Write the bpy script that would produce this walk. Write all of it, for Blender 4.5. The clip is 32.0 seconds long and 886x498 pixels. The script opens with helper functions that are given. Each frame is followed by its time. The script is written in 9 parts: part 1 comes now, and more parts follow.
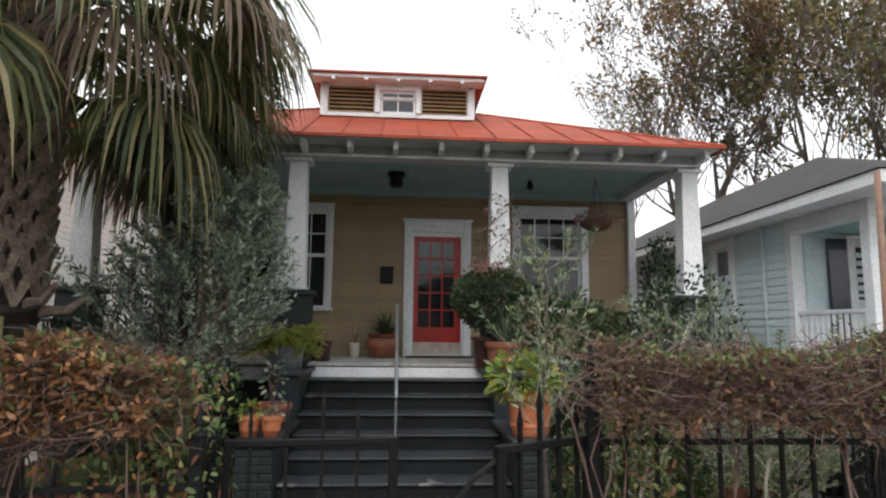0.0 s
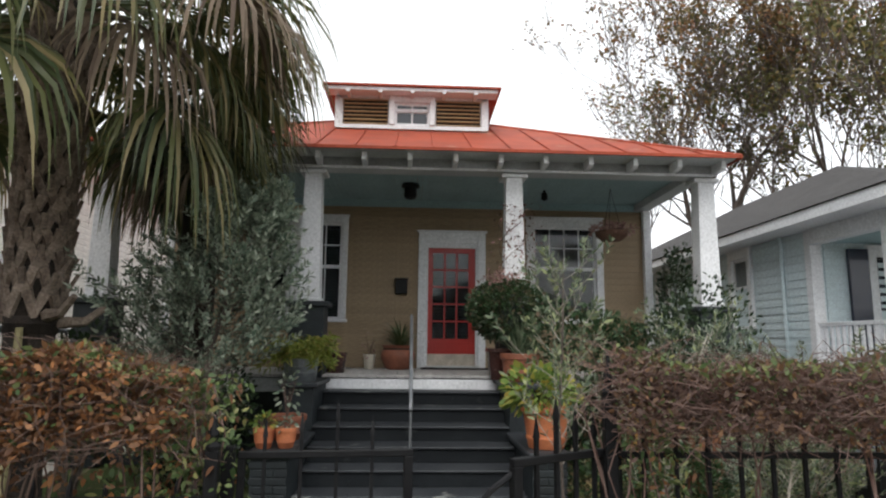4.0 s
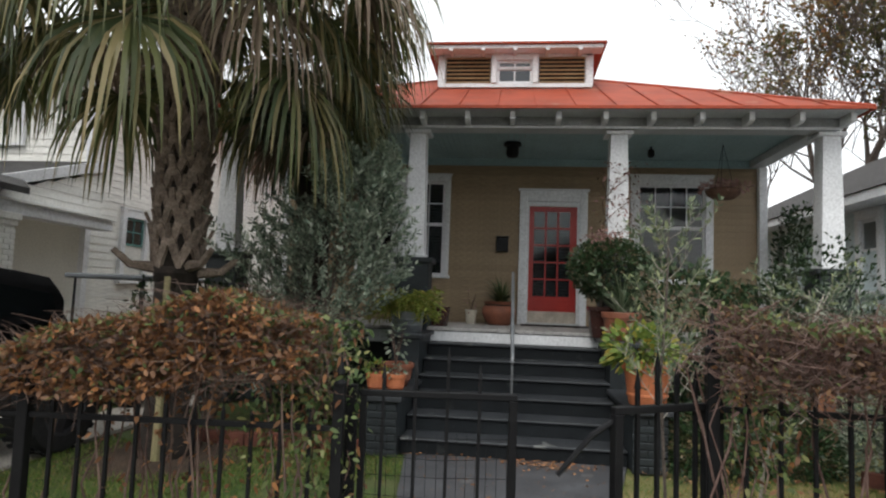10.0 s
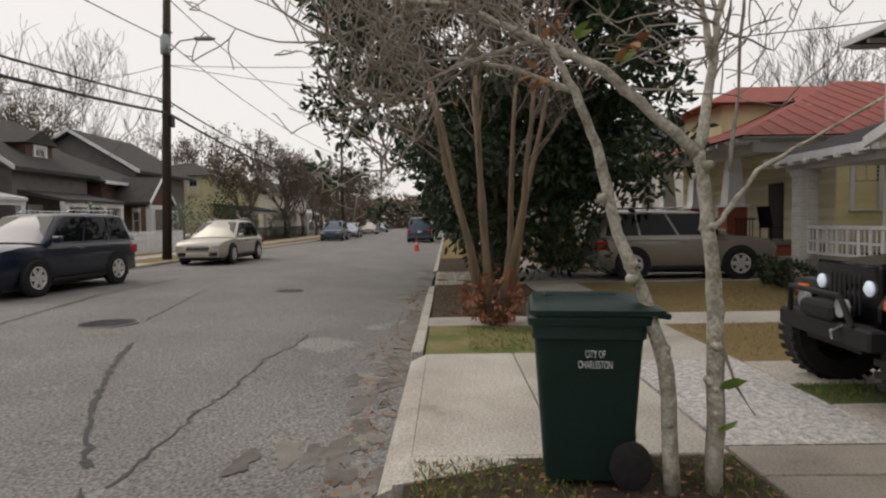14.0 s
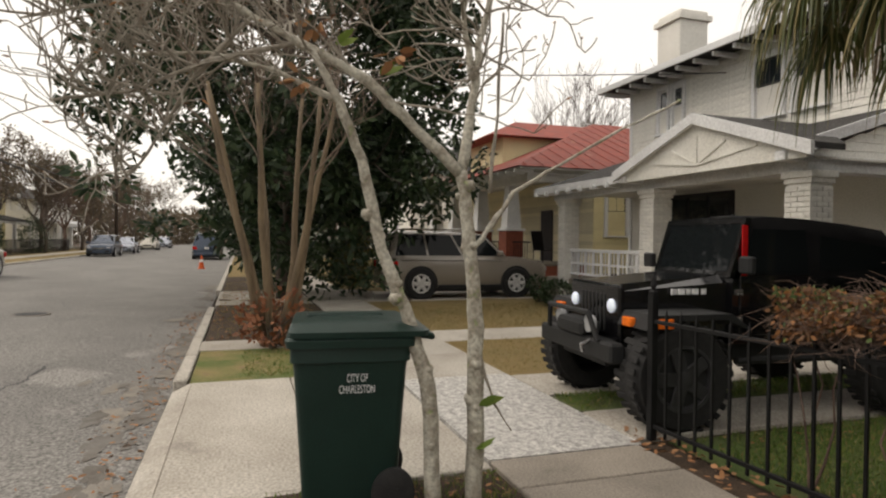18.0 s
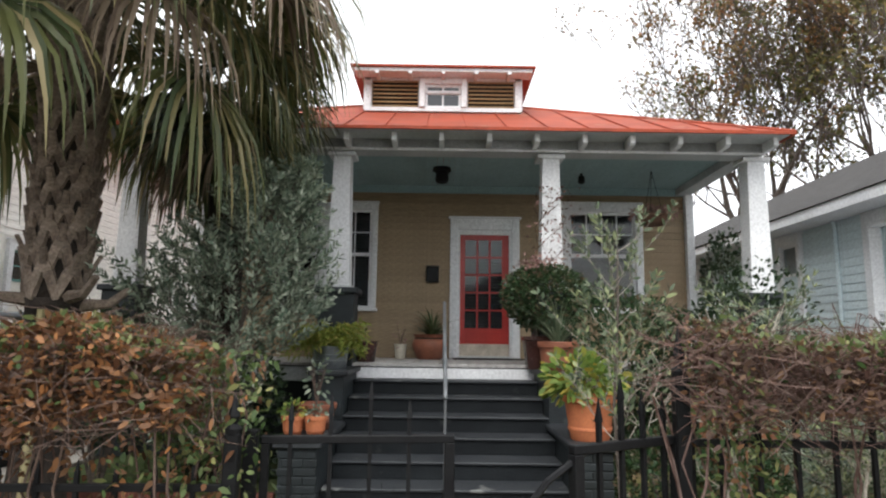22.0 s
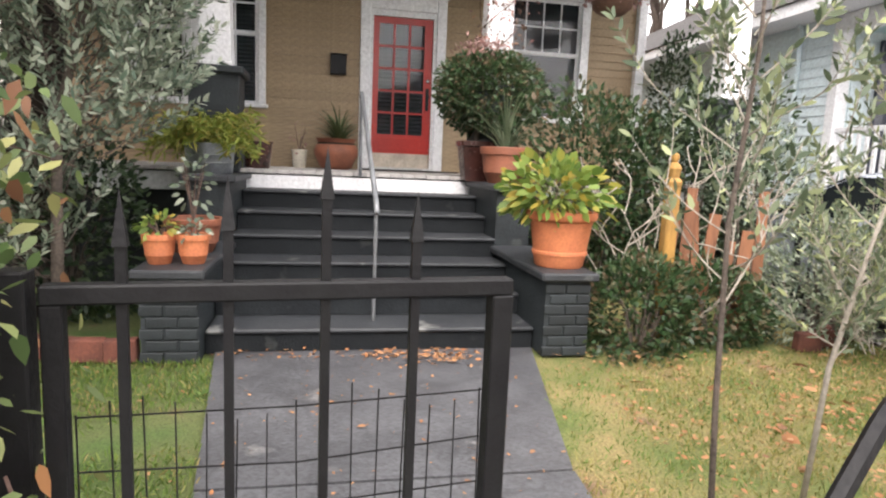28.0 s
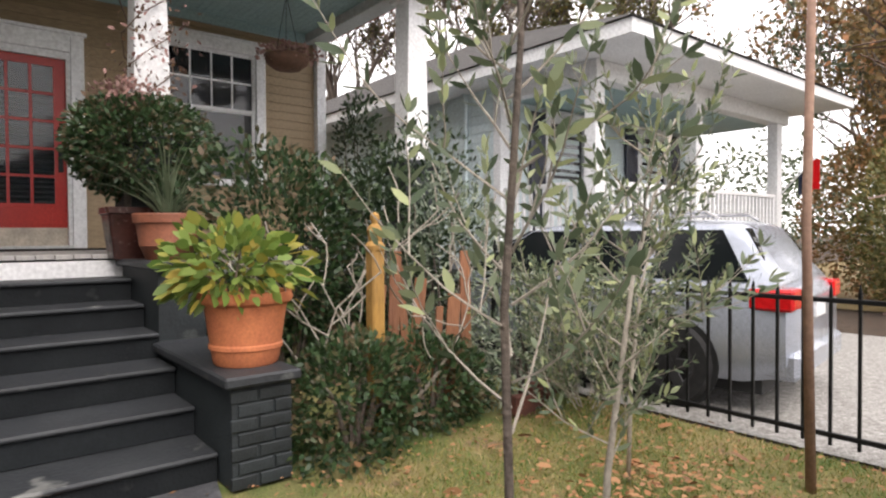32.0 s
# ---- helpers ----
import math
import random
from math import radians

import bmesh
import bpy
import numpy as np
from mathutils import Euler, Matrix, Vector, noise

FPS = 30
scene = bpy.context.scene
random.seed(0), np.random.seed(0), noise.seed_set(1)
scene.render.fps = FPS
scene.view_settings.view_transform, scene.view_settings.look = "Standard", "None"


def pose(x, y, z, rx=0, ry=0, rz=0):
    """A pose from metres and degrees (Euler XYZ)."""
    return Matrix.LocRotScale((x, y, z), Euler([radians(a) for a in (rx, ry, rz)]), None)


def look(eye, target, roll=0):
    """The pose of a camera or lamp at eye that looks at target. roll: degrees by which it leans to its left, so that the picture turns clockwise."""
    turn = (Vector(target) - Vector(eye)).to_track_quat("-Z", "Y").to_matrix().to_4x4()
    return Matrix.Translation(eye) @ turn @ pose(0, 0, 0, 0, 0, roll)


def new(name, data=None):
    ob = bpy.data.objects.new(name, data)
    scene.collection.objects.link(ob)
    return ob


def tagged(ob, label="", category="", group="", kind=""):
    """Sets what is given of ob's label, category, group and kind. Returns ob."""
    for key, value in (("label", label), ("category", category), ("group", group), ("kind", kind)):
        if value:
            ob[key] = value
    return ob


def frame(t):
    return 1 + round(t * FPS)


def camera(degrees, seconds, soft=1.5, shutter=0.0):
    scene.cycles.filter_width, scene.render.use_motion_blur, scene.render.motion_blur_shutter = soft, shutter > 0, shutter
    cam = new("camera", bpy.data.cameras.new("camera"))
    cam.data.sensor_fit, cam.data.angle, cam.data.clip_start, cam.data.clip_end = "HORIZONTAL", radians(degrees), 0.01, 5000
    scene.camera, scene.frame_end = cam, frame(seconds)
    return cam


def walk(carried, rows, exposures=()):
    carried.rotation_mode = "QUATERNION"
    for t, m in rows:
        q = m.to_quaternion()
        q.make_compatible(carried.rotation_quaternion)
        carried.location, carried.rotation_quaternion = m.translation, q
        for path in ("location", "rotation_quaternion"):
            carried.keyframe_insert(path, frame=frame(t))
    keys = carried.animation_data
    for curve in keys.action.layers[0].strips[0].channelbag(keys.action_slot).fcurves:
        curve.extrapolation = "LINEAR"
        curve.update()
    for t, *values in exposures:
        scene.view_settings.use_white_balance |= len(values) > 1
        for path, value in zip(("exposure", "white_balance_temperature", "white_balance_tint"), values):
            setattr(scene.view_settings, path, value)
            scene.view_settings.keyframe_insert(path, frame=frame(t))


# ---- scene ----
# ---- camera and walk ----
LENS = 71.40
PATH = [
    (0, -0.648, -11.135, 1.666, -0.436, -8.169, 2.064, 0.64),
    (0.5, -0.647, -11.128, 1.664, -0.443, -8.163, 2.076, 0.29),
    (1, -0.659, -11.134, 1.666, -0.506, -8.164, 2.056, 0.10),
    (1.5, -0.652, -11.104, 1.663, -0.476, -8.137, 2.070, 0.46),
    (2, -0.651, -11.101, 1.659, -0.496, -8.132, 2.056, 0.43),
    (2.5, -0.652, -11.107, 1.655, -0.493, -8.142, 2.083, 0.52),
    (3, -0.649, -11.115, 1.656, -0.498, -8.148, 2.074, 0.63),
    (3.5, -0.658, -11.117, 1.655, -0.519, -8.151, 2.080, 0.48),
    (4, -0.649, -11.120, 1.661, -0.507, -8.158, 2.114, 0.67),
    (4.5, -0.651, -11.142, 1.664, -0.533, -8.183, 2.150, 0.38),
    (6.5, -0.658, -11.154, 1.667, -0.563, -8.198, 2.165, 1.36),
    (7, -0.658, -11.152, 1.670, -0.560, -8.195, 2.169, 1.53),
    (7.5, -0.649, -11.160, 1.665, -0.557, -8.213, 2.217, 1.49),
    (8, -0.648, -11.147, 1.661, -0.534, -8.200, 2.211, 1.37),
    (8.5, -0.648, -11.143, 1.661, -0.522, -8.196, 2.209, 1.53),
    (9, -0.652, -11.156, 1.663, -0.535, -8.201, 2.169, 1.50),
    (9.5, -0.702, -11.237, 1.659, -0.750, -8.267, 2.077, 2.07),
    (10, -0.689, -11.302, 1.636, -1.021, -8.330, 1.876, 2.09),
    (10.5, -0.632, -11.263, 1.574, -1.470, -8.384, 1.689, 4.27),
    (11, -0.666, -11.439, 1.588, -2.256, -8.896, 1.621, 3.23),
    (11.5, -0.952, -11.314, 1.568, -3.085, -9.205, 1.590, 2.82),
    (12, -0.992, -11.417, 1.564, -3.529, -9.816, 1.541, 2.97),
    (12.5, -1.027, -11.476, 1.569, -3.849, -10.462, 1.495, 2.29),
    (13, -1.011, -11.544, 1.558, -3.955, -10.981, 1.436, 1.88),
    (13.5, -0.919, -11.608, 1.567, -3.907, -11.386, 1.405, 0.91),
    (14, -0.777, -11.663, 1.597, -3.774, -11.685, 1.460, -0.84),
    (14.5, -0.658, -11.682, 1.643, -3.651, -11.851, 1.533, -1.61),
    (16.5, -0.770, -11.665, 1.585, -3.766, -11.658, 1.434, -0.99),
    (17, -0.898, -11.592, 1.561, -3.889, -11.401, 1.418, 0.23),
    (17.5, -0.992, -11.506, 1.555, -3.958, -11.066, 1.468, 0.10),
    (18, -0.973, -11.425, 1.576, -3.824, -10.492, 1.530, 0.57),
    (18.5, -1.012, -11.412, 1.541, -3.524, -9.771, 1.570, 1.90),
    (19, -0.894, -11.356, 1.579, -2.936, -9.158, 1.590, 0.29),
    (19.5, -0.848, -11.314, 1.536, -2.277, -8.677, 1.568, 0.57),
    (20, -0.857, -11.209, 1.570, -1.416, -8.261, 1.590, 1.42),
    (20.5, -0.824, -11.042, 1.579, -0.963, -8.047, 1.688, 0.60),
    (21, -0.748, -10.963, 1.583, -0.760, -7.972, 1.818, 0.52),
    (21.5, -0.681, -10.875, 1.579, -0.750, -7.889, 1.862, 0.87),
    (22, -0.703, -10.758, 1.561, -0.698, -7.788, 1.991, 0.78),
    (22.5, -0.723, -10.592, 1.578, -0.614, -7.645, 2.130, -0.27),
    (23, -0.748, -10.485, 1.579, -0.665, -7.537, 2.128, 0.19),
    (23.5, -0.751, -10.425, 1.574, -0.599, -7.480, 2.127, 0.16),
    (24, -0.740, -10.318, 1.576, -0.622, -7.372, 2.131, 0.64),
    (24.5, -0.693, -10.159, 1.578, -0.593, -7.221, 2.175, 1.52),
    (26.5, -1.005, -9.577, 1.515, -0.661, -6.617, 1.867, 0.74),
    (27, -1.041, -9.356, 1.457, -0.694, -6.382, 1.651, 2.16),
    (27.5, -1.017, -9.200, 1.406, -0.595, -6.230, 1.400, 2.11),
    (28, -1.020, -9.060, 1.355, -0.067, -4.174, 0.665, 2.42),
    (28.5, -1.089, -9.010, 1.358, -0.559, -7.108, 1.042, 1.50),
    (29, -1.180, -9.020, 1.358, -0.468, -7.192, 0.996, 2.30),
    (29.5, -1.165, -8.930, 1.348, 0.704, -4.263, 0.641, 0.87),
    (30, -1.040, -8.740, 1.342, -0.365, -6.877, 1.089, -1.15),
    (30.5, -0.930, -8.670, 1.390, -0.180, -6.845, 1.135, 0.75),
    (31, -0.760, -8.440, 1.350, 1.745, -4.218, 1.260, -1.10),
    (31.5, -0.680, -8.300, 1.340, 2.560, -4.473, 1.252, -1.17),
    (32, -0.618, -8.182, 1.352, 1.265, -5.848, 1.289, -0.32),
]
EXPOSURES = [(0, 0.65, 6200, 10), (4, 0.65, 6200, 10), (9, 0.45, 6200, 10), (10, 0.55, 6200, 9), (11, 1.05, 6350, 11), (12, 0.65, 6200, 12), (13, 0.05, 6500, 12), (14.5, -0.2, 6700, 13), (16.5, -0.1, 6800, 13), (17, 0.0, 6800, 13), (18, 0.2, 7100, 12), (19, 1.15, 6400, 12), (20, 1.68, 5750, 9), (21, 1.2, 6000, 10),
             (22, 1.02, 6200, 10), (23, 0.42, 6250, 10), (24, 0.5, 6250, 10), (24.5, 0.5, 6500, 11), (26.5, 0.85, 6600, 13), (27, 1.2, 6300, 12), (28, 2.02, 6600, 16), (30, 1.95, 6600, 16), (31, 1.9, 6600, 16), (32, 1.35, 6600, 16)]

cam = camera(LENS, 32.0, soft=2.2)
walk(cam, [(t, look((x, y, z), (tx, ty, tz), roll)) for t, x, y, z, tx, ty, tz, roll in PATH],
     exposures=EXPOSURES)

# ---- light: overcast sky ----
SUN_AZ, SUN_EL = radians(200), radians(50)
world = bpy.data.worlds.new("overcast")
scene.world = world
world.use_nodes = True
wn, wl = world.node_tree.nodes, world.node_tree.links
sky = wn.new("ShaderNodeTexSky")
sky.sky_type, sky.sun_disc = "NISHITA", False
sky.sun_elevation, sky.sun_rotation = SUN_EL, SUN_AZ
sky.air_density, sky.dust_density = 1.0, 3.0
cloud = wn.new("ShaderNodeMix")
cloud.data_type = "RGBA"
cloud.inputs[0].default_value = 0.82
cloud.inputs[7].default_value = (11.2, 11.0, 10.6, 1)
wl.new(sky.outputs[0], cloud.inputs[6])
bg = wn["Background"]
bg.inputs[1].default_value = 0.10
wl.new(cloud.outputs[2], bg.inputs[0])
sun_data = bpy.data.lights.new("sun", "SUN")
sun_data.energy, sun_data.angle, sun_data.color = 1.2, radians(40), (1.0, 0.95, 0.88)
sun = new("sun", sun_data)
sun.rotation_euler = (radians(90) - SUN_EL, 0, math.pi - SUN_AZ)


# ---- materials ----
def material(name, color, second=None, rough=0.7, metal=0.0, scale=8.0, fine=60.0, mix=0.6, bump=0.15, spread=0.12,
             spec=0.4, stretch=(1, 1, 1), coat=0.0, third=None, third_at=0.62):
    """Two colours mixed by coarse noise, darkened by fine grain, with relief; pieces differ by the object's random value."""
    m = bpy.data.materials.new(name)
    m.use_nodes = True
    n, l = m.node_tree.nodes, m.node_tree.links
    b = n["Principled BSDF"]
    second = second or tuple(c * 0.72 for c in color)
    co = n.new("ShaderNodeTexCoord")
    mp = n.new("ShaderNodeMapping")
    mp.inputs[3].default_value = stretch
    l.new(co.outputs["Object"], mp.inputs[0])
    big, small = n.new("ShaderNodeTexNoise"), n.new("ShaderNodeTexNoise")
    big.inputs["Scale"].default_value, big.inputs["Detail"].default_value = scale, 4
    small.inputs["Scale"].default_value, small.inputs["Detail"].default_value = fine, 3
    l.new(mp.outputs[0], big.inputs["Vector"])
    l.new(mp.outputs[0], small.inputs["Vector"])
    ramp = n.new("ShaderNodeValToRGB")
    ramp.color_ramp.elements[0].position, ramp.color_ramp.elements[1].position = 0.35, 0.65
    ramp.color_ramp.elements[0].color, ramp.color_ramp.elements[1].color = (*color, 1), (*second, 1)
    if third:
        e = ramp.color_ramp.elements.new(min(third_at + 0.08, 0.95))
        e.color = (*third, 1)
    l.new(big.outputs[0], ramp.inputs[0])
    info = n.new("ShaderNodeObjectInfo")
    geo = n.new("ShaderNodeNewGeometry")
    add = n.new("ShaderNodeMath")
    add.operation = "ADD"
    l.new(info.outputs["Random"], add.inputs[0])
    l.new(geo.outputs["Random Per Island"], add.inputs[1])
    frac = n.new("ShaderNodeMath")
    frac.operation = "FRACT"
    l.new(add.outputs[0], frac.inputs[0])
    value = n.new("ShaderNodeMapRange")
    value.inputs[3].default_value, value.inputs[4].default_value = 1 - spread, 1 + spread
    l.new(frac.outputs[0], value.inputs[0])
    grain = n.new("ShaderNodeMapRange")
    grain.inputs[1].default_value, grain.inputs[2].default_value = 0.3, 0.7
    grain.inputs[3].default_value, grain.inputs[4].default_value = 1 - 0.3 * mix, 1 + 0.2 * mix
    l.new(small.outputs[0], grain.inputs[0])
    mul = n.new("ShaderNodeMath")
    mul.operation = "MULTIPLY"
    l.new(value.outputs[0], mul.inputs[0])
    l.new(grain.outputs[0], mul.inputs[1])
    hsv = n.new("ShaderNodeHueSaturation")
    l.new(ramp.outputs[0], hsv.inputs["Color"])
    l.new(mul.outputs[0], hsv.inputs["Value"])
    l.new(hsv.outputs[0], b.inputs["Base Color"])
    rr = n.new("ShaderNodeMapRange")
    rr.inputs[3].default_value, rr.inputs[4].default_value = max(rough - 0.12, 0.02), min(rough + 0.1, 1)
    l.new(small.outputs[0], rr.inputs[0])
    l.new(rr.outputs[0], b.inputs["Roughness"])
    b.inputs["Metallic"].default_value = metal
    b.inputs["Specular IOR Level"].default_value = spec
    b.inputs["Coat Weight"].default_value = coat
    if bump:
        bp = n.new("ShaderNodeBump")
        bp.inputs["Strength"].default_value, bp.inputs["Distance"].default_value = bump, 0.02
        l.new(small.outputs[0], bp.inputs["Height"])
        l.new(bp.outputs[0], b.inputs["Normal"])
    return m


def leaf_material(name, color, second, third=None, thin=0.25, rough=0.5):
    """Leaves: each one takes its own tint between the colours, and lets some light through."""
    m = bpy.data.materials.new(name)
    m.use_nodes = True
    n, l = m.node_tree.nodes, m.node_tree.links
    b = n["Principled BSDF"]
    geo = n.new("ShaderNodeNewGeometry")
    ramp = n.new("ShaderNodeValToRGB")
    ramp.color_ramp.elements[0].color, ramp.color_ramp.elements[1].color = (*color, 1), (*second, 1)
    ramp.color_ramp.elements[1].position = 0.7
    if third:
        ramp.color_ramp.elements.new(0.95).color = (*third, 1)
    l.new(geo.outputs["Random Per Island"], ramp.inputs[0])
    l.new(ramp.outputs[0], b.inputs["Base Color"])
    b.inputs["Roughness"].default_value = rough
    b.inputs["Specular IOR Level"].default_value = 0.35
    tr = n.new("ShaderNodeBsdfTranslucent")
    l.new(ramp.outputs[0], tr.inputs[0])
    mx = n.new("ShaderNodeMixShader")
    mx.inputs[0].default_value = thin
    l.new(b.outputs[0], mx.inputs[1])
    l.new(tr.outputs[0], mx.inputs[2])
    l.new(mx.outputs[0], n["Material Output"].inputs[0])
    return m


def glass_material(name, color=(0.02, 0.025, 0.03), rough=0.03, clear=0.0, warp=0.02, spec=0.7):
    """Window glass before a dark room: a dark, sharp reflector; clear lets what is behind show."""
    m = bpy.data.materials.new(name)
    m.use_nodes = True
    n, l = m.node_tree.nodes, m.node_tree.links
    b = n["Principled BSDF"]
    b.inputs["Base Color"].default_value = (*color, 1)
    b.inputs["Roughness"].default_value = rough
    b.inputs["IOR"].default_value = 1.5
    b.inputs["Specular IOR Level"].default_value = spec
    no, bp = n.new("ShaderNodeTexNoise"), n.new("ShaderNodeBump")
    no.inputs["Scale"].default_value = 2.5
    bp.inputs["Strength"].default_value, bp.inputs["Distance"].default_value = warp, 0.03
    l.new(no.outputs[0], bp.inputs["Height"])
    l.new(bp.outputs[0], b.inputs["Normal"])
    if clear:
        t = n.new("ShaderNodeBsdfTransparent")
        mx = n.new("ShaderNodeMixShader")
        mx.inputs[0].default_value = clear
        l.new(b.outputs[0], mx.inputs[1])
        l.new(t.outputs[0], mx.inputs[2])
        l.new(mx.outputs[0], n["Material Output"].inputs[0])
    return m


def lamp_material(name, color, power):
    m = bpy.data.materials.new(name)
    m.use_nodes = True
    b = m.node_tree.nodes["Principled BSDF"]
    b.inputs["Base Color"].default_value = (*color, 1)
    b.inputs["Emission Color"].default_value = (*color, 1)
    b.inputs["Emission Strength"].default_value = power
    return m


TAN = material("tan_siding_paint", (0.30, 0.222, 0.135), (0.26, 0.19, 0.115), rough=0.6, scale=1.5, fine=40, bump=0.05, spread=0.07)
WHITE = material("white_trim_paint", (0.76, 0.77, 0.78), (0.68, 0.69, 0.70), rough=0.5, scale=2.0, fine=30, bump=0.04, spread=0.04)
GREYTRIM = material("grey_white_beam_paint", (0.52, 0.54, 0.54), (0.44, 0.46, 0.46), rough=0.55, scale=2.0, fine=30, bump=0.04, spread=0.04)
CEIL = material("pale_blue_ceiling_paint", (0.30, 0.42, 0.43), (0.26, 0.37, 0.38), rough=0.6, scale=1.2, fine=30, bump=0.04, spread=0.04)
ROOF = material("red_metal_roof", (0.34, 0.070, 0.036), (0.25, 0.055, 0.032), rough=0.7, spec=0.2, scale=2.2, fine=20, bump=0.06, spread=0.06, third=(0.32, 0.12, 0.075))
DOOR = material("red_door_paint", (0.40, 0.03, 0.022), (0.34, 0.025, 0.02), rough=0.35, scale=3, fine=40, bump=0.03, spread=0.03)
LOUVRE = material("tan_louvre_paint", (0.36, 0.25, 0.13), (0.30, 0.2, 0.1), rough=0.6, scale=3, fine=40, bump=0.05)
DARKPAINT = material("charcoal_masonry_paint", (0.022, 0.028, 0.031), (0.014, 0.018, 0.020), rough=0.6, scale=4, fine=50, bump=0.25, spread=0.2, third=(0.045, 0.05, 0.05))
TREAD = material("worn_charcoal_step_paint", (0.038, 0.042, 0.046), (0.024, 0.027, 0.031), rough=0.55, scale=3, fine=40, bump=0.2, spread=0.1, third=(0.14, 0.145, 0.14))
RISER = material("near_black_step_paint", (0.014, 0.017, 0.019), (0.009, 0.011, 0.013), rough=0.75, scale=4, fine=50, bump=0.25, spread=0.2, spec=0.2, third=(0.03, 0.034, 0.034))
PLANK = material("worn_grey_porch_boards", (0.42, 0.41, 0.39), (0.33, 0.32, 0.31), rough=0.6, scale=3, fine=50, bump=0.1, spread=0.12, stretch=(6, 1, 1))
WALKWAY = material("damp_dark_concrete", (0.092, 0.095, 0.102), (0.06, 0.062, 0.067), rough=0.5, scale=2.6, fine=45, mix=1.3, bump=0.25, spread=0.08, third=(0.14, 0.14, 0.14))
CONC = material("pale_concrete", (0.47, 0.44, 0.39), (0.36, 0.33, 0.285), rough=0.85, scale=1.3, fine=45, mix=1.2, bump=0.25, spread=0.06, third=(0.29, 0.265, 0.23))
CONC2 = material("grey_brown_concrete", (0.30, 0.265, 0.225), (0.22, 0.195, 0.165), rough=0.85, scale=1.6, fine=60, mix=1.0, bump=0.25, spread=0.08, third=(0.16, 0.145, 0.115))
SHELL = material("pale_shell_tabby", (0.58, 0.57, 0.54), (0.34, 0.33, 0.32), rough=0.9, scale=16, fine=55, mix=1.4, bump=0.6, spread=0.05)
GRAVEL = material("grey_gravel", (0.36, 0.35, 0.33), (0.22, 0.21, 0.195), rough=0.9, scale=22, fine=60, mix=1.4, bump=0.6, spread=0.05)
ASPHALT = material("worn_asphalt", (0.225, 0.218, 0.205), (0.18, 0.174, 0.165), rough=0.85, scale=0.5, fine=38, mix=2.2, bump=0.5, spread=0.02, third=(0.265, 0.255, 0.24))
GUTTER = material("dark_gutter_dirt", (0.12, 0.105, 0.09), (0.18, 0.17, 0.155), rough=0.9, scale=5, fine=60)
SAND = material("dry_gutter_sand", (0.235, 0.215, 0.185), (0.19, 0.175, 0.155), rough=0.95, scale=6, fine=70, bump=0.3)
TAR = material("tar_seal", (0.035, 0.035, 0.036), rough=0.6, scale=4, fine=60)
GRASS = material("green_lawn_soil", (0.06, 0.10, 0.024), (0.10, 0.115, 0.04), rough=0.95, scale=2.2, fine=70, mix=1.4, bump=0.8, spread=0.0, third=(0.14, 0.10, 0.05))
YELLOWLAWN = material("yellowing_lawn_soil", (0.10, 0.135, 0.035), (0.25, 0.20, 0.085), rough=0.95, scale=2.0, fine=70, mix=1.4, bump=0.8, spread=0.0, third=(0.20, 0.135, 0.08))
DRYGRASS = material("winter_lawn_soil", (0.24, 0.17, 0.07), (0.20, 0.15, 0.06), rough=0.95, scale=1.2, fine=80, mix=1.2, bump=0.8, spread=0.0, third=(0.13, 0.12, 0.04))
MULCH = material("brown_mulch", (0.07, 0.045, 0.028), (0.045, 0.03, 0.02), rough=0.95, scale=6, fine=60, mix=1.4, bump=0.9, spread=0.0)
IRON = material("black_iron_paint", (0.009, 0.0095, 0.010), (0.006, 0.006, 0.007), rough=0.5, metal=0.0, spec=0.22, scale=10, fine=80, bump=0.1)
STEEL = material("grey_handrail_paint", (0.22, 0.23, 0.24), (0.15, 0.16, 0.17), rough=0.45, metal=0.4, scale=6, fine=60, bump=0.08)
TERRA = material("terracotta", (0.50, 0.17, 0.07), (0.42, 0.135, 0.06), rough=0.75, scale=5, fine=60, bump=0.12, spread=0.06)
CLAY = material("old_red_clay", (0.28, 0.10, 0.055), (0.20, 0.075, 0.045), rough=0.6, scale=5, fine=50, bump=0.15)
GLAZE = material("dark_brown_glaze", (0.05, 0.018, 0.014), (0.03, 0.012, 0.01), rough=0.25, scale=6, fine=30, bump=0.03, spec=0.6)
ZINC = material("galvanised_zinc", (0.34, 0.37, 0.38), (0.26, 0.28, 0.30), rough=0.4, metal=0.8, scale=14, fine=60, bump=0.06)
CREAMPOT = material("cream_glaze", (0.62, 0.58, 0.48), (0.5, 0.46, 0.38), rough=0.4, scale=5, fine=40, bump=0.04)
SOIL = material("potting_soil", (0.03, 0.02, 0.014), rough=0.95, scale=20, fine=90, bump=0.6)
PALMBARK = material("palm_boot_fibre", (0.25, 0.20, 0.16), (0.14, 0.105, 0.08), rough=0.9, scale=9, fine=50, mix=1.2, bump=0.5, spread=0.25)
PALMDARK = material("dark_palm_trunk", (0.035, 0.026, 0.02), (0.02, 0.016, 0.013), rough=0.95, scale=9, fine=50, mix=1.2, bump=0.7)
BARK = material("grey_brown_bark", (0.13, 0.105, 0.085), (0.08, 0.065, 0.055), rough=0.9, scale=8, fine=50, mix=1.2, bump=0.6, spread=0.1)
LICHEN = material("pale_lichen_bark", (0.56, 0.54, 0.46), (0.32, 0.285, 0.23), rough=0.9, scale=11, fine=45, mix=1.2, bump=0.5, spread=0.05, third=(0.29, 0.33, 0.17))
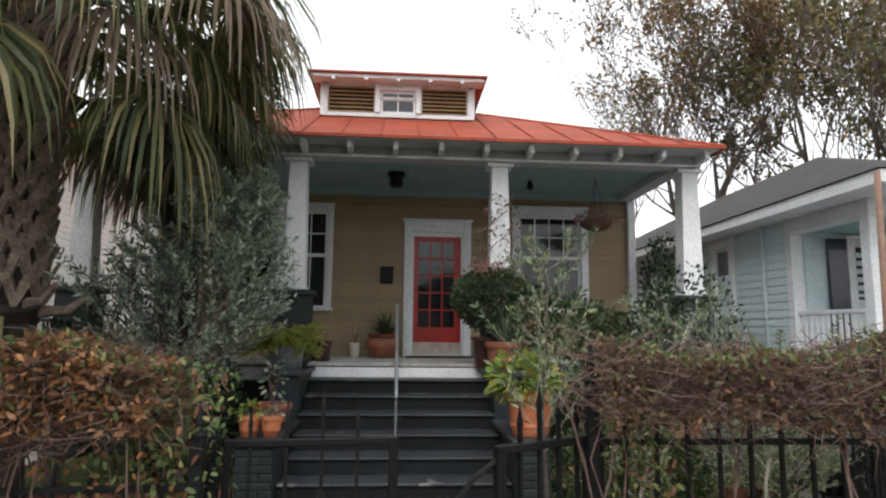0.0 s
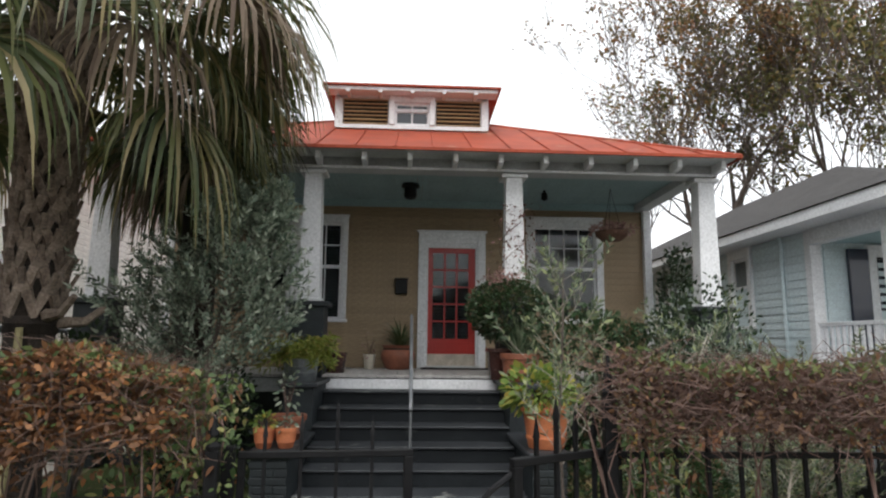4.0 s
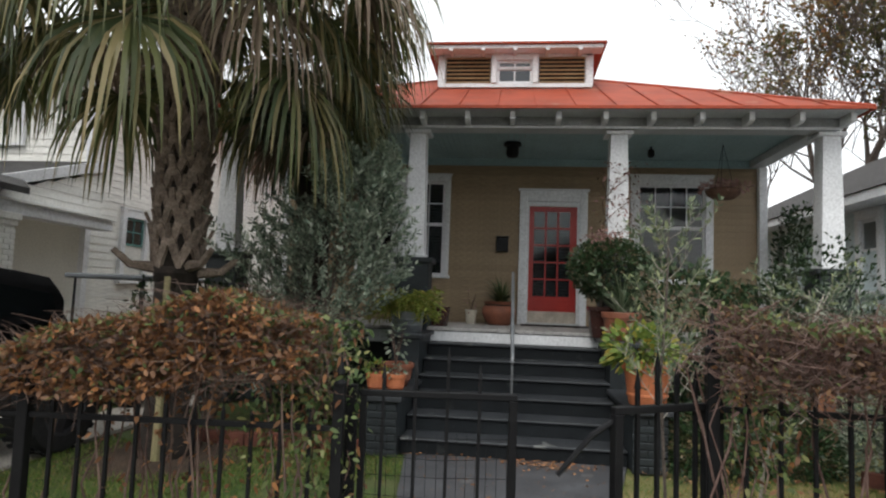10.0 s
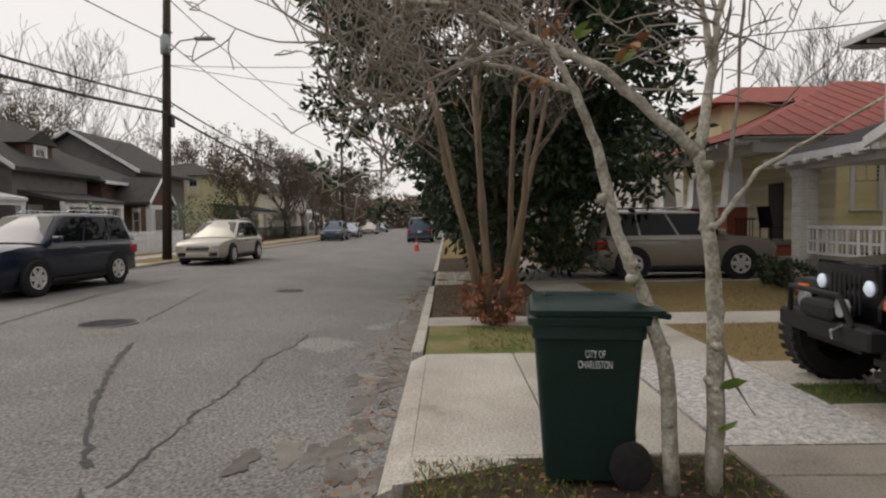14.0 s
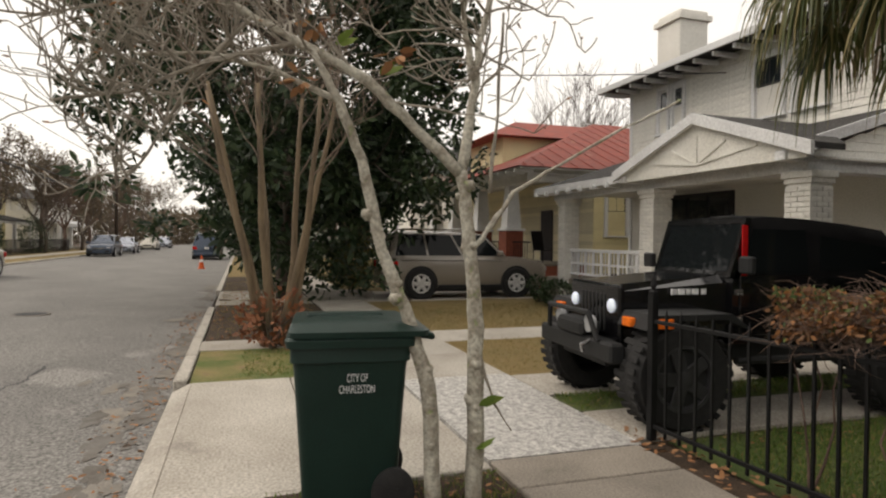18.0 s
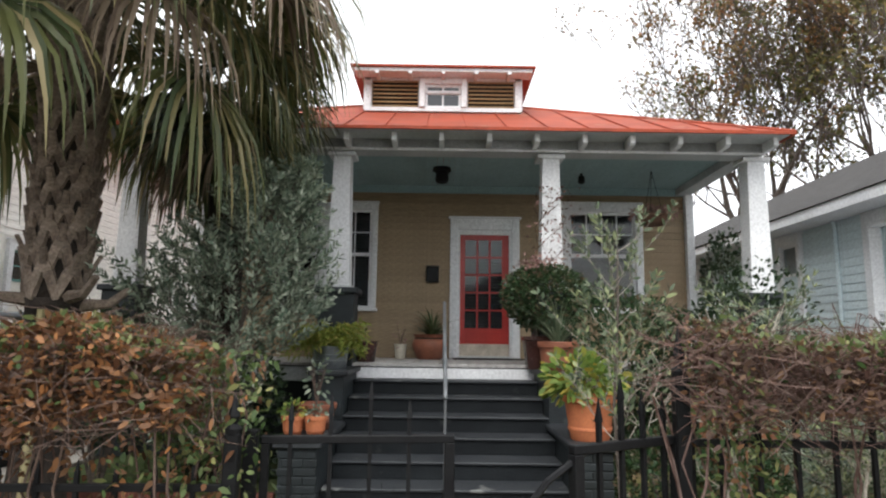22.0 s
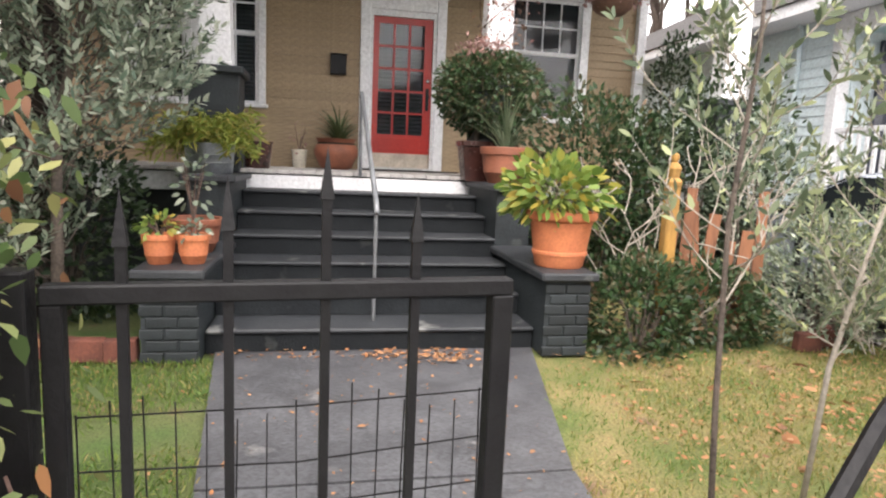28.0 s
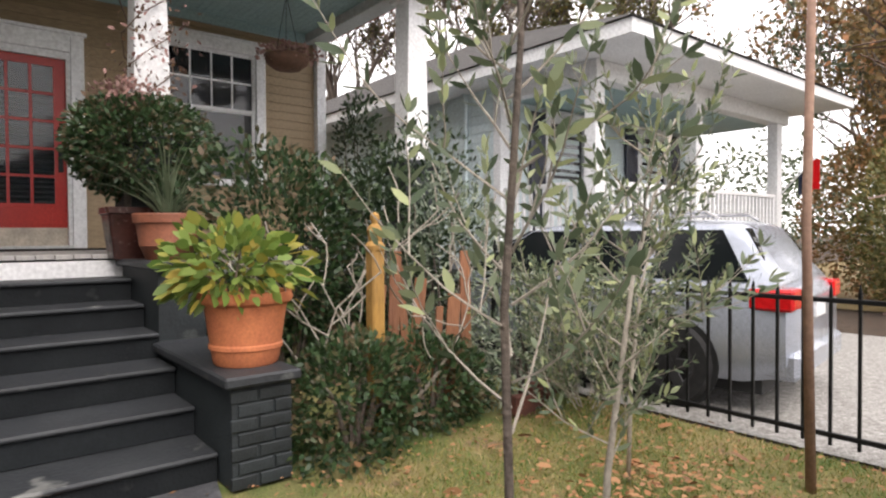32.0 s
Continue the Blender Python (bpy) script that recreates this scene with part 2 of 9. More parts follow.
CRAPEBARK = material("smooth_tan_bark", (0.21, 0.155, 0.095), (0.135, 0.10, 0.065), rough=0.75, scale=5, fine=25, bump=0.2, spread=0.06, stretch=(1, 1, 0.25))
TWIG = material("brown_twig", (0.10, 0.066, 0.053), (0.16, 0.11, 0.085), rough=0.9, scale=10, fine=60, bump=0.2)
REDTWIG = material("reddish_brown_twig", (0.085, 0.045, 0.035), (0.19, 0.13, 0.11), rough=0.9, scale=10, fine=60, bump=0.2, spread=0.35)
PALETWIG = material("pale_bare_branch", (0.36, 0.33, 0.28), (0.26, 0.23, 0.19), rough=0.85, scale=12, fine=50, bump=0.3)
POSTWOOD = material("mossy_old_post", (0.30, 0.25, 0.14), (0.20, 0.19, 0.09), rough=0.9, scale=6, fine=50, bump=0.4, stretch=(1, 1, 0.3))
OCHRE = material("ochre_weathered_wood", (0.36, 0.20, 0.05), (0.28, 0.16, 0.05), rough=0.8, scale=6, fine=50, bump=0.3, stretch=(1, 1, 0.3))
REDWOOD = material("split_red_wood", (0.27, 0.12, 0.06), (0.18, 0.08, 0.045), rough=0.85, scale=8, fine=40, bump=0.5, stretch=(1, 1, 0.15))
STAKE = material("brown_stake", (0.24, 0.15, 0.11), (0.18, 0.11, 0.08), rough=0.8, scale=6, fine=40, bump=0.2)
CREAM = material("cream_clapboard_paint", (0.80, 0.79, 0.74), (0.73, 0.72, 0.67), rough=0.6, scale=1.5, fine=40, bump=0.05, spread=0.05)
PALEBLUE = material("pale_blue_clapboard_paint", (0.57, 0.66, 0.68), (0.51, 0.60, 0.62), rough=0.6, scale=1.5, fine=40, bump=0.05, spread=0.05)
YELLOW = material("butter_yellow_clapboard_paint", (0.76, 0.68, 0.40), (0.69, 0.61, 0.36), rough=0.6, scale=1.5, fine=40, bump=0.05, spread=0.05)
SHINGLE = material("dark_asphalt_shingles", (0.060, 0.058, 0.056), (0.045, 0.043, 0.042), rough=0.95, scale=3, fine=60, mix=1.2, bump=0.5, spread=0.2)
BRICK = material("red_brick", (0.29, 0.085, 0.05), (0.22, 0.065, 0.042), rough=0.85, scale=10, fine=60, bump=0.3, spread=0.2)
OLDBRICK = material("sooty_old_brick", (0.14, 0.05, 0.033), (0.09, 0.035, 0.025), rough=0.9, scale=10, fine=60, bump=0.3, spread=0.25)
ALLOY = material("grey_alloy", (0.62, 0.63, 0.64), rough=0.35, metal=0.2, scale=8, fine=40, mix=0.3, bump=0.02)
BROWNBRICK = material("brown_brick_wall", (0.13, 0.075, 0.05), (0.10, 0.055, 0.04), rough=0.9, scale=6, fine=30, mix=1.2, bump=0.3, spread=0.1)
GREYWALL = material("grey_stucco", (0.19, 0.18, 0.17), (0.15, 0.145, 0.14), rough=0.9, scale=2, fine=50, bump=0.2)
BINGREEN = material("dark_green_plastic", (0.010, 0.032, 0.026), (0.008, 0.026, 0.021), rough=0.45, scale=3, fine=120, bump=0.12, spread=0.02)
RUBBER = material("black_rubber", (0.012, 0.012, 0.013), (0.018, 0.018, 0.018), rough=0.8, scale=20, fine=90, bump=0.25)
BLACKPAINT = material("black_car_paint", (0.005, 0.005, 0.006), rough=0.18, scale=3, fine=20, mix=0.1, bump=0.0, coat=0.6)
SOFTTOP = material("black_canvas", (0.007, 0.007, 0.008), (0.011, 0.011, 0.012), rough=0.95, scale=4, fine=120, bump=0.3, spec=0.12)
CHROME = material("bright_metal", (0.55, 0.55, 0.56), rough=0.25, metal=0.9, scale=8, fine=30, mix=0.2, bump=0.02)
PLASTIC = material("dark_grey_plastic", (0.014, 0.015, 0.016), rough=0.65, scale=8, fine=90, bump=0.1)
GREYCAR = material("taupe_metallic_paint", (0.27, 0.24, 0.205), (0.26, 0.23, 0.197), rough=0.3, metal=0.15, scale=2, fine=300, mix=0.05, bump=0.0, coat=0.8, spread=0.01)
NAVYCAR = material("navy_car_paint", (0.008, 0.013, 0.032), (0.008, 0.012, 0.029), rough=0.3, metal=0.0, scale=2, fine=300, mix=0.05, bump=0.0, coat=0.5, spec=0.4, spread=0.01)
CHAMPCAR = material("champagne_car_paint", (0.50, 0.47, 0.40), (0.48, 0.45, 0.385), rough=0.3, metal=0.4, scale=2, fine=300, mix=0.05, spread=0.01, bump=0.0, coat=0.5)
SILVERCAR = material("silver_car_paint", (0.36, 0.39, 0.45), (0.345, 0.375, 0.435), rough=0.28, metal=0.5, scale=2, fine=300, mix=0.05, spread=0.01, bump=0.0, coat=0.5)
BLUECAR = material("slate_blue_car_paint", (0.05, 0.07, 0.11), (0.045, 0.065, 0.10), rough=0.3, metal=0.3, scale=2, fine=300, mix=0.05, spread=0.01, bump=0.0, coat=0.5)
AMBER = material("amber_lens", (0.85, 0.18, 0.02), rough=0.2, scale=30, fine=90, mix=0.2, bump=0.05)
REDLENS = material("red_lens", (0.55, 0.01, 0.012), rough=0.15, scale=30, fine=90, mix=0.2, bump=0.03)
CONE = material("orange_cone_plastic", (0.75, 0.12, 0.02), rough=0.5, scale=8, fine=60, bump=0.05)
POLEWOOD = material("creosoted_pole", (0.055, 0.038, 0.028), (0.035, 0.025, 0.02), rough=0.9, scale=5, fine=40, bump=0.4, stretch=(1, 1, 0.1))
CABLE = material("black_cable", (0.01, 0.01, 0.011), rough=0.6, scale=10, fine=50, bump=0.0)
LETTER = material("white_stencil_paint", (0.75, 0.76, 0.76), rough=0.6, scale=20, fine=90, bump=0.05)
BLIND = material("cream_blind_slats", (0.34, 0.32, 0.28), (0.28, 0.26, 0.23), rough=0.6, scale=4, fine=50, bump=0.03)
# near-black colour standing in for the shade of unlit interiors
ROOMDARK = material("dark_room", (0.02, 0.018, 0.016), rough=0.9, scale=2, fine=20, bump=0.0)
GLASS = glass_material("window_glass", clear=0.0)
DOORGLASS = glass_material("door_glass", clear=0.45)
CARGLASS = glass_material("car_glass", color=(0.008, 0.010, 0.011), warp=0.0, spec=0.16)
HEADLAMP = lamp_material("lit_headlamp", (0.7, 0.78, 0.9), 0.25)
SKIN = dict(
    olive=leaf_material("olive_leaves", (0.09, 0.135, 0.095), (0.25, 0.30, 0.22), (0.44, 0.48, 0.38)),
    paleolive=leaf_material("pale_olive_leaves", (0.065, 0.095, 0.055), (0.165, 0.20, 0.12), (0.33, 0.37, 0.18)),
    greystrap=leaf_material("grey_strap_leaves", (0.10, 0.14, 0.08), (0.20, 0.24, 0.15)),
    hedge=leaf_material("brown_hedge_leaves", (0.12, 0.055, 0.028), (0.24, 0.125, 0.06), (0.42, 0.19, 0.07)),
    hedgegreen=leaf_material("green_vine_leaves", (0.045, 0.085, 0.025), (0.13, 0.17, 0.06), (0.24, 0.24, 0.09)),
    redhedge=leaf_material("dull_red_hedge_leaves", (0.075, 0.038, 0.03), (0.125, 0.08, 0.05), (0.22, 0.12, 0.06)),
    vine=leaf_material("fresh_vine_leaves", (0.06, 0.105, 0.03), (0.17, 0.22, 0.09), (0.30, 0.30, 0.13)),
    yellowgrass=leaf_material("yellowing_grass_blades", (0.15, 0.16, 0.042), (0.30, 0.265, 0.08), (0.44, 0.32, 0.17), thin=0.2, rough=0.6),
    oakgreen=leaf_material("olive_green_tree_leaves", (0.06, 0.07, 0.022), (0.14, 0.135, 0.045), (0.22, 0.16, 0.05)),
    dark=leaf_material("dark_evergreen_leaves", (0.012, 0.028, 0.012), (0.035, 0.06, 0.026), (0.07, 0.10, 0.05), rough=0.35),
    box=leaf_material("clipped_evergreen_leaves", (0.018, 0.045, 0.016), (0.05, 0.09, 0.035), (0.14, 0.10, 0.06), rough=0.4),
    bright=leaf_material("yellow_green_leaves", (0.09, 0.16, 0.03), (0.20, 0.27, 0.06), (0.42, 0.32, 0.06)),
    fern=leaf_material("fern_fronds", (0.13, 0.19, 0.025), (0.27, 0.30, 0.055), (0.36, 0.30, 0.08)),
    strap=leaf_material("strap_leaves", (0.05, 0.085, 0.03), (0.11, 0.13, 0.06)),
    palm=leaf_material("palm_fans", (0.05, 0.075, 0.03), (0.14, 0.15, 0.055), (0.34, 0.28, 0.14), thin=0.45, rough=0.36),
    # darker copy of the palm leaves, with the shade in its colours
    palmshade=leaf_material("shaded_palm_fans", (0.018, 0.032, 0.016), (0.05, 0.07, 0.03), (0.12, 0.11, 0.06), rough=0.45),
    palmdead=leaf_material("dead_palm_fans", (0.20, 0.155, 0.11), (0.33, 0.26, 0.19), (0.13, 0.095, 0.07), thin=0.4, rough=0.8),
    oak=leaf_material("autumn_tree_leaves", (0.10, 0.08, 0.03), (0.20, 0.13, 0.05), (0.30, 0.14, 0.06)),
    pine=leaf_material("far_evergreen_leaves", (0.04, 0.06, 0.03), (0.08, 0.10, 0.055)),
    dry=leaf_material("fallen_leaves", (0.28, 0.12, 0.05), (0.36, 0.20, 0.10), (0.18, 0.09, 0.05), thin=0.05, rough=0.8),
    winterbrown=leaf_material("brown_winter_leaves", (0.10, 0.075, 0.05), (0.17, 0.125, 0.08), (0.07, 0.07, 0.04)),
    redfall=leaf_material("rust_red_leaves", (0.20, 0.07, 0.035), (0.28, 0.12, 0.06), (0.12, 0.05, 0.03), thin=0.1, rough=0.7),
    grass=leaf_material("grass_blades", (0.06, 0.12, 0.02), (0.13, 0.19, 0.036), (0.26, 0.21, 0.08), thin=0.2, rough=0.6),
    drygrass=leaf_material("dry_grass_blades", (0.20, 0.16, 0.06), (0.32, 0.24, 0.10), (0.14, 0.15, 0.04), thin=0.2, rough=0.7),
    pink=leaf_material("dull_pink_flowers", (0.34, 0.19, 0.17), (0.26, 0.15, 0.13), (0.4, 0.28, 0.25)),
)


# ---- geometry helpers ----
class Geo:
    """Collects vertices and faces of one mesh."""

    def __init__(self):
        self.v, self.f = [], []

    def add(self, verts, faces):
        k = len(self.v)
        self.v += [tuple(p) for p in verts]
        self.f += [tuple(i + k for i in face) for face in faces]
        return self

    def box(self, x0, x1, y0, y1, z0, z1, c=0.0):
        c = min(c, 0.45 * min(abs(x1 - x0), abs(y1 - y0), abs(z1 - z0)))
        if c <= 0:
            v = [(x, y, z) for x in (x0, x1) for y in (y0, y1) for z in (z0, z1)]
            return self.add(v, [(0, 1, 3, 2), (4, 6, 7, 5), (0, 4, 5, 1), (2, 3, 7, 6), (0, 2, 6, 4), (1, 5, 7, 3)])
        bm = bmesh.new()
        bmesh.ops.create_cube(bm, size=1.0)
        for q in bm.verts:
            q.co = (x0 + (x1 - x0) * (q.co.x + 0.5), y0 + (y1 - y0) * (q.co.y + 0.5), z0 + (z1 - z0) * (q.co.z + 0.5))
        bmesh.ops.bevel(bm, geom=bm.edges[:], offset=c, segments=1, affect="EDGES", profile=0.5)
        bm.verts.index_update()
        self.add([q.co[:] for q in bm.verts], [[q.index for q in face.verts] for face in bm.faces])
        bm.free()
        return self

    def obox(self, m, sx, sy, sz, c=0.0):
        """A box of that size, centred on the pose m."""
        g = Geo().box(-sx / 2, sx / 2, -sy / 2, sy / 2, -sz / 2, sz / 2, c)
        return self.add([m @ Vector(p) for p in g.v], g.f)

    def prism(self, poly, axis, a, b):
        """A polygon in the two other axes, drawn out along axis from a to b."""
        def at(p, d):
            return {"x": (d, p[0], p[1]), "y": (p[0], d, p[1]), "z": (p[0], p[1], d)}[axis]
        n = len(poly)
        self.add([at(p, a) for p in poly] + [at(p, b) for p in poly],
                 [tuple(range(n))[::-1], tuple(range(n, 2 * n))] + [(i, (i + 1) % n, n + (i + 1) % n, n + i) for i in range(n)])
        return self

    def tube(self, pts, radii, n=8, cap=True):
        pts = [Vector(p) for p in pts]
        if not hasattr(radii, "__len__"):
            radii = [radii] * len(pts)
        rings, ref = [], None
        for i, p in enumerate(pts):
            d = (pts[min(i + 1, len(pts) - 1)] - pts[max(i - 1, 0)])
            d = d.normalized() if d.length > 1e-9 else Vector((0, 0, 1))
            if ref is None:
                ref = d.orthogonal().normalized()
            ref = (ref - d * ref.dot(d))
            ref = ref.normalized() if ref.length > 1e-6 else d.orthogonal().normalized()
            side = d.cross(ref)
            rings.append([p + radii[i] * (math.cos(a) * ref + math.sin(a) * side) for a in (2 * math.pi * k / n for k in range(n))])
        faces = [(i * n + k, i * n + (k + 1) % n, (i + 1) * n + (k + 1) % n, (i + 1) * n + k) for i in range(len(pts) - 1) for k in range(n)]
        if cap:
            faces += [tuple(range(n))[::-1], tuple((len(pts) - 1) * n + k for k in range(n))]
        return self.add([q for r in rings for q in r], faces)

    def lathe(self, profile, n=24, at=(0, 0, 0), cap=True):
        """A profile of (radius, height), turned about the upright axis through at."""
        v = [(at[0] + r * math.cos(2 * math.pi * k / n), at[1] + r * math.sin(2 * math.pi * k / n), at[2] + z) for r, z in profile for k in range(n)]
        f = [(i * n + k, i * n + (k + 1) % n, (i + 1) * n + (k + 1) % n, (i + 1) * n + k) for i in range(len(profile) - 1) for k in range(n)]
        if cap:
            f += [tuple(range(n))[::-1], tuple((len(profile) - 1) * n + k for k in range(n))]
        return self.add(v, f)

    def loft(self, rings, cap=True):
        n = len(rings[0])
        f = [(i * n + k, i * n + (k + 1) % n, (i + 1) * n + (k + 1) % n, (i + 1) * n + k) for i in range(len(rings) - 1) for k in range(n)]
        if cap:
            f += [tuple(range(n))[::-1], tuple((len(rings) - 1) * n + k for k in range(n))]
        return self.add([q for r in rings for q in r], f)

    def data(self, name, mat, smooth=False):
        me = bpy.data.meshes.new(name)
        me.from_pydata(self.v, [], self.f)
        me.materials.append(mat)
        if smooth:
            me.shade_smooth() if smooth is True else me.set_sharp_from_angle(angle=radians(smooth))
            if smooth is not True:
                me.polygons.foreach_set("use_smooth", [True] * len(me.polygons))
                me.set_sharp_from_angle(angle=radians(smooth))
        me.update()
        return me


MASSES = {"foliage", "twig_mass", "limb_mass", "crown", "stem_mass", "frond_mass", "blossom", "bud_mass", "dry_growth", "knot", "wire_mesh", "siding", "tread_block"}


def thing(name, label, category, at=(0, 0, 0), rz=0.0, group="", kind=""):
    ob = new(name)
    ob.matrix_basis = pose(*at, 0, 0, rz)
    ob.empty_display_size = 0.1
    return tagged(ob, label, category, group, kind)


def part(name, geo, mat, parent=None, label="", smooth=False):
    """One mesh under its thing; its geometry is in the thing's own axes."""
    ob = new(name, geo.data(name, mat, smooth) if isinstance(geo, Geo) else geo)
    if parent:
        ob.parent = parent
    return tagged(ob, label, kind="stuff" if name in MASSES else "")


def solo(name, geo, mat, label, category, group="", kind="", smooth=False):
    return tagged(part(name, geo, mat, None, "", smooth), label, category, group, kind)


def piece(name, me, parent, m):
    """A piece on shared mesh data."""
    ob = new(name, me)
    ob.parent = parent
    ob.matrix_basis = m
    return ob


rng = np.random.default_rng(7)


def quads(name, v, mat, parent=None, label=""):
    """A mesh of loose leaves from an array (n, corners, 3)."""
    n, c = v.shape[:2]
    me = bpy.data.meshes.new(name)
    me.vertices.add(c * n)
    me.vertices.foreach_set("co", np.ascontiguousarray(v, np.float32).ravel())
    me.loops.add(c * n)
    me.loops.foreach_set("vertex_index", np.arange(c * n, dtype=np.int32))
    me.polygons.add(n)
    me.polygons.foreach_set("loop_start", np.arange(0, c * n, c, dtype=np.int32))
    me.update(calc_edges=True)
    me.materials.append(mat)
    ob = new(name, me)
    if parent:
        ob.parent = parent
    return tagged(ob, label, kind="stuff" if name in MASSES else "")


def leaf_quads(p, d, size, width=0.4, droop=0.0, up=None):
    """Pointed oval leaves at points p along directions d, slightly cupped."""
    n = len(p)
    d = d / (np.linalg.norm(d, axis=1, keepdims=True) + 1e-9)
    r = rng.normal(size=(n, 3)) if up is None else np.broadcast_to(np.array(up, float), (n, 3)) + 0.4 * rng.normal(size=(n, 3))
    s = np.cross(d, r)
    s /= np.linalg.norm(s, axis=1, keepdims=True) + 1e-9
    nn = np.cross(s, d)
    L = (size * rng.uniform(0.65, 1.25, n))[:, None] if np.isscalar(size) else np.asarray(size)[:, None]
    w = L * width * 0.5
    low = p + d * L * 0.28 + nn * L * 0.04
    high = p + d * L * 0.66 + nn * L * 0.05 + np.array([0, 0, -0.4]) * L * droop
    tip = p + d * L + np.array([0, 0, -1.0]) * L * droop
    return np.stack([p, low - s * w * 0.9, high - s * w * 0.8, tip, high + s * w * 0.8, low + s * w * 0.9], 1)


def blob_points(n, center, radii, hollow=0.5, bumps=5, seed=0):
    """Points in an uneven rounded mass, denser towards its outside."""
    g = np.random.default_rng(seed)
    u = g.normal(size=(n, 3))
    u /= np.linalg.norm(u, axis=1, keepdims=True)
    lump = np.ones(n)
    for _ in range(bumps):
        q = g.normal(size=3)
        q /= np.linalg.norm(q)
        lump += 0.28 * np.clip((u @ q - 0.55) / 0.45, 0, 1) - 0.02
    r = (hollow + (1 - hollow) * g.random(n) ** 0.6) * lump
    return np.array(center) + u * np.array(radii) * r[:, None], u


def grow(g, p, d, length, r, depth, rnd, kids=3, bend=0.25, spread=0.7, up=0.15, sides=6, tips=None, shrink=0.68, min_r=0.003):
    """A limb with its side branches, as tapered tubes in g; collects the ends of the twigs."""
    p, d = Vector(p), Vector(d).normalized()
    steps = 4 if depth else 3
    pts, rad = [p.copy()], [r]
    for i in range(steps):
        d = (d + Vector((rnd.uniform(-bend, bend), rnd.uniform(-bend, bend), rnd.uniform(-bend, bend) + up * 0.3))).normalized()
        p = p + d * (length / steps)
        pts.append(p.copy())
        rad.append(max(r * (1 - 0.55 * (i + 1) / steps), min_r))
    g.tube(pts, rad, max(sides, 3), cap=False)
    if depth == 0:
        if tips is not None:
            tips += [(pts[-1], d), (pts[-2], d)]
        return
    for k in range(kids):
        i = rnd.randint(1, steps) if k else steps
        away = Vector((rnd.uniform(-1, 1), rnd.uniform(-1, 1), rnd.uniform(-0.5, 1))).normalized()
        grow(g, pts[i], d * (1 - spread * 0.5) + away * spread + Vector((0, 0, up)), length * shrink * rnd.uniform(0.75, 1.2),
             max(rad[i] * 0.72, min_r), depth - 1, rnd, kids, bend, spread, up, max(sides - 1, 3), tips, shrink, min_r)


def tips_leaves(tips, per, size, width=0.4, reach=0.12, droop=0.2):
    p = np.repeat(np.array([t[0][:] for t in tips]), per, 0)
    d = np.repeat(np.array([t[1][:] for t in tips]), per, 0) + rng.normal(size=(len(tips) * per, 3)) * 0.8
    return leaf_quads(p + rng.normal(size=p.shape) * reach * 0.5, d, size, width, droop)


def strips(name, v, mat, parent=None, label=""):
    """Narrow bending blades from an array (n, k, 2, 3): k cross-lines each, one connected island a blade."""
    v = np.asarray(v, np.float32)
    n, k = v.shape[:2]
    me = bpy.data.meshes.new(name)
    base = np.arange(n)[:, None, None] * 2 * k + np.arange(k - 1)[None, :, None] * 2
    faces = (base + np.array([0, 2, 3, 1])[None, None, :]).reshape(-1, 4)
    me.vertices.add(2 * k * n)
    me.vertices.foreach_set("co", v.ravel())
    me.loops.add(faces.size)
    me.loops.foreach_set("vertex_index", faces.ravel().astype(np.int32))
    me.polygons.add(len(faces))
    me.polygons.foreach_set("loop_start", np.arange(0, faces.size, 4, dtype=np.int32))
    me.update(calc_edges=True)
    me.materials.append(mat)
    ob = new(name, me)
    if parent:
        ob.parent = parent
    return tagged(ob, label, kind="stuff" if name in MASSES else "")


def sprays(rn, anchors, nodes, size, width, r=0.004, side=2, rise=0.12, leaf_from=0.25, bend=0.16):
    """Slender shoots with paired leaves; anchors are (point, direction, length). Gives the wood and the leaves."""
    g, P, D = Geo(), [], []
    def shoot(p, d, length, rad, deep):
        p, d = Vector(p), Vector(d).normalized()
        pts = [p.copy()]
        for i in range(5):
            d = (d + Vector((rn.uniform(-bend, bend), rn.uniform(-bend, bend), rn.uniform(-bend, bend) * 0.6 + rise))).normalized()
            p = p + d * length / 5
            pts.append(p.copy())
        g.tube(pts, [rad * (1 - 0.15 * i) for i in range(6)], 4, cap=False)
        for k in range(nodes):
            f = (leaf_from + (1 - leaf_from) * k / max(nodes - 1, 1)) * 4.99
            i = int(f)
            q = pts[i].lerp(pts[i + 1], f - i)
            t = (pts[i + 1] - pts[i]).normalized()
            s = t.cross(Vector((rn.uniform(-1, 1), rn.uniform(-1, 1), rn.uniform(-1, 1)))).normalized()
            for e in (-1, 1):
                P.append(q[:])
                D.append((t * 0.75 + s * e * 0.75 + Vector((0, 0, 0.15)))[:])
        P.append(pts[-1][:])
        D.append(d[:])
        if deep:
            for k in range(side):
                i = rn.randint(1, 4)
                away = Vector((rn.uniform(-1, 1), rn.uniform(-1, 1), rn.uniform(-0.3, 0.8)))
                shoot(pts[i], d * 0.7 + away * 0.7, length * rn.uniform(0.4, 0.65), rad * 0.65, deep - 1)
    for p, d, length in anchors:
        shoot(p, d, length, r, 1)
    return g, leaf_quads(np.array(P), np.array(D), size, width, 0.05)


def rect_ring(w, d, z, r, cx=0.0, n=4):
    pts = []
    for sx, sy, a0 in ((1, 1, 0), (-1, 1, 90), (-1, -1, 180), (1, -1, 270)):
        for k in range(n):
            a = radians(a0 + 90 * k / (n - 1))
            pts.append((cx + sx * (w / 2 - r) + r * math.cos(a), sy * (d / 2 - r) + r * math.sin(a), z))
    return pts

# ---- ground, road, paving ----
ROAD_Z = -0.12
KERB_Y, FAR_KERB = -12.05, -22.4


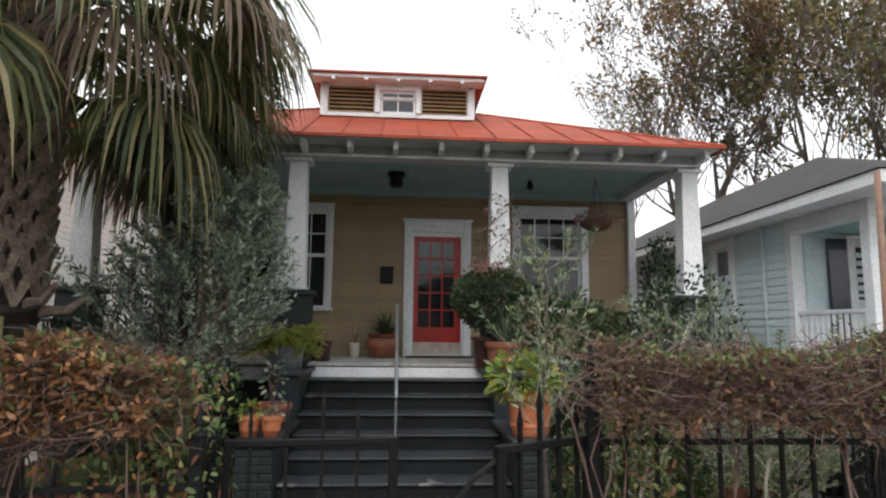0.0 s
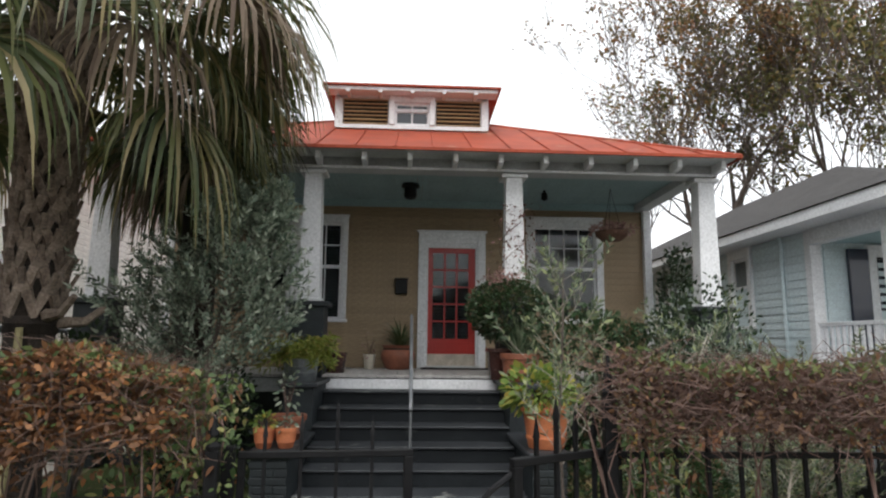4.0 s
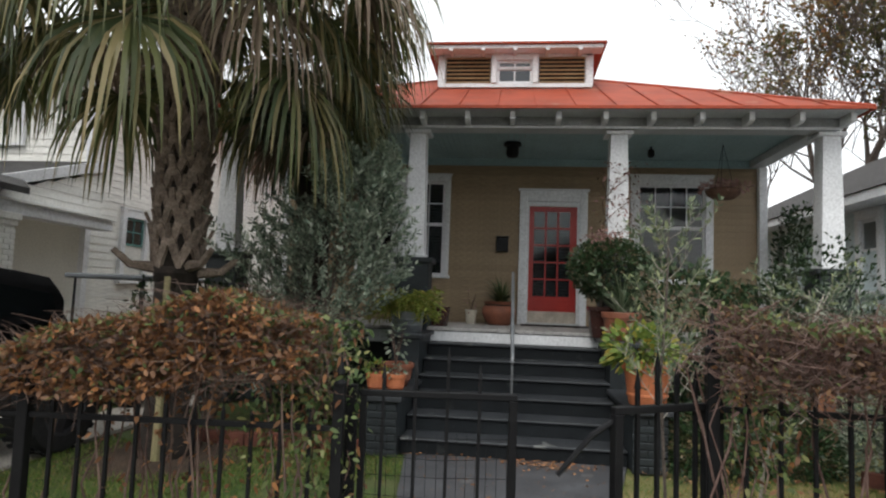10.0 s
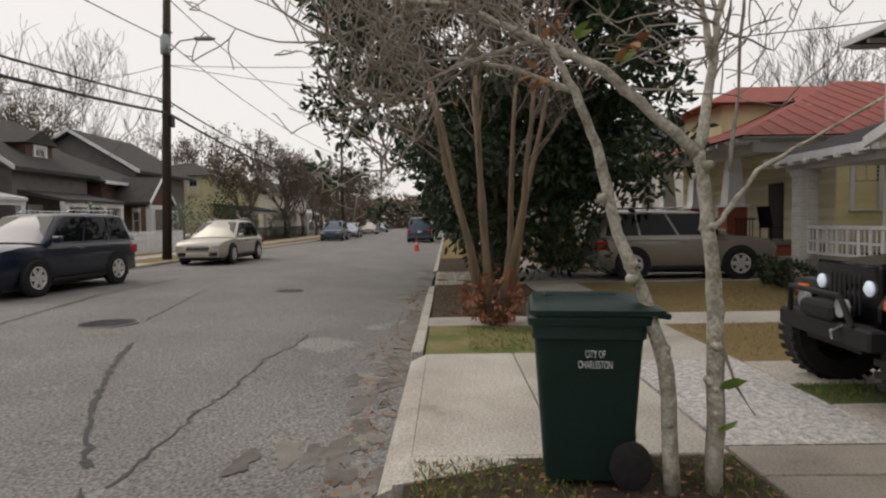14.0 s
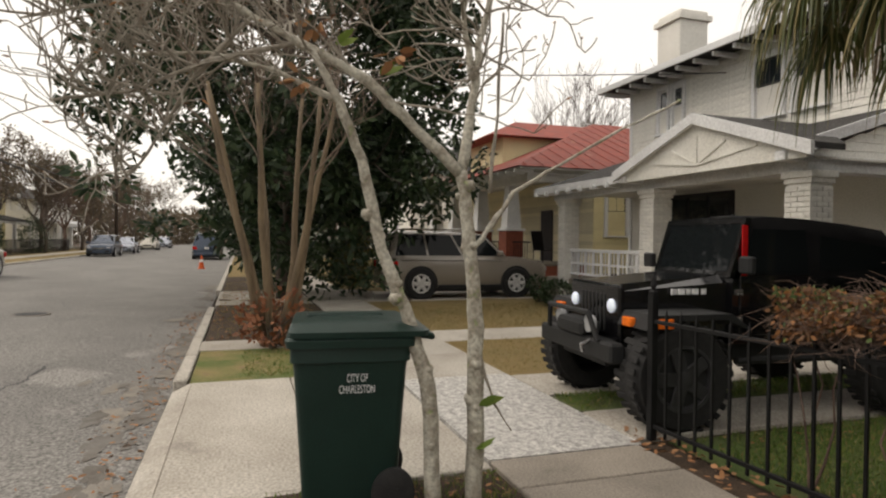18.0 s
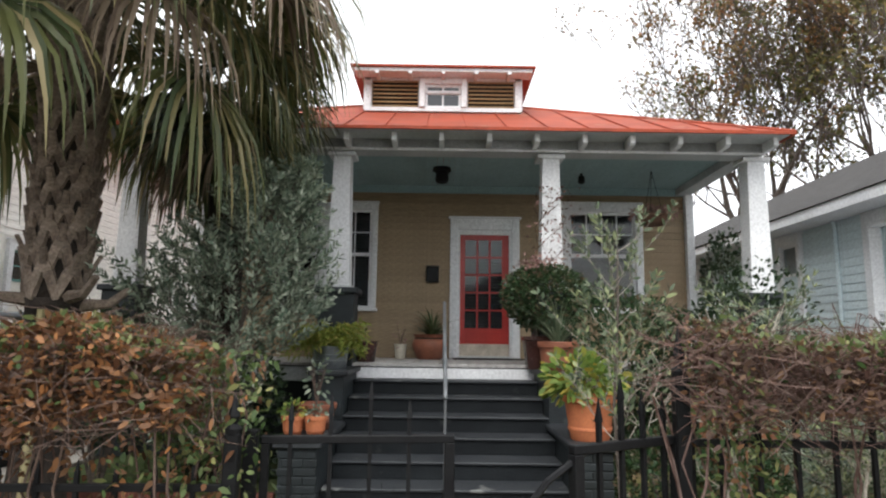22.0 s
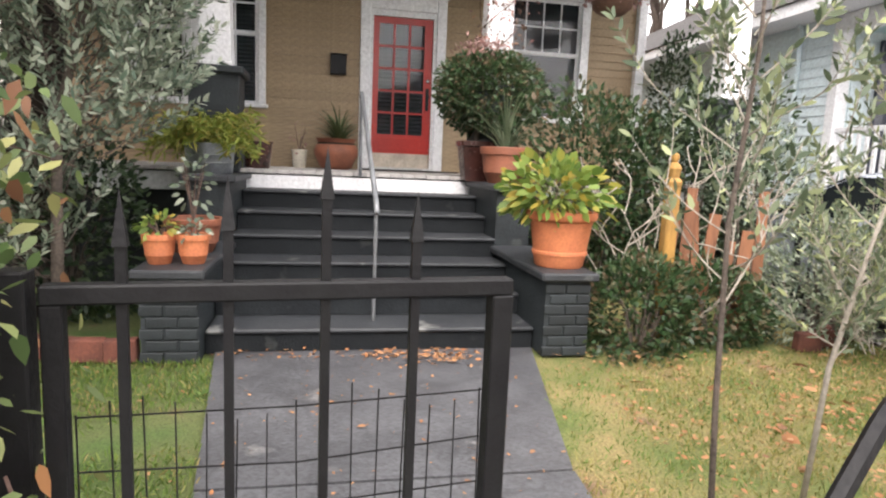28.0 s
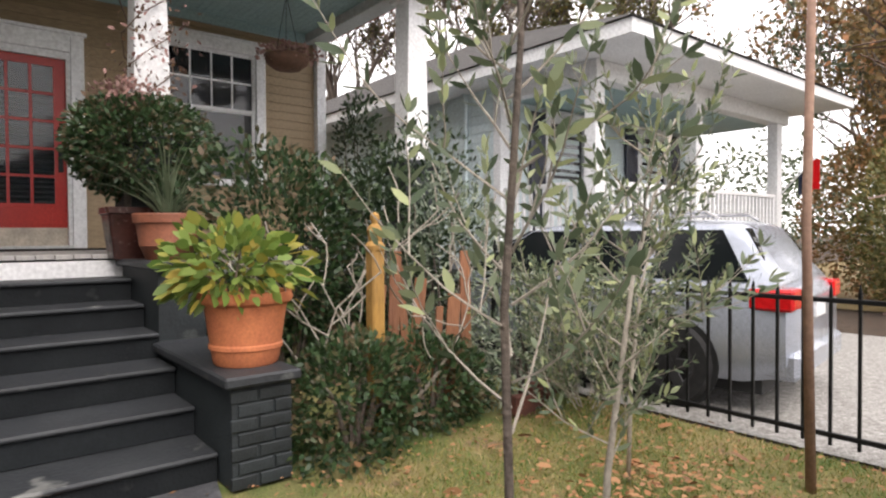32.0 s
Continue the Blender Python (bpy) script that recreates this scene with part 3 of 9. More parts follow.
def road_z(y):
    """Height of the street: it rises from the near gutter to the far side."""
    f = min(1.0, max(0.0, (-12.1 - y) / 10.3))
    return ROAD_Z + 0.36 * f - 0.14 * f * f


g = Geo()
for (ya, za), (yb, zb) in zip([(-500, 0.17), (-22.6, 0.17), (-22.5, 0.0), (-12.0, -0.2), (-11.95, -0.03)],
                              [(-22.6, 0.17), (-22.5, 0.0), (-12.0, -0.2), (-11.95, -0.03), (500, -0.03)]):
    g.add([(-500, ya, za), (500, ya, za), (500, yb, zb), (-500, yb, zb)], [(0, 1, 2, 3)])
solo("ground", g, MULCH, "bare brown earth under lawns and paving", "ground", kind="structure")


def sheet(name, x0, x1, y0, y1, z, mat, label, category, seg=0.0, wave=0.0, seed=1):
    """A flat or gently uneven sheet of ground."""
    g = Geo()
    nx = max(1, int((x1 - x0) / seg)) if seg else 1
    ny = max(1, int((y1 - y0) / seg)) if seg else 1
    v = [(x0 + (x1 - x0) * i / nx, y0 + (y1 - y0) * j / ny, z) for j in range(ny + 1) for i in range(nx + 1)]
    if wave:
        v = [(x, y, z + wave * noise.noise((x * 1.3 + seed, y * 1.3, seed))) for x, y, z in v]
    g.add(v, [(j * (nx + 1) + i, j * (nx + 1) + i + 1, (j + 1) * (nx + 1) + i + 1, (j + 1) * (nx + 1) + i) for j in range(ny) for i in range(nx)])
    return solo(name, g, mat, label, category, kind="structure", smooth=True)


g = Geo()
edge = [-12.1 - 1.03 * i for i in range(11)]
g.add([(x, y, road_z(y)) for y in edge for x in (-400, 400)], [(2 * i + 2, 2 * i + 3, 2 * i + 1, 2 * i) for i in range(10)])
solo("road", g, ASPHALT, "worn grey asphalt street with cracks and patches", "road", kind="structure", smooth=True)
sheet("lawn", -5.05, -0.62, -8.2, -0.2, -0.016, GRASS, "patchy green front lawn with bare spots", "lawn", 0.3, 0.012)
sheet("lawn", -0.62, 3.55, -8.2, -0.2, -0.016, YELLOWLAWN, "yellowing front lawn with brown patches", "lawn", 0.3, 0.012, 21)
sheet("lawn", -60, -7.55, -8.5, 0.5, -0.004, DRYGRASS, "short tan winter lawn before the neighbouring houses", "lawn", 1.0, 0.02, 5)
sheet("lawn", 12, 60, -8.5, 3, -0.004, DRYGRASS, "winter lawn past the driveway", "lawn", 1.0, 0.02, 9)
sheet("lawn", -90, 60, -34, -24.5, 0.196, DRYGRASS, "winter lawns across the street", "lawn", 2.0, 0.02, 6)
sheet("verge", -4.85, 3.6, -11.95, -9.78, -0.012, MULCH, "leaf-littered brown verge beside the kerb", "verge", 0.4, 0.02, 2)
sheet("verge", 9.02, 60, -11.95, -9.78, -0.012, DRYGRASS, "dry verge past the driveway", "verge", 1.0, 0.02, 13)
sheet("verge", -10.1, -8.14, -11.95, -9.78, -0.006, YELLOWLAWN, "small grassed verge patch", "verge", 0.4, 0.02, 3)
sheet("verge", -27, -10.95, -11.95, -9.78, -0.010, MULCH, "dark mulched verge under street trees", "verge", 0.4, 0.03, 4)
sheet("verge", -60, -27, -11.95, -9.78, -0.010, DRYGRASS, "dry verge further along the street", "verge", 1.0, 0.02, 4)
sheet("verge", -60, 60, -24.2, -22.55, 0.194, DRYGRASS, "dry grass verge across the street", "verge", 1.5, 0.02, 8)
sheet("driveway", 3.62, 9.0, -11.95, 6.0, -0.012, GRAVEL, "pale gravel driveway beside the neighbouring house", "driveway")
sheet("grass_strip", -6.55, -5.95, -8.45, -0.4, 0.0, GRASS, "green grass between the concrete wheel strips", "grass", 0.3, 0.02, 12)

walk_slab = Geo().box(-0.745, 0.745, -0.62, 0.62, -0.06, 0.0, 0.008).data("slab", CONC2)
walk_slab_pale = Geo().box(-0.745, 0.745, -0.62, 0.62, -0.06, 0.0, 0.008).data("slab", CONC)
walkway_side = thing("pavement", "concrete pavement slabs along the fence", "pavement", kind="structure")
for i in range(70):
    x = -60 + 0.75 + 1.5 * i
    if -7.9 < x < -4.9:
        continue
    piece("slab", walk_slab if x > -5 else walk_slab_pale, walkway_side,
          pose(x, -9.12 + (0.0 if x > -5 else 0.05), 0.006 + 0.004 * math.sin(i * 2.3), 0.2 * math.sin(i), 0.15 * math.cos(i * 1.7), 0))
piece("slab", Geo().box(-0.245, 0.245, -0.62, 0.62, -0.06, 0.0, 0.008).data("slab", CONC2), walkway_side, pose(-4.76, -9.12, 0.007))
apron = thing("driveway_apron", "pale concrete driveway apron in two poured panels", "driveway", kind="structure")
for x0, x1, y0, y1 in [(-8.12, -4.9, -11.93, -10.9), (-8.12, -4.9, -10.888, -9.76)]:
    part("panel", Geo().box(x0, x1, y0, y1, -0.1, 0.0, 0.01), CONC, apron)
part("flare", Geo().prism([(-4.9, -11.93), (-4.45, -12.02), (-4.9, -10.9)], "z", -0.1, -0.004), CONC, apron)
part("lip", Geo().prism([(-12.12, -0.16), (-11.93, -0.16), (-11.93, 0.0), (-12.12, -0.09)], "x", -8.12, -4.5), CONC, apron)
shell = thing("shell_drive", "crushed white shell drive crossing the pavement", "driveway", kind="structure")
part("crossing", Geo().box(-7.62, -5.02, -9.74, -8.46, -0.06, 0.008), SHELL, shell)
for x0, x1 in ((-7.5, -6.57), (-5.93, -5.12)):
    part("wheel_strip", Geo().box(x0, x1, -8.44, -0.4, -0.06, 0.01, 0.006), CONC, shell)
drive2 = thing("driveway_apron", "pale concrete driveway of the yellow house", "driveway", kind="structure")
part("panel", Geo().box(-20.0, -16.2, -12.0, -9.75, -0.1, 0.0, 0.01), CONC, drive2)
part("panel", Geo().box(-20.0, -16.2, -8.45, -1.5, -0.1, 0.0, 0.01), CONC, drive2)
path2 = thing("garden_path", "narrow pale concrete path to the white house", "path", kind="structure")
part("panel", Geo().box(-10.93, -10.12, -12.0, -9.75, -0.08, 0.0, 0.008), CONC, path2)
part("panel", Geo().box(-11.1, -10.0, -8.45, -3.9, -0.08, 0.006, 0.008), CONC, path2)
front_path = thing("front_walk", "damp dark concrete walk from gate to steps", "path", kind="structure")
for (ya, la, ra), (yb, lb, rb) in (((-8.45, -1.40, -0.02), (-6.62, -1.52, 0.10)), ((-6.60, -1.52, 0.10), (-4.78, -1.74, 0.52))):
    part("panel", Geo().prism([(la, ya), (ra, ya), (rb, yb), (lb, yb)], "z", -0.06, 0.014), WALKWAY, front_path)
part("threshold", Geo().box(-1.45, 0.1, -8.49, -8.452, -0.06, 0.008), CONC2, front_path)

kerb = thing("kerb", "granite-grey concrete kerb stones along the street", "kerb", kind="structure")
stone = Geo().box(-0.745, 0.745, -0.075, 0.075, -0.1, 0.125, 0.015).data("kerb_stone", CONC)
for i in range(60):
    x = -60 + 1.5 * i
    if -9.0 < x < -4.2 or -20.2 < x < -16:
        continue
    piece("kerb_stone", stone, kerb, pose(x, KERB_Y, ROAD_Z + 0.005, 0, 0, 0.3 * math.sin(i * 3.1)))
part("far_kerb_run", Geo().box(-80, 60, FAR_KERB - 0.1, FAR_KERB + 0.05, 0.0, 0.204, 0.015), CONC, kerb)

# street surface details
for x, y, r in ((-10.6, -17.15, 0.46), (-15.35, -15.45, 0.34)):
    hole = thing("manhole_cover", "round iron manhole cover set in asphalt", "manhole", (x, y, road_z(y) + 0.004))
    part("rim", Geo().lathe([(r, -0.01), (r, 0.008), (r * 0.93, 0.010), (r * 0.93, 0.004)], 32, cap=False), CONC2, hole)
    c = Geo().lathe([(r * 0.92, -0.005), (r * 0.92, 0.006), (0.001, 0.007)], 32, cap=False)
    for k in range(5):
        c.box(-r * 0.6, r * 0.6, -r * 0.55 + k * r * 0.27, -r * 0.55 + k * r * 0.27 + 0.03, 0.006, 0.011)
    part("lid", c, IRON, hole)


def crack(pts, w, rnd):
    """A jagged tar-dark strip just above the asphalt."""
    line = []
    for (xa, ya), (xb, yb) in zip(pts, pts[1:]):
        n = max(2, int(math.hypot(xb - xa, yb - ya) / 0.12))
        line += [(xa + (xb - xa) * i / n + rnd.uniform(-0.035, 0.035), ya + (yb - ya) * i / n + rnd.uniform(-0.035, 0.035)) for i in range(n)]
    g = Geo()
    for (xa, ya), (xb, yb) in zip(line, line[1:]):
        d = Vector((yb - ya, xa - xb)).normalized() * w * rnd.uniform(0.3, 1.0)
        g.add([(xa - d.x, ya - d.y, 0), (xa + d.x, ya + d.y, 0), (xb + d.x, yb + d.y, 0), (xb - d.x, yb - d.y, 0)], [(0, 1, 2, 3)])
    g.v = [(x, y, road_z(y) + 0.004) for x, y, _ in g.v]
    return g


rnd = random.Random(5)
cracks = thing("road_cracks", "jagged dark cracks and a sealed joint in the asphalt", "road", kind="structure")
part("crack", crack([(-4.6, -13.86), (-5.4, -13.84), (-6.1, -13.88), (-7.3, -13.86), (-8.4, -13.9), (-9.0, -13.76), (-10.0, -13.78)], 0.022, rnd), TAR, cracks)
part("sealed_joint", crack([(-4.9, -14.15), (-5.5, -14.5), (-6.2, -14.88), (-7.6, -15.48), (-9.2, -16.02)], 0.05, rnd), TAR, cracks)
part("crack", crack([(-10.9, -16.7), (-12.2, -16.9), (-13.8, -17.2), (-15.7, -17.5)], 0.03, rnd), TAR, cracks)
part("crack", crack([(-8.0, -18.4), (-11.0, -18.9), (-14.5, -19.4), (-18.5, -19.3)], 0.06, rnd), TAR, cracks)
part("crack", crack([(-3.6, -13.5), (-4.2, -13.8), (-4.7, -14.1)], 0.02, rnd), TAR, cracks)
for k in range(7):
    x, y = rnd.uniform(-30, -9), rnd.uniform(-19, -13.2)
    part("crack", crack([(x, y), (x - rnd.uniform(0.6, 2), y + rnd.uniform(-0.7, 0.7))], 0.015, rnd), TAR, cracks)
for k in range(90):
    near = k < 60
    x, y, r = (rnd.uniform(-9, -3.6), -12.2 - abs(rnd.gauss(0, 0.38)), rnd.uniform(0.02, 0.13)) if near else (rnd.uniform(-24, -9), -12.2 - abs(rnd.gauss(0, 0.25)), rnd.uniform(0.05, 0.2))
    ph = rnd.uniform(0, 6.28)
    ring = []
    for i in range(26):
        a = 2 * math.pi * i / 26
        q = r * (1 + 0.28 * math.sin(2 * a + ph) + 0.2 * math.sin(5 * a + 2 * ph) + rnd.uniform(-0.12, 0.12))
        px, py = x + 2.0 * q * math.cos(a), min(y + q * math.sin(a), -12.13)
        ring.append((px, py, road_z(py) + 0.002 + 0.00012 * k))
    part("gutter_stain", Geo().add(ring, [tuple(range(26))]), GUTTER if k % 3 else SAND, cracks)


# ---- house pieces ----
clap = Geo().prism([(0, 0), (-0.022, 0), (-0.006, 0.125), (0, 0.125)], "x", -0.5, 0.5)
CLAP = {}


def clapboards(parent, x0, x1, z0, z1, holes, mat, m=None, step=0.118, name="clapboard"):
    """Lapped boards as single pieces on the plane y = 0 of the pose m, cut at the holes (x0, x1, z0, z1)."""
    m = m or Matrix()
    if mat.name not in CLAP:
        CLAP[mat.name] = clap.data("clapboard", mat)
    z = z0
    while z < z1 - 0.02:
        h = min(step, z1 - z)
        cuts, a = [], x0
        for hx0, hx1, hz0, hz1 in sorted(holes):
            if z + h * 0.5 > hz0 and z + h * 0.5 < hz1:
                cuts.append((a, hx0))
                a = hx1
        cuts.append((a, x1))
        for a, b in cuts:
            if b - a > 0.02:
                piece(name, CLAP[mat.name], parent, m @ Matrix.Translation(((a + b) / 2, 0, z)) @ Matrix.Diagonal((b - a, 1, (h + 0.012) / 0.125, 1)))
        z += step


def clap_geo(g, x0, x1, z0, z1, m, step=0.12):
    z = z0
    while z < z1 - 0.02:
        h = min(step, z1 - z) + 0.01
        k = Geo().prism([(0, 0), (-0.022, 0), (-0.006, h), (0, h)], "x", x0, x1)
        g.add([m @ Vector((p[0], p[1], p[2] + z)) for p in k.v], k.f)
        z += step
    return g


def window(parent, m, w, h, trim=0.13, upper=(2, 1), lower=(1, 1), blinds=True, mat=None, glass=None, sill=True, frame_mat=None):
    """A sash window facing -y of the pose m, origin at the middle of its foot: trim > sashes, panes, blind, sill."""
    mat = mat or WHITE
    t = trim
    g = Geo()
    g.box(-w / 2, -w / 2 + t, -0.045, 0.05, 0, h, 0.006).box(w / 2 - t, w / 2, -0.045, 0.05, 0, h, 0.006)
    g.box(-w / 2 + t, w / 2 - t, -0.045, 0.05, h - t * 1.15, h, 0.006).box(-w / 2 - 0.02, w / 2 + 0.02, -0.06, 0.04, h, h + 0.035, 0.006)
    win = part("window", g, mat, parent)
    win.matrix_basis = m
    if sill:
        part("sill", Geo().box(-w / 2 - 0.03, w / 2 + 0.03, -0.085, 0.05, -0.05, 0.0, 0.008), mat, win)
    iw, top, mid = w / 2 - t, h - t * 1.15, h * 0.5
    for (n_c, n_r), z0, z1, y in ((upper, mid, top, 0.012), (lower, 0.0, mid + 0.03, 0.034)):
        s, b = Geo(), 0.045
        s.box(-iw, -iw + b, y, y + 0.03, z0, z1).box(iw - b, iw, y, y + 0.03, z0, z1)
        s.box(-iw + b, iw - b, y, y + 0.03, z0, z0 + b).box(-iw + b, iw - b, y, y + 0.03, z1 - b, z1)
        cw, ch = (2 * iw - 2 * b) / n_c, (z1 - z0 - 2 * b) / n_r
        for i in range(1, n_c):
            s.box(-iw + b + i * cw - 0.011, -iw + b + i * cw + 0.011, y + 0.004, y + 0.026, z0 + b, z1 - b)
        for j in range(1, n_r):
            s.box(-iw + b, iw - b, y + 0.005, y + 0.025, z0 + b + j * ch - 0.011, z0 + b + j * ch + 0.011)
        part("sash", s, frame_mat or mat, win)
        for i in range(n_c):
            for j in range(n_r):
                q = Geo()
                xa, za = -iw + b + i * cw, z0 + b + j * ch
                q.box(xa, xa + cw, y + 0.013, y + 0.018, za, za + ch)
                p = part("pane", q, glass or (DOORGLASS if blinds else GLASS), win)
                p.visible_shadow = False
    if blinds:
        slat = Geo().obox(pose(0, 0, 0, 28, 0, 0), 2 * iw - 0.06, 0.045, 0.004).data("blind_slat", BLIND)
        k = int((top - 0.05) / 0.055)
        for i in range(k):
            piece("blind_slat", slat, win, pose(0, 0.1, 0.04 + i * 0.055))
    # flat sheet behind the sashes, coloured as the unlit room
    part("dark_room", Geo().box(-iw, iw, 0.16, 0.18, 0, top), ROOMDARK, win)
    return win


# ---- the tan house ----
HX0, HX1, FLOOR = -5.02, 3.7, 1.22
CX = 0.05
house = thing("house", "tan clapboard cottage with red metal roof and deep porch", "house")
holes = [(CX - 0.61, CX + 0.61, 0, 3.68), (1.41, 2.84, 2.08, 3.99), (-3.6, -1.84, 2.06, 3.95)]
g = Geo()
for x0, x1, z0, z1 in [(HX0, -3.6, 0, 4.3), (-3.6, -1.84, 0, 2.06), (-3.6, -1.84, 3.93, 4.3), (-1.84, CX - 0.61, 0, 4.3), (CX - 0.61, CX + 0.61, 3.66, 4.3),
                       (CX - 0.61, CX + 0.61, 0, FLOOR), (CX + 0.61, 1.41, 0, 4.3), (1.41, 2.84, 0, 2.08), (1.41, 2.84, 3.97, 4.3), (2.84, HX1, 0, 4.3)]:
    g.box(x0, x1, 0.025, 0.2, z0, z1)
part("wall", g, TAN, house)
part("wall", Geo().box(HX1 - 0.2, HX1, 0.2, 10, 0, 4.3), TAN, house)
part("wall", Geo().box(HX0, HX0 + 0.2, 0.2, 10, 0, 4.3), TAN, house)
part("wall", Geo().box(HX0, HX1, 10, 10.2, 0, 4.3), TAN, house)
part("corner_board", Geo().box(HX1 - 0.11, HX1 + 0.012, -0.035, 0.16, FLOOR, 4.28, 0.006), WHITE, house)
part("corner_board", Geo().box(HX0 - 0.012, HX0 + 0.11, -0.035, 0.16, FLOOR, 4.28, 0.006), WHITE, house)
part("frieze_board", Geo().box(HX0 + 0.12, HX1 - 0.12, -0.03, 0.02, 4.12, 4.27, 0.005), CEIL, house)
rwin = window(house, pose(2.125, 0.0, 2.08), 1.43, 1.88, upper=(4, 2), lower=(1, 1), blinds=False, glass=DOORGLASS)
part("roller_shade", Geo().box(-0.58, 0.58, 0.10, 0.104, 0.0, 1.35), material("white_shade_cloth", (0.62, 0.61, 0.58), rough=0.8, scale=3, fine=60), rwin, "white roller shade")
for xa, xb in ((-3.6, -2.79), (-2.65, -1.84)):
    window(house, pose((xa + xb) / 2, 0.0, 2.06), xb - xa, 1.86, trim=0.1, upper=(2, 2), lower=(2, 1))
part("mullion", Geo().box(-2.80, -2.64, -0.04, 0.05, 2.06, 3.92, 0.006), WHITE, house)

# door
d = part("door_frame", Geo().box(CX - 0.61, CX - 0.47, -0.05, 0.06, FLOOR, 3.66, 0.008).box(CX + 0.47, CX + 0.61, -0.05, 0.06, FLOOR, 3.66, 0.008)
         .box(CX - 0.47, CX + 0.47, -0.05, 0.06, 3.46, 3.66, 0.008).box(CX - 0.64, CX + 0.64, -0.07, 0.03, 3.66, 3.70, 0.008)
         .box(CX - 0.47, CX - 0.43, -0.02, 0.1, FLOOR, 3.46).box(CX + 0.43, CX + 0.47, -0.02, 0.1, FLOOR, 3.46).box(CX - 0.43, CX + 0.43, -0.02, 0.1, 3.38, 3.46), WHITE, house, "white door surround")
D0, D1, DZ0, DZ1 = CX - 0.43, CX + 0.43, 1.27, 3.38
g = Geo()
g.box(D0, D0 + 0.085, 0.03, 0.07, DZ0, DZ1).box(D1 - 0.12, D1, 0.03, 0.07, DZ0, DZ1).box(D0 + 0.085, D1 - 0.12, 0.03, 0.07, DZ1 - 0.09, DZ1)
g.box(D0 + 0.085, D1 - 0.12, 0.03, 0.07, DZ0 + 0.2, DZ0 + 0.47).box(D0 + 0.12, D1 - 0.15, 0.024, 0.03, DZ0 + 0.24, DZ0 + 0.43, 0.004)
gx0, gx1, gz0, gz1 = D0 + 0.085, D1 - 0.12, DZ0 + 0.47, DZ1 - 0.09
for i in (1, 2):
    x = gx0 + (gx1 - gx0) * i / 3
    g.box(x - 0.014, x + 0.014, 0.034, 0.064, gz0, gz1)
for j in range(1, 5):
    z = gz0 + (gz1 - gz0) * j / 5
    g.box(gx0, gx1, 0.035, 0.063, z - 0.014, z + 0.014)
door = part("door", g, DOOR, house, "red fifteen-light front door")
for i in range(3):
    for j in range(5):
        xa, za = gx0 + (gx1 - gx0) * i / 3, gz0 + (gz1 - gz0) * j / 5
        p = part("pane", Geo().box(xa, xa + (gx1 - gx0) / 3, 0.047, 0.052, za, za + (gz1 - gz0) / 5), DOORGLASS, door)
        p.visible_shadow = False
slat = Geo().obox(pose(0, 0, 0, 25, 0, 0), gx1 - gx0 + 0.02, 0.05, 0.004).data("blind_slat", BLIND)
for i in range(21):
    piece("blind_slat", slat, door, pose((gx0 + gx1) / 2, 0.115, gz0 + 0.02 + i * 0.058))
part("kick_plate", Geo().box(D0 + 0.002, D1 - 0.002, 0.022, 0.066, DZ0 - 0.03, DZ0 + 0.2, 0.004), material("cream_kick_plate", (0.5, 0.44, 0.36), rough=0.5, scale=6, fine=40), door, "cream kick board")
part("door_handle", Geo().tube([(D1 - 0.06, 0.02, 2.30), (D1 - 0.06, -0.02, 2.30)], [0.02, 0.03], 12).box(D1 - 0.085, D1 - 0.035, 0.02, 0.03, 2.1, 2.42, 0.004), IRON, door, "dark latch plate and knob", smooth=40)
part("deadbolt", Geo().lathe([(0.026, 0), (0.026, 0.02), (0.015, 0.028)], 16).data("deadbolt", CHROME), CHROME, door).matrix_basis = pose(D1 - 0.06, 0.03, 2.52, 90, 0, 0)
# same sheet behind the door panes: room darkness as colour
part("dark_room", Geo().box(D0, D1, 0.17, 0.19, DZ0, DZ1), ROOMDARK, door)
part("threshold", Geo().box(CX - 0.47, CX + 0.47, -0.1, 0.12, FLOOR, FLOOR + 0.045, 0.008), GREYTRIM, house)
part("door_mat", Geo().box(CX - 0.55, CX + 0.75, -0.62, -0.12, FLOOR + 0.002, FLOOR + 0.018, 0.005), material("dark_mat", (0.02, 0.016, 0.013), rough=0.95, scale=20, fine=120, bump=0.6), house)
mail = thing("mailbox", "black metal wall mailbox beside the door", "mailbox", (-0.86, -0.02, 2.52))
part("box", Geo().box(-0.11, 0.11, -0.1, 0.0, 0, 0.27, 0.012), IRON, mail)
part("lid", Geo().prism([(-0.115, 0.26), (0.0, 0.29), (0.005, 0.30), (-0.12, 0.268)], "x", -0.12, 0.12), IRON, mail)

# porch
g = Geo().box(HX0 + 0.05, HX1 - 0.05, -2.3, 0.02, 0.0, 1.12)
part("porch_base", g, DARKPAINT, house)
part("fascia_board", Geo().box(-1.9, 0.6, -2.43, -2.40, 1.0, 1.165, 0.004), WHITE, house, "white porch fascia")
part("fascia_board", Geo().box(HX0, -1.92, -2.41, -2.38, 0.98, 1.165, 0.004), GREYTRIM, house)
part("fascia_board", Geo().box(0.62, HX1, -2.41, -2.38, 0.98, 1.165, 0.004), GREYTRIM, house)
g = Geo()
for x0, x1, y0, y1 in [(HX0 - 0.05, HX1 + 0.05, -2.52, -2.2)]:
    g.box(x0, x1, y0, y1, 4.13, 4.29, 0.008)
g.box(HX1 - 0.25, HX1 + 0.0, -2.2, 0.0, 4.13, 4.29, 0.008).box(HX0, HX0 + 0.25, -2.2, 0.0, 4.13, 4.29, 0.008)
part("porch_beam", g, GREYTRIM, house)
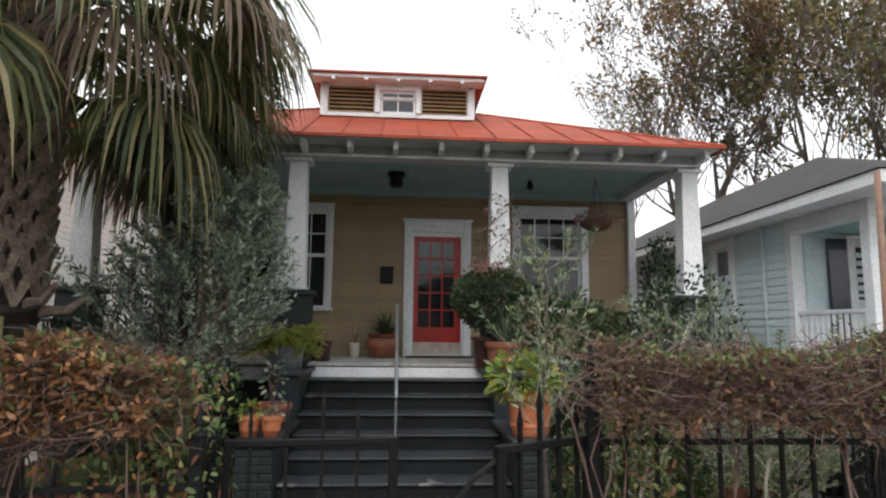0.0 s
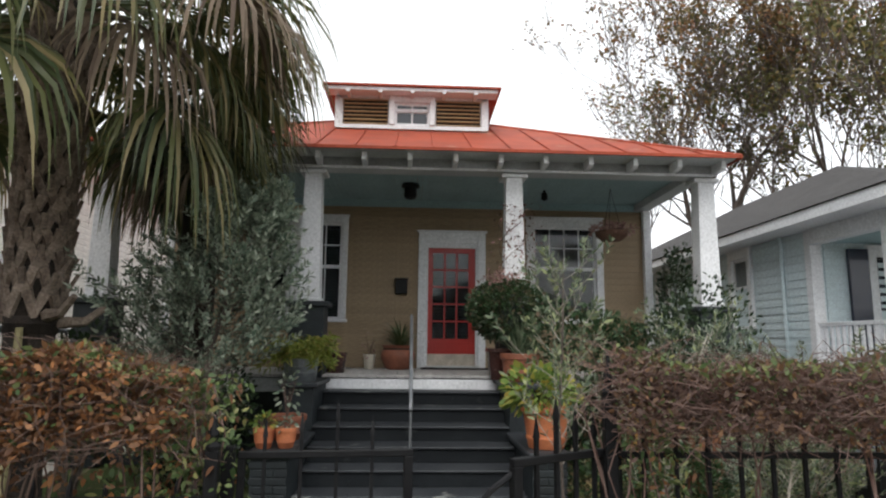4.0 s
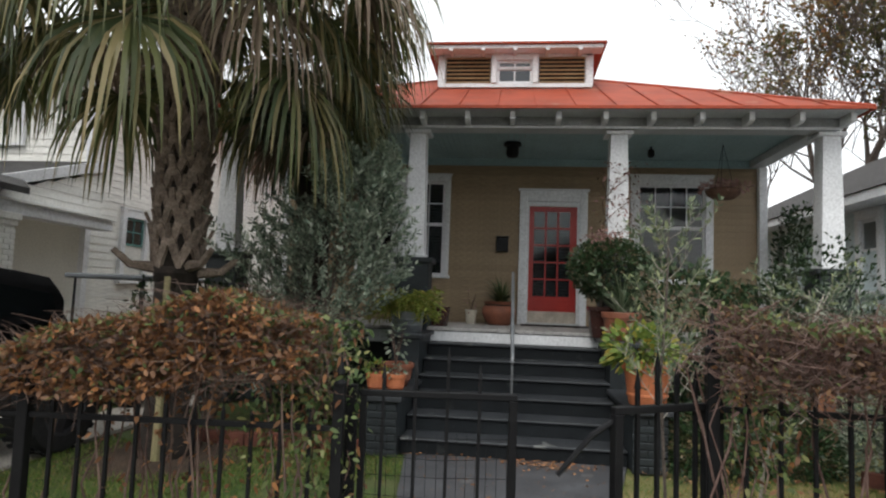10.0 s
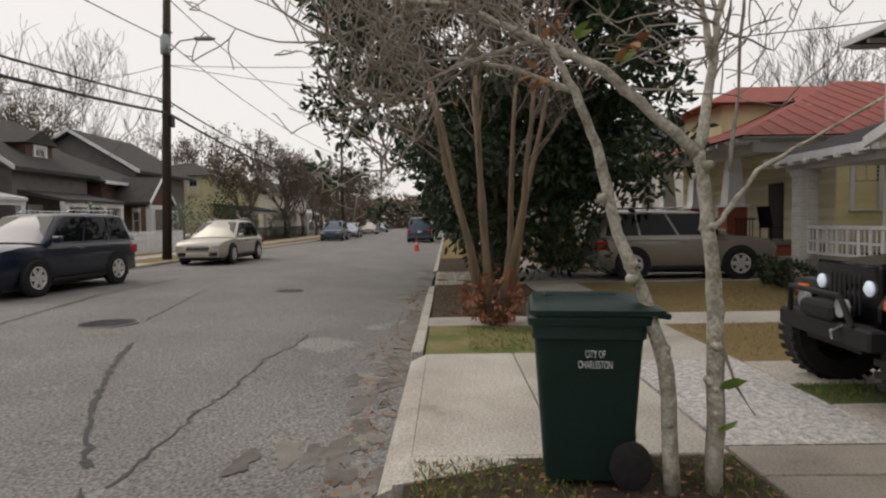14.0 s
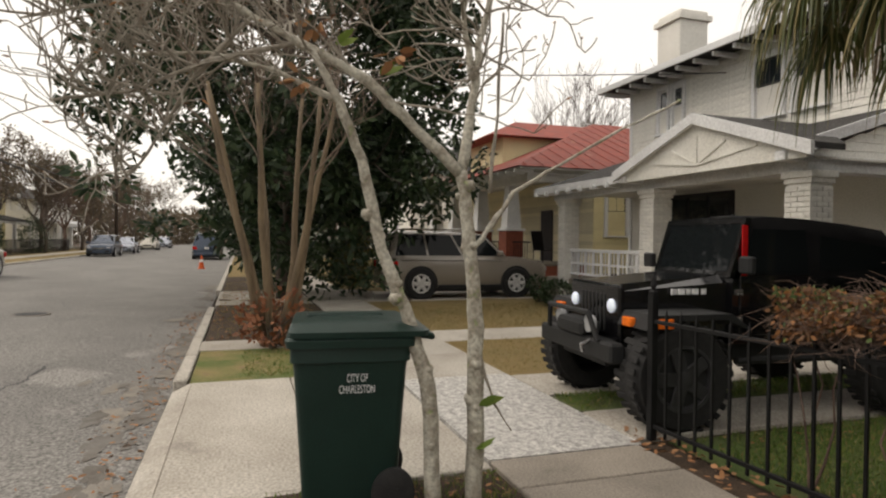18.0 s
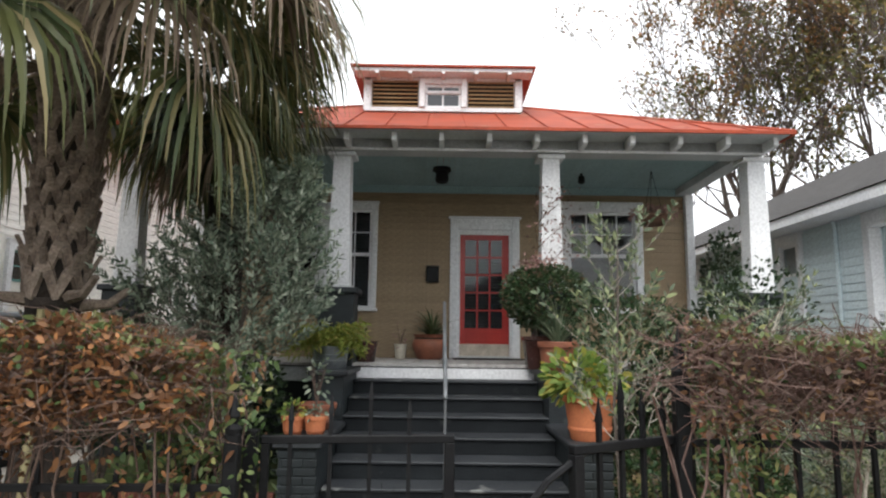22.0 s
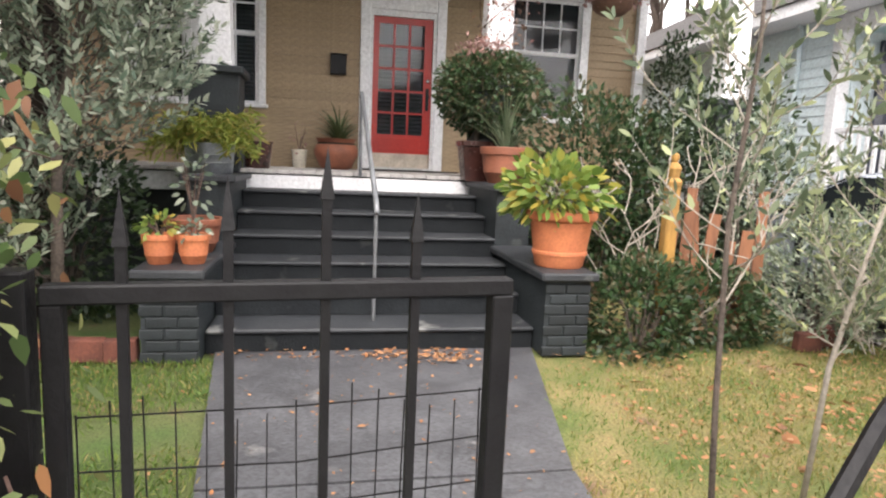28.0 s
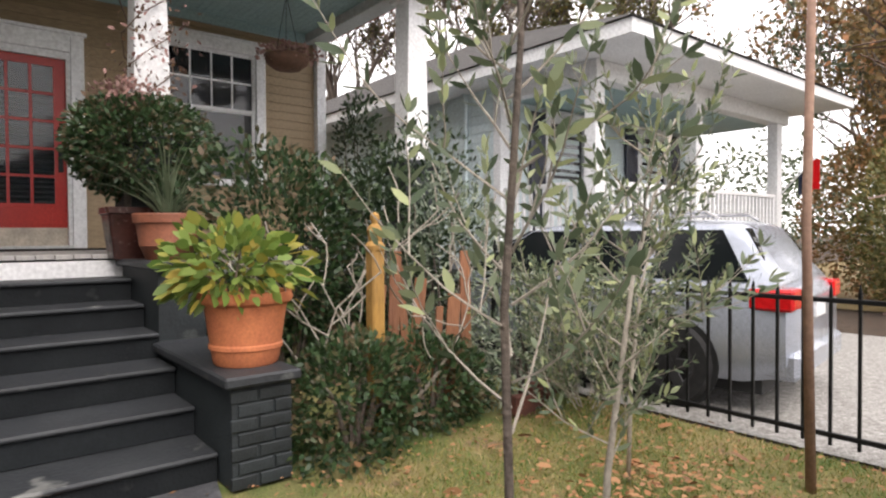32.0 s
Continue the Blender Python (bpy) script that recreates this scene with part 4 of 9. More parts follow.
part("cornice_strip", Geo().box(HX0 - 0.05, HX1 + 0.05, -2.545, -2.522, 4.12, 4.155, 0.006), WHITE, house)
g = Geo()
x = HX0
while x < HX1 - 0.02:
    g.box(x + 0.002, min(x + 0.088, HX1), -2.2, 0.0, 4.25, 4.29)
    x += 0.09
part("porch_ceiling", g, CEIL, house)
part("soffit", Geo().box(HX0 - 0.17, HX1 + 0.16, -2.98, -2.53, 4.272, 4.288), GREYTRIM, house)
# the eave's shade is put into this frieze's grey
part("frieze", Geo().box(HX0 - 0.05, HX1 + 0.05, -2.56, -2.522, 4.155, 4.285), material("eave_shade_grey", (0.30, 0.31, 0.31), rough=0.6, scale=3, fine=40), house)
tail = Geo().prism([(-2.86, 4.285), (-2.56, 4.285), (-2.56, 4.14), (-2.80, 4.14), (-2.86, 4.165)], "x", -0.033, 0.033).data("rafter_tail", WHITE)
for i in range(-6, 10):
    x = -1.36 + 0.6357 * i
    if HX0 - 0.2 < x < HX1 + 0.12:
        piece("rafter_tail", tail, house, pose(x, 0, 0))

column = Geo().prism([(-0.155, 0), (0.155, 0), (0.115, 1.86), (-0.115, 1.86)], "y", -0.13, 0.13)
column.box(-0.19, 0.19, -0.17, 0.17, 1.84, 1.9, 0.01).box(-0.175, 0.175, -0.15, 0.15, -0.0, 0.05, 0.01)
column_me = column.data("column", WHITE)
pier_me = Geo().box(-0.24, 0.24, -0.22, 0.22, 0, 2.16, 0.01).data("pier", DARKPAINT)
cap_me = Geo().box(-0.29, 0.29, -0.27, 0.27, 2.14, 2.22, 0.015).data("pier_cap", DARKPAINT)
for x in (-5.0, -2.11, 0.80, 3.66):
    piece("column", column_me, house, pose(x, -2.3, 2.22))
    piece("pier", pier_me, house, pose(x, -2.3, 0))
    piece("pier_cap", cap_me, house, pose(x, -2.3, 0))
part("half_column", Geo().box(HX1 - 0.12, HX1 + 0.02, -0.12, 0.0, FLOOR, 4.13, 0.008), WHITE, house)

# roof: a hip with seams, and the dormer
EX0, EX1, EY0, EY1, EZ, PITCH = -5.24, 3.90, -3.02, 11.0, 4.29, 0.475
run = (EX1 - EX0) / 2
RZ = EZ + run * PITCH
mx = (EX0 + EX1) / 2
ra, rb = (mx, EY0 + run, RZ), (mx, EY1 - run, RZ)
c0, c1, c2, c3 = (EX0, EY0, EZ), (EX1, EY0, EZ), (EX1, EY1, EZ), (EX0, EY1, EZ)
roof = part("roof", Geo().add([c0, c1, c2, c3, ra, rb], [(0, 1, 4), (1, 2, 5, 4), (2, 3, 5), (3, 0, 4, 5), (3, 2, 1, 0)]), ROOF, house, "weathered red standing-seam metal roof")
part("eave_edge", Geo().box(EX0, EX1, EY0 - 0.012, EY0 + 0.02, EZ - 0.03, EZ + 0.012).box(EX1 - 0.02, EX1 + 0.012, EY0, EY1, EZ - 0.03, EZ + 0.012).box(EX0 - 0.012, EX0 + 0.02, EY0, EY1, EZ - 0.03, EZ + 0.012), ROOF, roof)
for k in range(1, 17):
    x = EX0 + (EX1 - EX0) * k / 17
    top = min(x - EX0, EX1 - x)
    part("seam", Geo().tube([(x, EY0, EZ + 0.012), (x, EY0 + top, EZ + top * PITCH + 0.012)], 0.014, 4), ROOF, roof)
for k in range(1, 26):
    y = EY0 + 0.55 * k
    top = min(run, y - EY0, EY1 - y)
    if top > 0.2:
        part("seam", Geo().tube([(EX1, y, EZ + 0.012), (EX1 - top, y, EZ + top * PITCH + 0.012)], 0.014, 4), ROOF, roof)
part("hip_cap", Geo().tube([c1, ra], 0.035, 6), ROOF, roof)
part("hip_cap", Geo().tube([c0, ra], 0.035, 6), ROOF, roof)

DX0, DX1, DY = -2.0, 0.56, -1.1
DB, DT = 5.24, 5.80
dorm = part("dormer", Geo().box(DX0, DX1, DY + 0.03, 2.4, DB - 0.2, DT + 0.05), WHITE, house, "low dormer with louvres and a small window")
g = Geo().box(DX0 - 0.02, DX0 + 0.1, DY - 0.02, DY + 0.04, DB, DT, 0.005).box(DX1 - 0.1, DX1 + 0.02, DY - 0.02, DY + 0.04, DB, DT, 0.005)
g.box(DX0, DX1, DY - 0.03, DY + 0.04, DB - 0.02, DB + 0.05, 0.005).box(DX0, DX1, DY - 0.02, DY + 0.04, DT - 0.05, DT + 0.04, 0.005)
part("dormer_trim", g, WHITE, dorm)
window(dorm, pose(-0.72, DY - 0.02, DB + 0.05), 0.78, 0.50, trim=0.09, upper=(2, 1), lower=(2, 1), blinds=False, sill=False)
for xa, xb in ((DX0 + 0.12, -1.13), (-0.31, DX1 - 0.12)):
    # sheet behind the slats, gap shade put into its colour
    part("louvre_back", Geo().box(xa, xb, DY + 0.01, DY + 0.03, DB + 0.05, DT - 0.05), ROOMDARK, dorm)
    for k in range(7):
        z = DB + 0.075 + k * 0.069
        part("louvre_slat", Geo().obox(pose((xa + xb) / 2, DY - 0.008, z, 35, 0, 0), xb - xa, 0.06, 0.016), LOUVRE, dorm)
ex0, ex1, ey0, ey1, ez, dz = DX0 - 0.2, DX1 + 0.2, DY - 0.34, 3.0, 5.885, 0.33
dr = (ex1 - ex0) / 2
g = Geo().add([(ex0, ey0, ez), (ex1, ey0, ez), (ex1, ey1, ez), (ex0, ey1, ez), ((ex0 + ex1) / 2, ey0 + dr, ez + dz), ((ex0 + ex1) / 2, ey1, ez + dz)],
              [(0, 1, 4), (1, 2, 5, 4), (2, 3, 5), (3, 0, 4, 5)])
g.add([(ex0, ey0, ez - 0.03), (ex1, ey0, ez - 0.03), (ex1, ey1, ez - 0.03), (ex0, ey1, ez - 0.03), (ex0, ey0, ez), (ex1, ey0, ez), (ex1, ey1, ez), (ex0, ey1, ez)],
      [(3, 2, 1, 0), (0, 1, 5, 4), (1, 2, 6, 5), (3, 0, 4, 7)])
part("dormer_roof", g, ROOF, dorm, "red metal dormer roof")
part("dormer_soffit", Geo().box(ex0 + 0.05, ex1 - 0.05, ey0 + 0.05, DY, ez - 0.09, ez - 0.034), WHITE, dorm)
for x in (-1.78, -1.25, -0.72, -0.19, 0.34):
    part("rafter_tail", Geo().box(x - 0.03, x + 0.03, ey0 + 0.02, DY - 0.02, ez - 0.14, ez - 0.092, 0.004), WHITE, dorm)

lantern = thing("porch_lantern", "dark metal lantern on the porch ceiling", "lamp", (-0.72, -1.2, 4.25))
part("canopy", Geo().lathe([(0.14, 0), (0.15, -0.05), (0.11, -0.07)], 20), IRON, lantern, smooth=40)
part("body", Geo().lathe([(0.10, -0.07), (0.105, -0.2), (0.085, -0.24), (0.02, -0.26)], 20), IRON, lantern, smooth=40)
lantern2 = thing("porch_lantern", "small dark ceiling lantern above the window", "lamp", (1.55, -1.0, 4.25))
part("stem", Geo().tube([(0, 0, 0), (0, 0, -0.06)], 0.02, 8), IRON, lantern2)
part("body", Geo().lathe([(0.05, -0.05), (0.06, -0.15), (0.02, -0.18)], 14), IRON, lantern2, smooth=40)

# steps and cheek walls
steps = thing("front_steps", "charcoal-painted masonry steps with worn treads", "steps")
SX0, SX1 = -1.80, 0.53
for i in range(6):
    top = 0.172 * (i + 1)
    y1 = -2.42
    y0 = -4.78 + 0.393 * i
    # risers take a much darker colour than the treads
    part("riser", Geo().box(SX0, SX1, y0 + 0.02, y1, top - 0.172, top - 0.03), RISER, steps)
    part("tread", Geo().box(SX0, SX1, y0 - 0.012, y0 + 0.41, top - 0.03, top, 0.01), TREAD, steps)
brick_long = Geo().box(-0.1, 0.1, -0.014, 0.014, -0.033, 0.033, 0.005).data("brick", DARKPAINT)
for side, x0, x1 in (("left", -2.17, -1.80), ("right", 0.53, 0.88)):
    cheek = thing("cheek_wall", "stepped charcoal-painted brick wall beside the steps", "wall", group="cheek walls")
    part("core", Geo().box(x0 + 0.012, x1 - 0.012, -4.96, -2.42, 0, 0.56).box(x0 + 0.012, x1 - 0.012, -3.55, -2.42, 0.56, 1.12), DARKPAINT, cheek)
    part("coping", Geo().box(x0 - 0.04, x1 + 0.04, -5.02, -3.52, 0.56, 0.62, 0.012), TREAD, cheek)
    part("coping", Geo().box(x0 - 0.04, x1 + 0.04, -3.62, -2.42, 1.12, 1.18, 0.012), TREAD, cheek)
    for k in range(7):
        z = 0.04 + 0.077 * k
        off = 0.1 if k % 2 else 0.0
        for j in range(3):
            x = x0 + 0.05 + off * 0.9 + j * 0.208
            a, b = max(x0, x - 0.1), min(x1, x + 0.1)
            if b - a > 0.04:
                piece("brick", brick_long, cheek, Matrix.Translation(((a + b) / 2, -4.96, z)) @ Matrix.Diagonal(((b - a) / 0.208, 1, 1, 1)))
        for j in range(7):
            y = -4.94 + 0.1 + off + j * 0.212
            if y < -3.5:
                for x in ((x0 + 0.012,) if side == "left" else (x1 - 0.012,)):
                    piece("brick", brick_long, cheek, Matrix.Translation((x, y, z)) @ Matrix.Rotation(radians(90), 4, "Z"))
rail = thing("handrail", "thin grey metal handrail up the middle of the steps", "handrail")
part("rail", Geo().tube([(-0.66, -2.35, 2.02), (-0.66, -2.55, 2.03), (-0.65, -4.55, 1.05), (-0.65, -4.62, 0.98)], 0.021, 8), STEEL, rail, smooth=True)
part("post", Geo().tube([(-0.66, -2.5, 1.19), (-0.66, -2.5, 2.03)], 0.016, 8), STEEL, rail)
part("post", Geo().tube([(-0.65, -4.56, 0.17), (-0.65, -4.56, 1.05)], 0.014, 8), STEEL, rail)

# ---- fence and gate ----
FY = -8.15
picket = Geo().box(-0.009, 0.009, -0.009, 0.009, 0.05, 1.0).add([(-0.009, -0.009, 1.0), (0.009, -0.009, 1.0), (0.009, 0.009, 1.0), (-0.009, 0.009, 1.0), (0, 0, 1.06)],
                                                              [(0, 1, 4), (1, 2, 4), (2, 3, 4), (3, 0, 4)]).data("picket", IRON)
fpost = Geo().box(-0.03, 0.03, -0.03, 0.03, 0, 1.16, 0.004).lathe([(0.034, 1.16), (0.036, 1.18), (0.014, 1.2), (0.026, 1.23), (0.001, 1.34)], 10).data("post", IRON)


def iron_fence(label, pts, posts, tall=1.0):
    """Black picket fence along the line from pts[0] to pts[1]."""
    f = thing("iron_fence", label, "fence", group="iron fences")
    a, b = Vector((*pts[0], 0)), Vector((*pts[1], 0))
    L, ang = (b - a).length, math.degrees(math.atan2(b.y - a.y, b.x - a.x))
    f.matrix_basis = pose(a.x, a.y, 0, 0, 0, ang)
    for z in (0.10, 0.93 * tall):
        part("rail", Geo().box(0, L, -0.015, 0.015, z, z + 0.03, 0.003), IRON, f)
    n = int(L / 0.152)
    for i in range(1, n):
        piece("picket", picket, f, pose(i * L / n, 0, 0) @ Matrix.Diagonal((1, 1, tall, 1)))
    for s in posts:
        piece("post", fpost, f, pose(s, 0, 0) @ Matrix.Diagonal((1, 1, tall, 1)))
    return f


iron_fence("black iron picket fence along the pavement", ((-5.09, FY - 0.17), (-1.55, FY + 0.03)), (0.0, 1.85, 3.54))
iron_fence("black iron picket fence under the bare hedge", ((0.3, FY + 0.02), (3.6, FY)), (0.0, 1.7, 3.3), 1.22)
iron_fence("black iron picket fence along the drive", ((3.6, FY), (3.62, -3.6)), (4.4,))


def gate(label, hinge, ang, L, mesh_wire, brace, TOP=1.09):
    gt = thing("iron_gate", label, "gate", (*hinge, 0), ang)
    part("frame", Geo().box(0, 0.035, -0.018, 0.018, 0.06, TOP, 0.003).box(L - 0.045, L, -0.022, 0.022, 0.02, TOP + 0.0, 0.003)
         .box(0, L, -0.02, 0.02, TOP, TOP + 0.035, 0.004).box(0.035, L - 0.04, -0.015, 0.015, 0.1, 0.13), IRON, gt)
    for x, up in zip([L * f for f in (0.145, 0.35, 0.555, 0.76)], (0.12, 0.15, 0.21, 0.13)):
        part("bar", Geo().box(x - 0.009, x + 0.009, -0.009, 0.009, 0.1, TOP + up).add([(x - 0.013, -0.012, TOP + up - 0.02), (x + 0.013, -0.012, TOP + up - 0.02), (x + 0.013, 0.012, TOP + up - 0.02), (x - 0.013, 0.012, TOP + up - 0.02), (x, 0, TOP + up + 0.08)],
                                                                                    [(0, 1, 4), (1, 2, 4), (2, 3, 4), (3, 0, 4), (3, 2, 1, 0)]), IRON, gt)
    if mesh_wire:
        g = Geo()
        for k in range(int(L / 0.055)):
            x = 0.04 + k * 0.055
            g.tube([(x, 0.02, 0.1), (x + 0.006 * math.sin(k), 0.022, 0.50), (x, 0.02, 0.88 + 0.03 * math.sin(k * 0.9))], 0.002, 4)
        for k in range(8):
            g.tube([(0.04, 0.022, 0.14 + 0.105 * k), (L / 2, 0.024, 0.125 + 0.105 * k + 0.008 * math.sin(k * 3)), (L - 0.04, 0.022, 0.14 + 0.105 * k)], 0.002, 4)
        part("wire_mesh", g, IRON, gt)
    if brace:
        part("brace", Geo().tube([(L - 0.06, 0, TOP), (L + 0.1, -0.02, TOP - 0.09), (L + 0.26, -0.05, TOP - 0.26)], 0.013, 6), IRON, gt, "loose strut hanging from the free end")
    part("hinge_post", Geo().box(-0.075, -0.015, -0.03, 0.03, 0, TOP + 0.06, 0.004), IRON, gt)
    return gt


gate("closed leaf of the black iron gate with wire mesh", (-1.49, -7.93), 6, 0.86, True, False)
gate("open leaf of the black iron gate swung over the pavement", (0.29, -8.10), 180 + 30, 0.58, False, True, 1.14)

# ---- hedges ----
def hedge(name, label, x0, x1, y, z0, z1, thick, n, mats, seed, stems, twigs, slope=0.0, twig_mat=None):
    """A clipped, half-bare hedge: stems from the ground, a mat of twigs and many small leaves; slope lowers its west end."""
    rn = random.Random(seed)
    h = thing(name, label, "hedge", group="hedges")
    def fall(x):
        return slope * min(1.0, max(0.0, (x0 + 1.75 - x) / 1.5))
    def crest(x):
        return z1 - fall(x) + 0.05 * math.sin(x * 3.1 + seed) + 0.03 * math.sin(x * 7.7)
    for k in range(stems):
        x = x0 + (x1 - x0) * (k + rn.random()) / stems
        p = Vector((x, y + rn.uniform(-0.1, 0.1), 0))
        g = Geo()
        for b in range(3):
            pts = [p]
            for i in range(4):
                pts.append(pts[-1] + Vector((rn.uniform(-0.1, 0.1), rn.uniform(-0.07, 0.07), (z0 + 0.1 - fall(x)) / 4)))
            g.tube(pts, [0.011, 0.009, 0.007, 0.006, 0.004], 5, cap=False)
        part("stem", g, twig_mat or TWIG, h)
    g = Geo()
    for k in range(twigs):
        x = rn.uniform(x0, x1)
        low, high = z0 - fall(x) * 0.6, crest(x)
        p = Vector((x, y + rn.uniform(-thick, thick) * 0.85, low + (high - 0.03 - low) * rn.random() ** 0.9))
        d = Vector((rn.choice((-1, 1)) * rn.uniform(0.2, 1), rn.uniform(-0.9, 0.9), rn.uniform(-0.5, 0.8))).normalized() * rn.uniform(0.10, 0.38)
        mid = p + d * 0.5 + Vector((rn.uniform(-0.06, 0.06), rn.uniform(-0.06, 0.06), rn.uniform(-0.06, 0.06)))
        end = p + d
        end.z = min(end.z, high + 0.05)
        g.tube([p, mid, end], [0.0027, 0.002, 0.001], 3, cap=False)
    part("twig_mass", g, twig_mat or TWIG, h)
    gn = np.random.default_rng(seed)
    for mat, share, s, up in mats:
        k = int(n * share)
        p = np.empty((k, 3))
        p[:, 0] = x0 + (x1 - x0) * gn.random(k)
        p[:, 1] = y + np.clip(gn.normal(size=k), -1.6, 1.6) / 1.6 * thick
        drop = slope * np.clip((x0 + 1.75 - p[:, 0]) / 1.5, 0, 1)
        top = z1 - drop + 0.05 * np.sin(p[:, 0] * 3.1 + seed) + 0.03 * np.sin(p[:, 0] * 7.7)
        low = z0 - drop * 0.6 + 0.07 * np.sin(p[:, 0] * 4.3 + 1.3 * seed)
        p[:, 2] = low + (top - low) * (1 - gn.random(k) ** up)
        clump = np.array([noise.noise((q[0] * 4.5, q[1] * 4.5 + seed, q[2] * 6.0)) for q in p])
        p = p[clump > -0.42 + 0.3 * gn.random(k)]
        d = gn.normal(size=p.shape) + np.array([0, -0.4, -0.15])
        quads("foliage", leaf_quads(p, d, s, 0.46), mat, h)
    return h


hedge("hedge", "clipped hedge of browned leaves over the iron fence", -3.93, -1.72, -8.10, 1.17, 1.57, 0.24, 15500,
      [(SKIN["hedge"], 1.15, 0.045, 1.3), (SKIN["hedgegreen"], 0.25, 0.042, 2.6)], 3, 7, 2400, 0.30)
hedge("hedge", "wide clipped hedge of bare reddish twigs and sparse leaves", 0.30, 3.55, -8.28, 1.24, 1.61, 0.28, 17500,
      [(SKIN["redhedge"], 0.9, 0.036, 1.2), (SKIN["hedgegreen"], 0.22, 0.036, 3.4)], 8, 7, 3300, 0.0, REDTWIG)


def vine(label, x, y, z1, w, n, seed, mat, leaf=0.07):
    """A leafy vine or shrub hanging from the hedge end down to the ground."""
    rn = random.Random(seed)
    v = thing("climbing_vine", label, "vine", (x, y, 0))
    g = Geo()
    for k in range(7):
        p, pts = Vector((rn.uniform(-w, w) * 0.5, rn.uniform(-0.12, 0.12), 0)), []
        for i in range(7):
            pts.append(p.copy())
            p = p + Vector((rn.uniform(-0.08, 0.08), rn.uniform(-0.06, 0.06), z1 / 6.2))
        g.tube(pts, 0.0045, 4, cap=False)
    part("stem", g, REDTWIG, v)
    gn = np.random.default_rng(seed)
    for share, skin in ((0.8, mat), (0.2, SKIN["hedge"])):
        k = int(n * share)
        p = np.stack([np.clip(gn.normal(size=k), -1.7, 1.7) * w * 0.45, np.clip(gn.normal(size=k), -1.6, 1.6) * 0.15, z1 * gn.random(k) ** 0.55], 1)
        quads("foliage", leaf_quads(p, gn.normal(size=(k, 3)) + [0, -0.5, -0.2], leaf, 0.5, 0.2), skin, v)


vine("green leafy vine at the hedge end by the gate", -1.74, -8.0, 1.5, 0.34, 1700, 11, SKIN["hedgegreen"], 0.045)
vine("sparse browning vine trailing over the fence", -2.3, -8.0, 1.2, 0.8, 480, 12, SKIN["hedge"], 0.045)
vine("sparse vine trailing down the fence by the bare hedge", 0.5, -8.2, 1.35, 0.2, 500, 13, SKIN["hedgegreen"], 0.042)
stake = thing("wooden_post", "slender lichened stake beside the palm trunk", "post", (-3.95, -5.72, 0))
part("shaft", Geo().tube([(0, 0, 0), (0.01, 0, 0.8), (-0.02, 0.03, 1.75)], [0.04, 0.034, 0.03], 8), POSTWOOD, stake)

# ---- palm ----
palm = thing("palmetto_palm", "palmetto with criss-cross leaf boots and drooping fans", "palm tree", (-4.02, -5.45, 0))
g = Geo()
g.lathe([(0.29, -0.02), (0.24, 0.12), (0.205, 0.5), (0.19, 1.2), (0.2, 1.75), (0.23, 1.85)], 20)
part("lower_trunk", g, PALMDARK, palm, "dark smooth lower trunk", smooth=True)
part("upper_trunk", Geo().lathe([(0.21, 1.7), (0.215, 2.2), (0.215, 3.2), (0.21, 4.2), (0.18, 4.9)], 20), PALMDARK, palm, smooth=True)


def boot_mesh(name, spread, rise, out):
    """A split leaf base: two legs that clasp the trunk and join in a stub that leans out."""
    g = Geo()
    for s in (-1, 1):
        pts = []
        for f in (0.0, 0.35, 0.7, 1.0):
            a = s * spread * (1 - f)
            rr = 0.225 + 0.03 * f
            pts.append(Vector((rr * math.sin(a), -rr * math.cos(a), rise * f)))
        for a, b, w0, w1 in ((pts[0], pts[1], 0.030, 0.040), (pts[1], pts[2], 0.040, 0.045), (pts[2], pts[3], 0.045, 0.034)):
            d = (b - a).normalized()
            n = Vector(((a.x + b.x) / 2, (a.y + b.y) / 2, 0)).normalized()
            sd = d.cross(n).normalized()
            v = [p + sd * w * e + n * h for p, w in ((a, w0), (b, w1)) for e, h in ((-1, -0.02), (1, -0.02), (0.8, 0.018), (-0.8, 0.018))]
            g.add(v, [(0, 1, 5, 4), (1, 2, 6, 5), (2, 3, 7, 6), (3, 0, 4, 7), (3, 2, 1, 0), (4, 5, 6, 7)])
    g.loft([[(-0.034, -0.235, rise - 0.05), (0.034, -0.235, rise - 0.05), (0.028, -0.272, rise - 0.05), (-0.028, -0.272, rise - 0.05)],
            [(-0.024, -0.25 - out, rise + 0.1), (0.024, -0.25 - out, rise + 0.1), (0.02, -0.278 - out, rise + 0.09), (-0.02, -0.278 - out, rise + 0.09)]])
    return g.data(name, PALMBARK)


boots = [boot_mesh("leaf_boot", 0.46, 0.33, 0.03), boot_mesh("leaf_boot", 0.48, 0.29, 0.06), boot_mesh("leaf_boot", 0.44, 0.35, 0.02)]
rn = random.Random(21)
for row in range(16):
    for k in range(7):
        piece("leaf_boot", boots[rn.randint(0, 2)], palm, pose(0, 0, 1.84 + 0.172 * row + rn.uniform(-0.02, 0.02), 0, 0, 360 / 7 * k + 180 / 7 * (row % 2) + rn.uniform(-4, 4) + 9))
for a, z in ((100, 1.95), (215, 1.84), (330, 1.86), (20, 1.8)):
    part("old_boot", Geo().tube([(0.2 * math.cos(radians(a)), 0.2 * math.sin(radians(a)), z), (0.42 * math.cos(radians(a)), 0.42 * math.sin(radians(a)), z + 0.02), (0.58 * math.cos(radians(a)), 0.58 * math.sin(radians(a)), z + 0.16)], [0.06, 0.04, 0.03], 6), PALMBARK, palm)


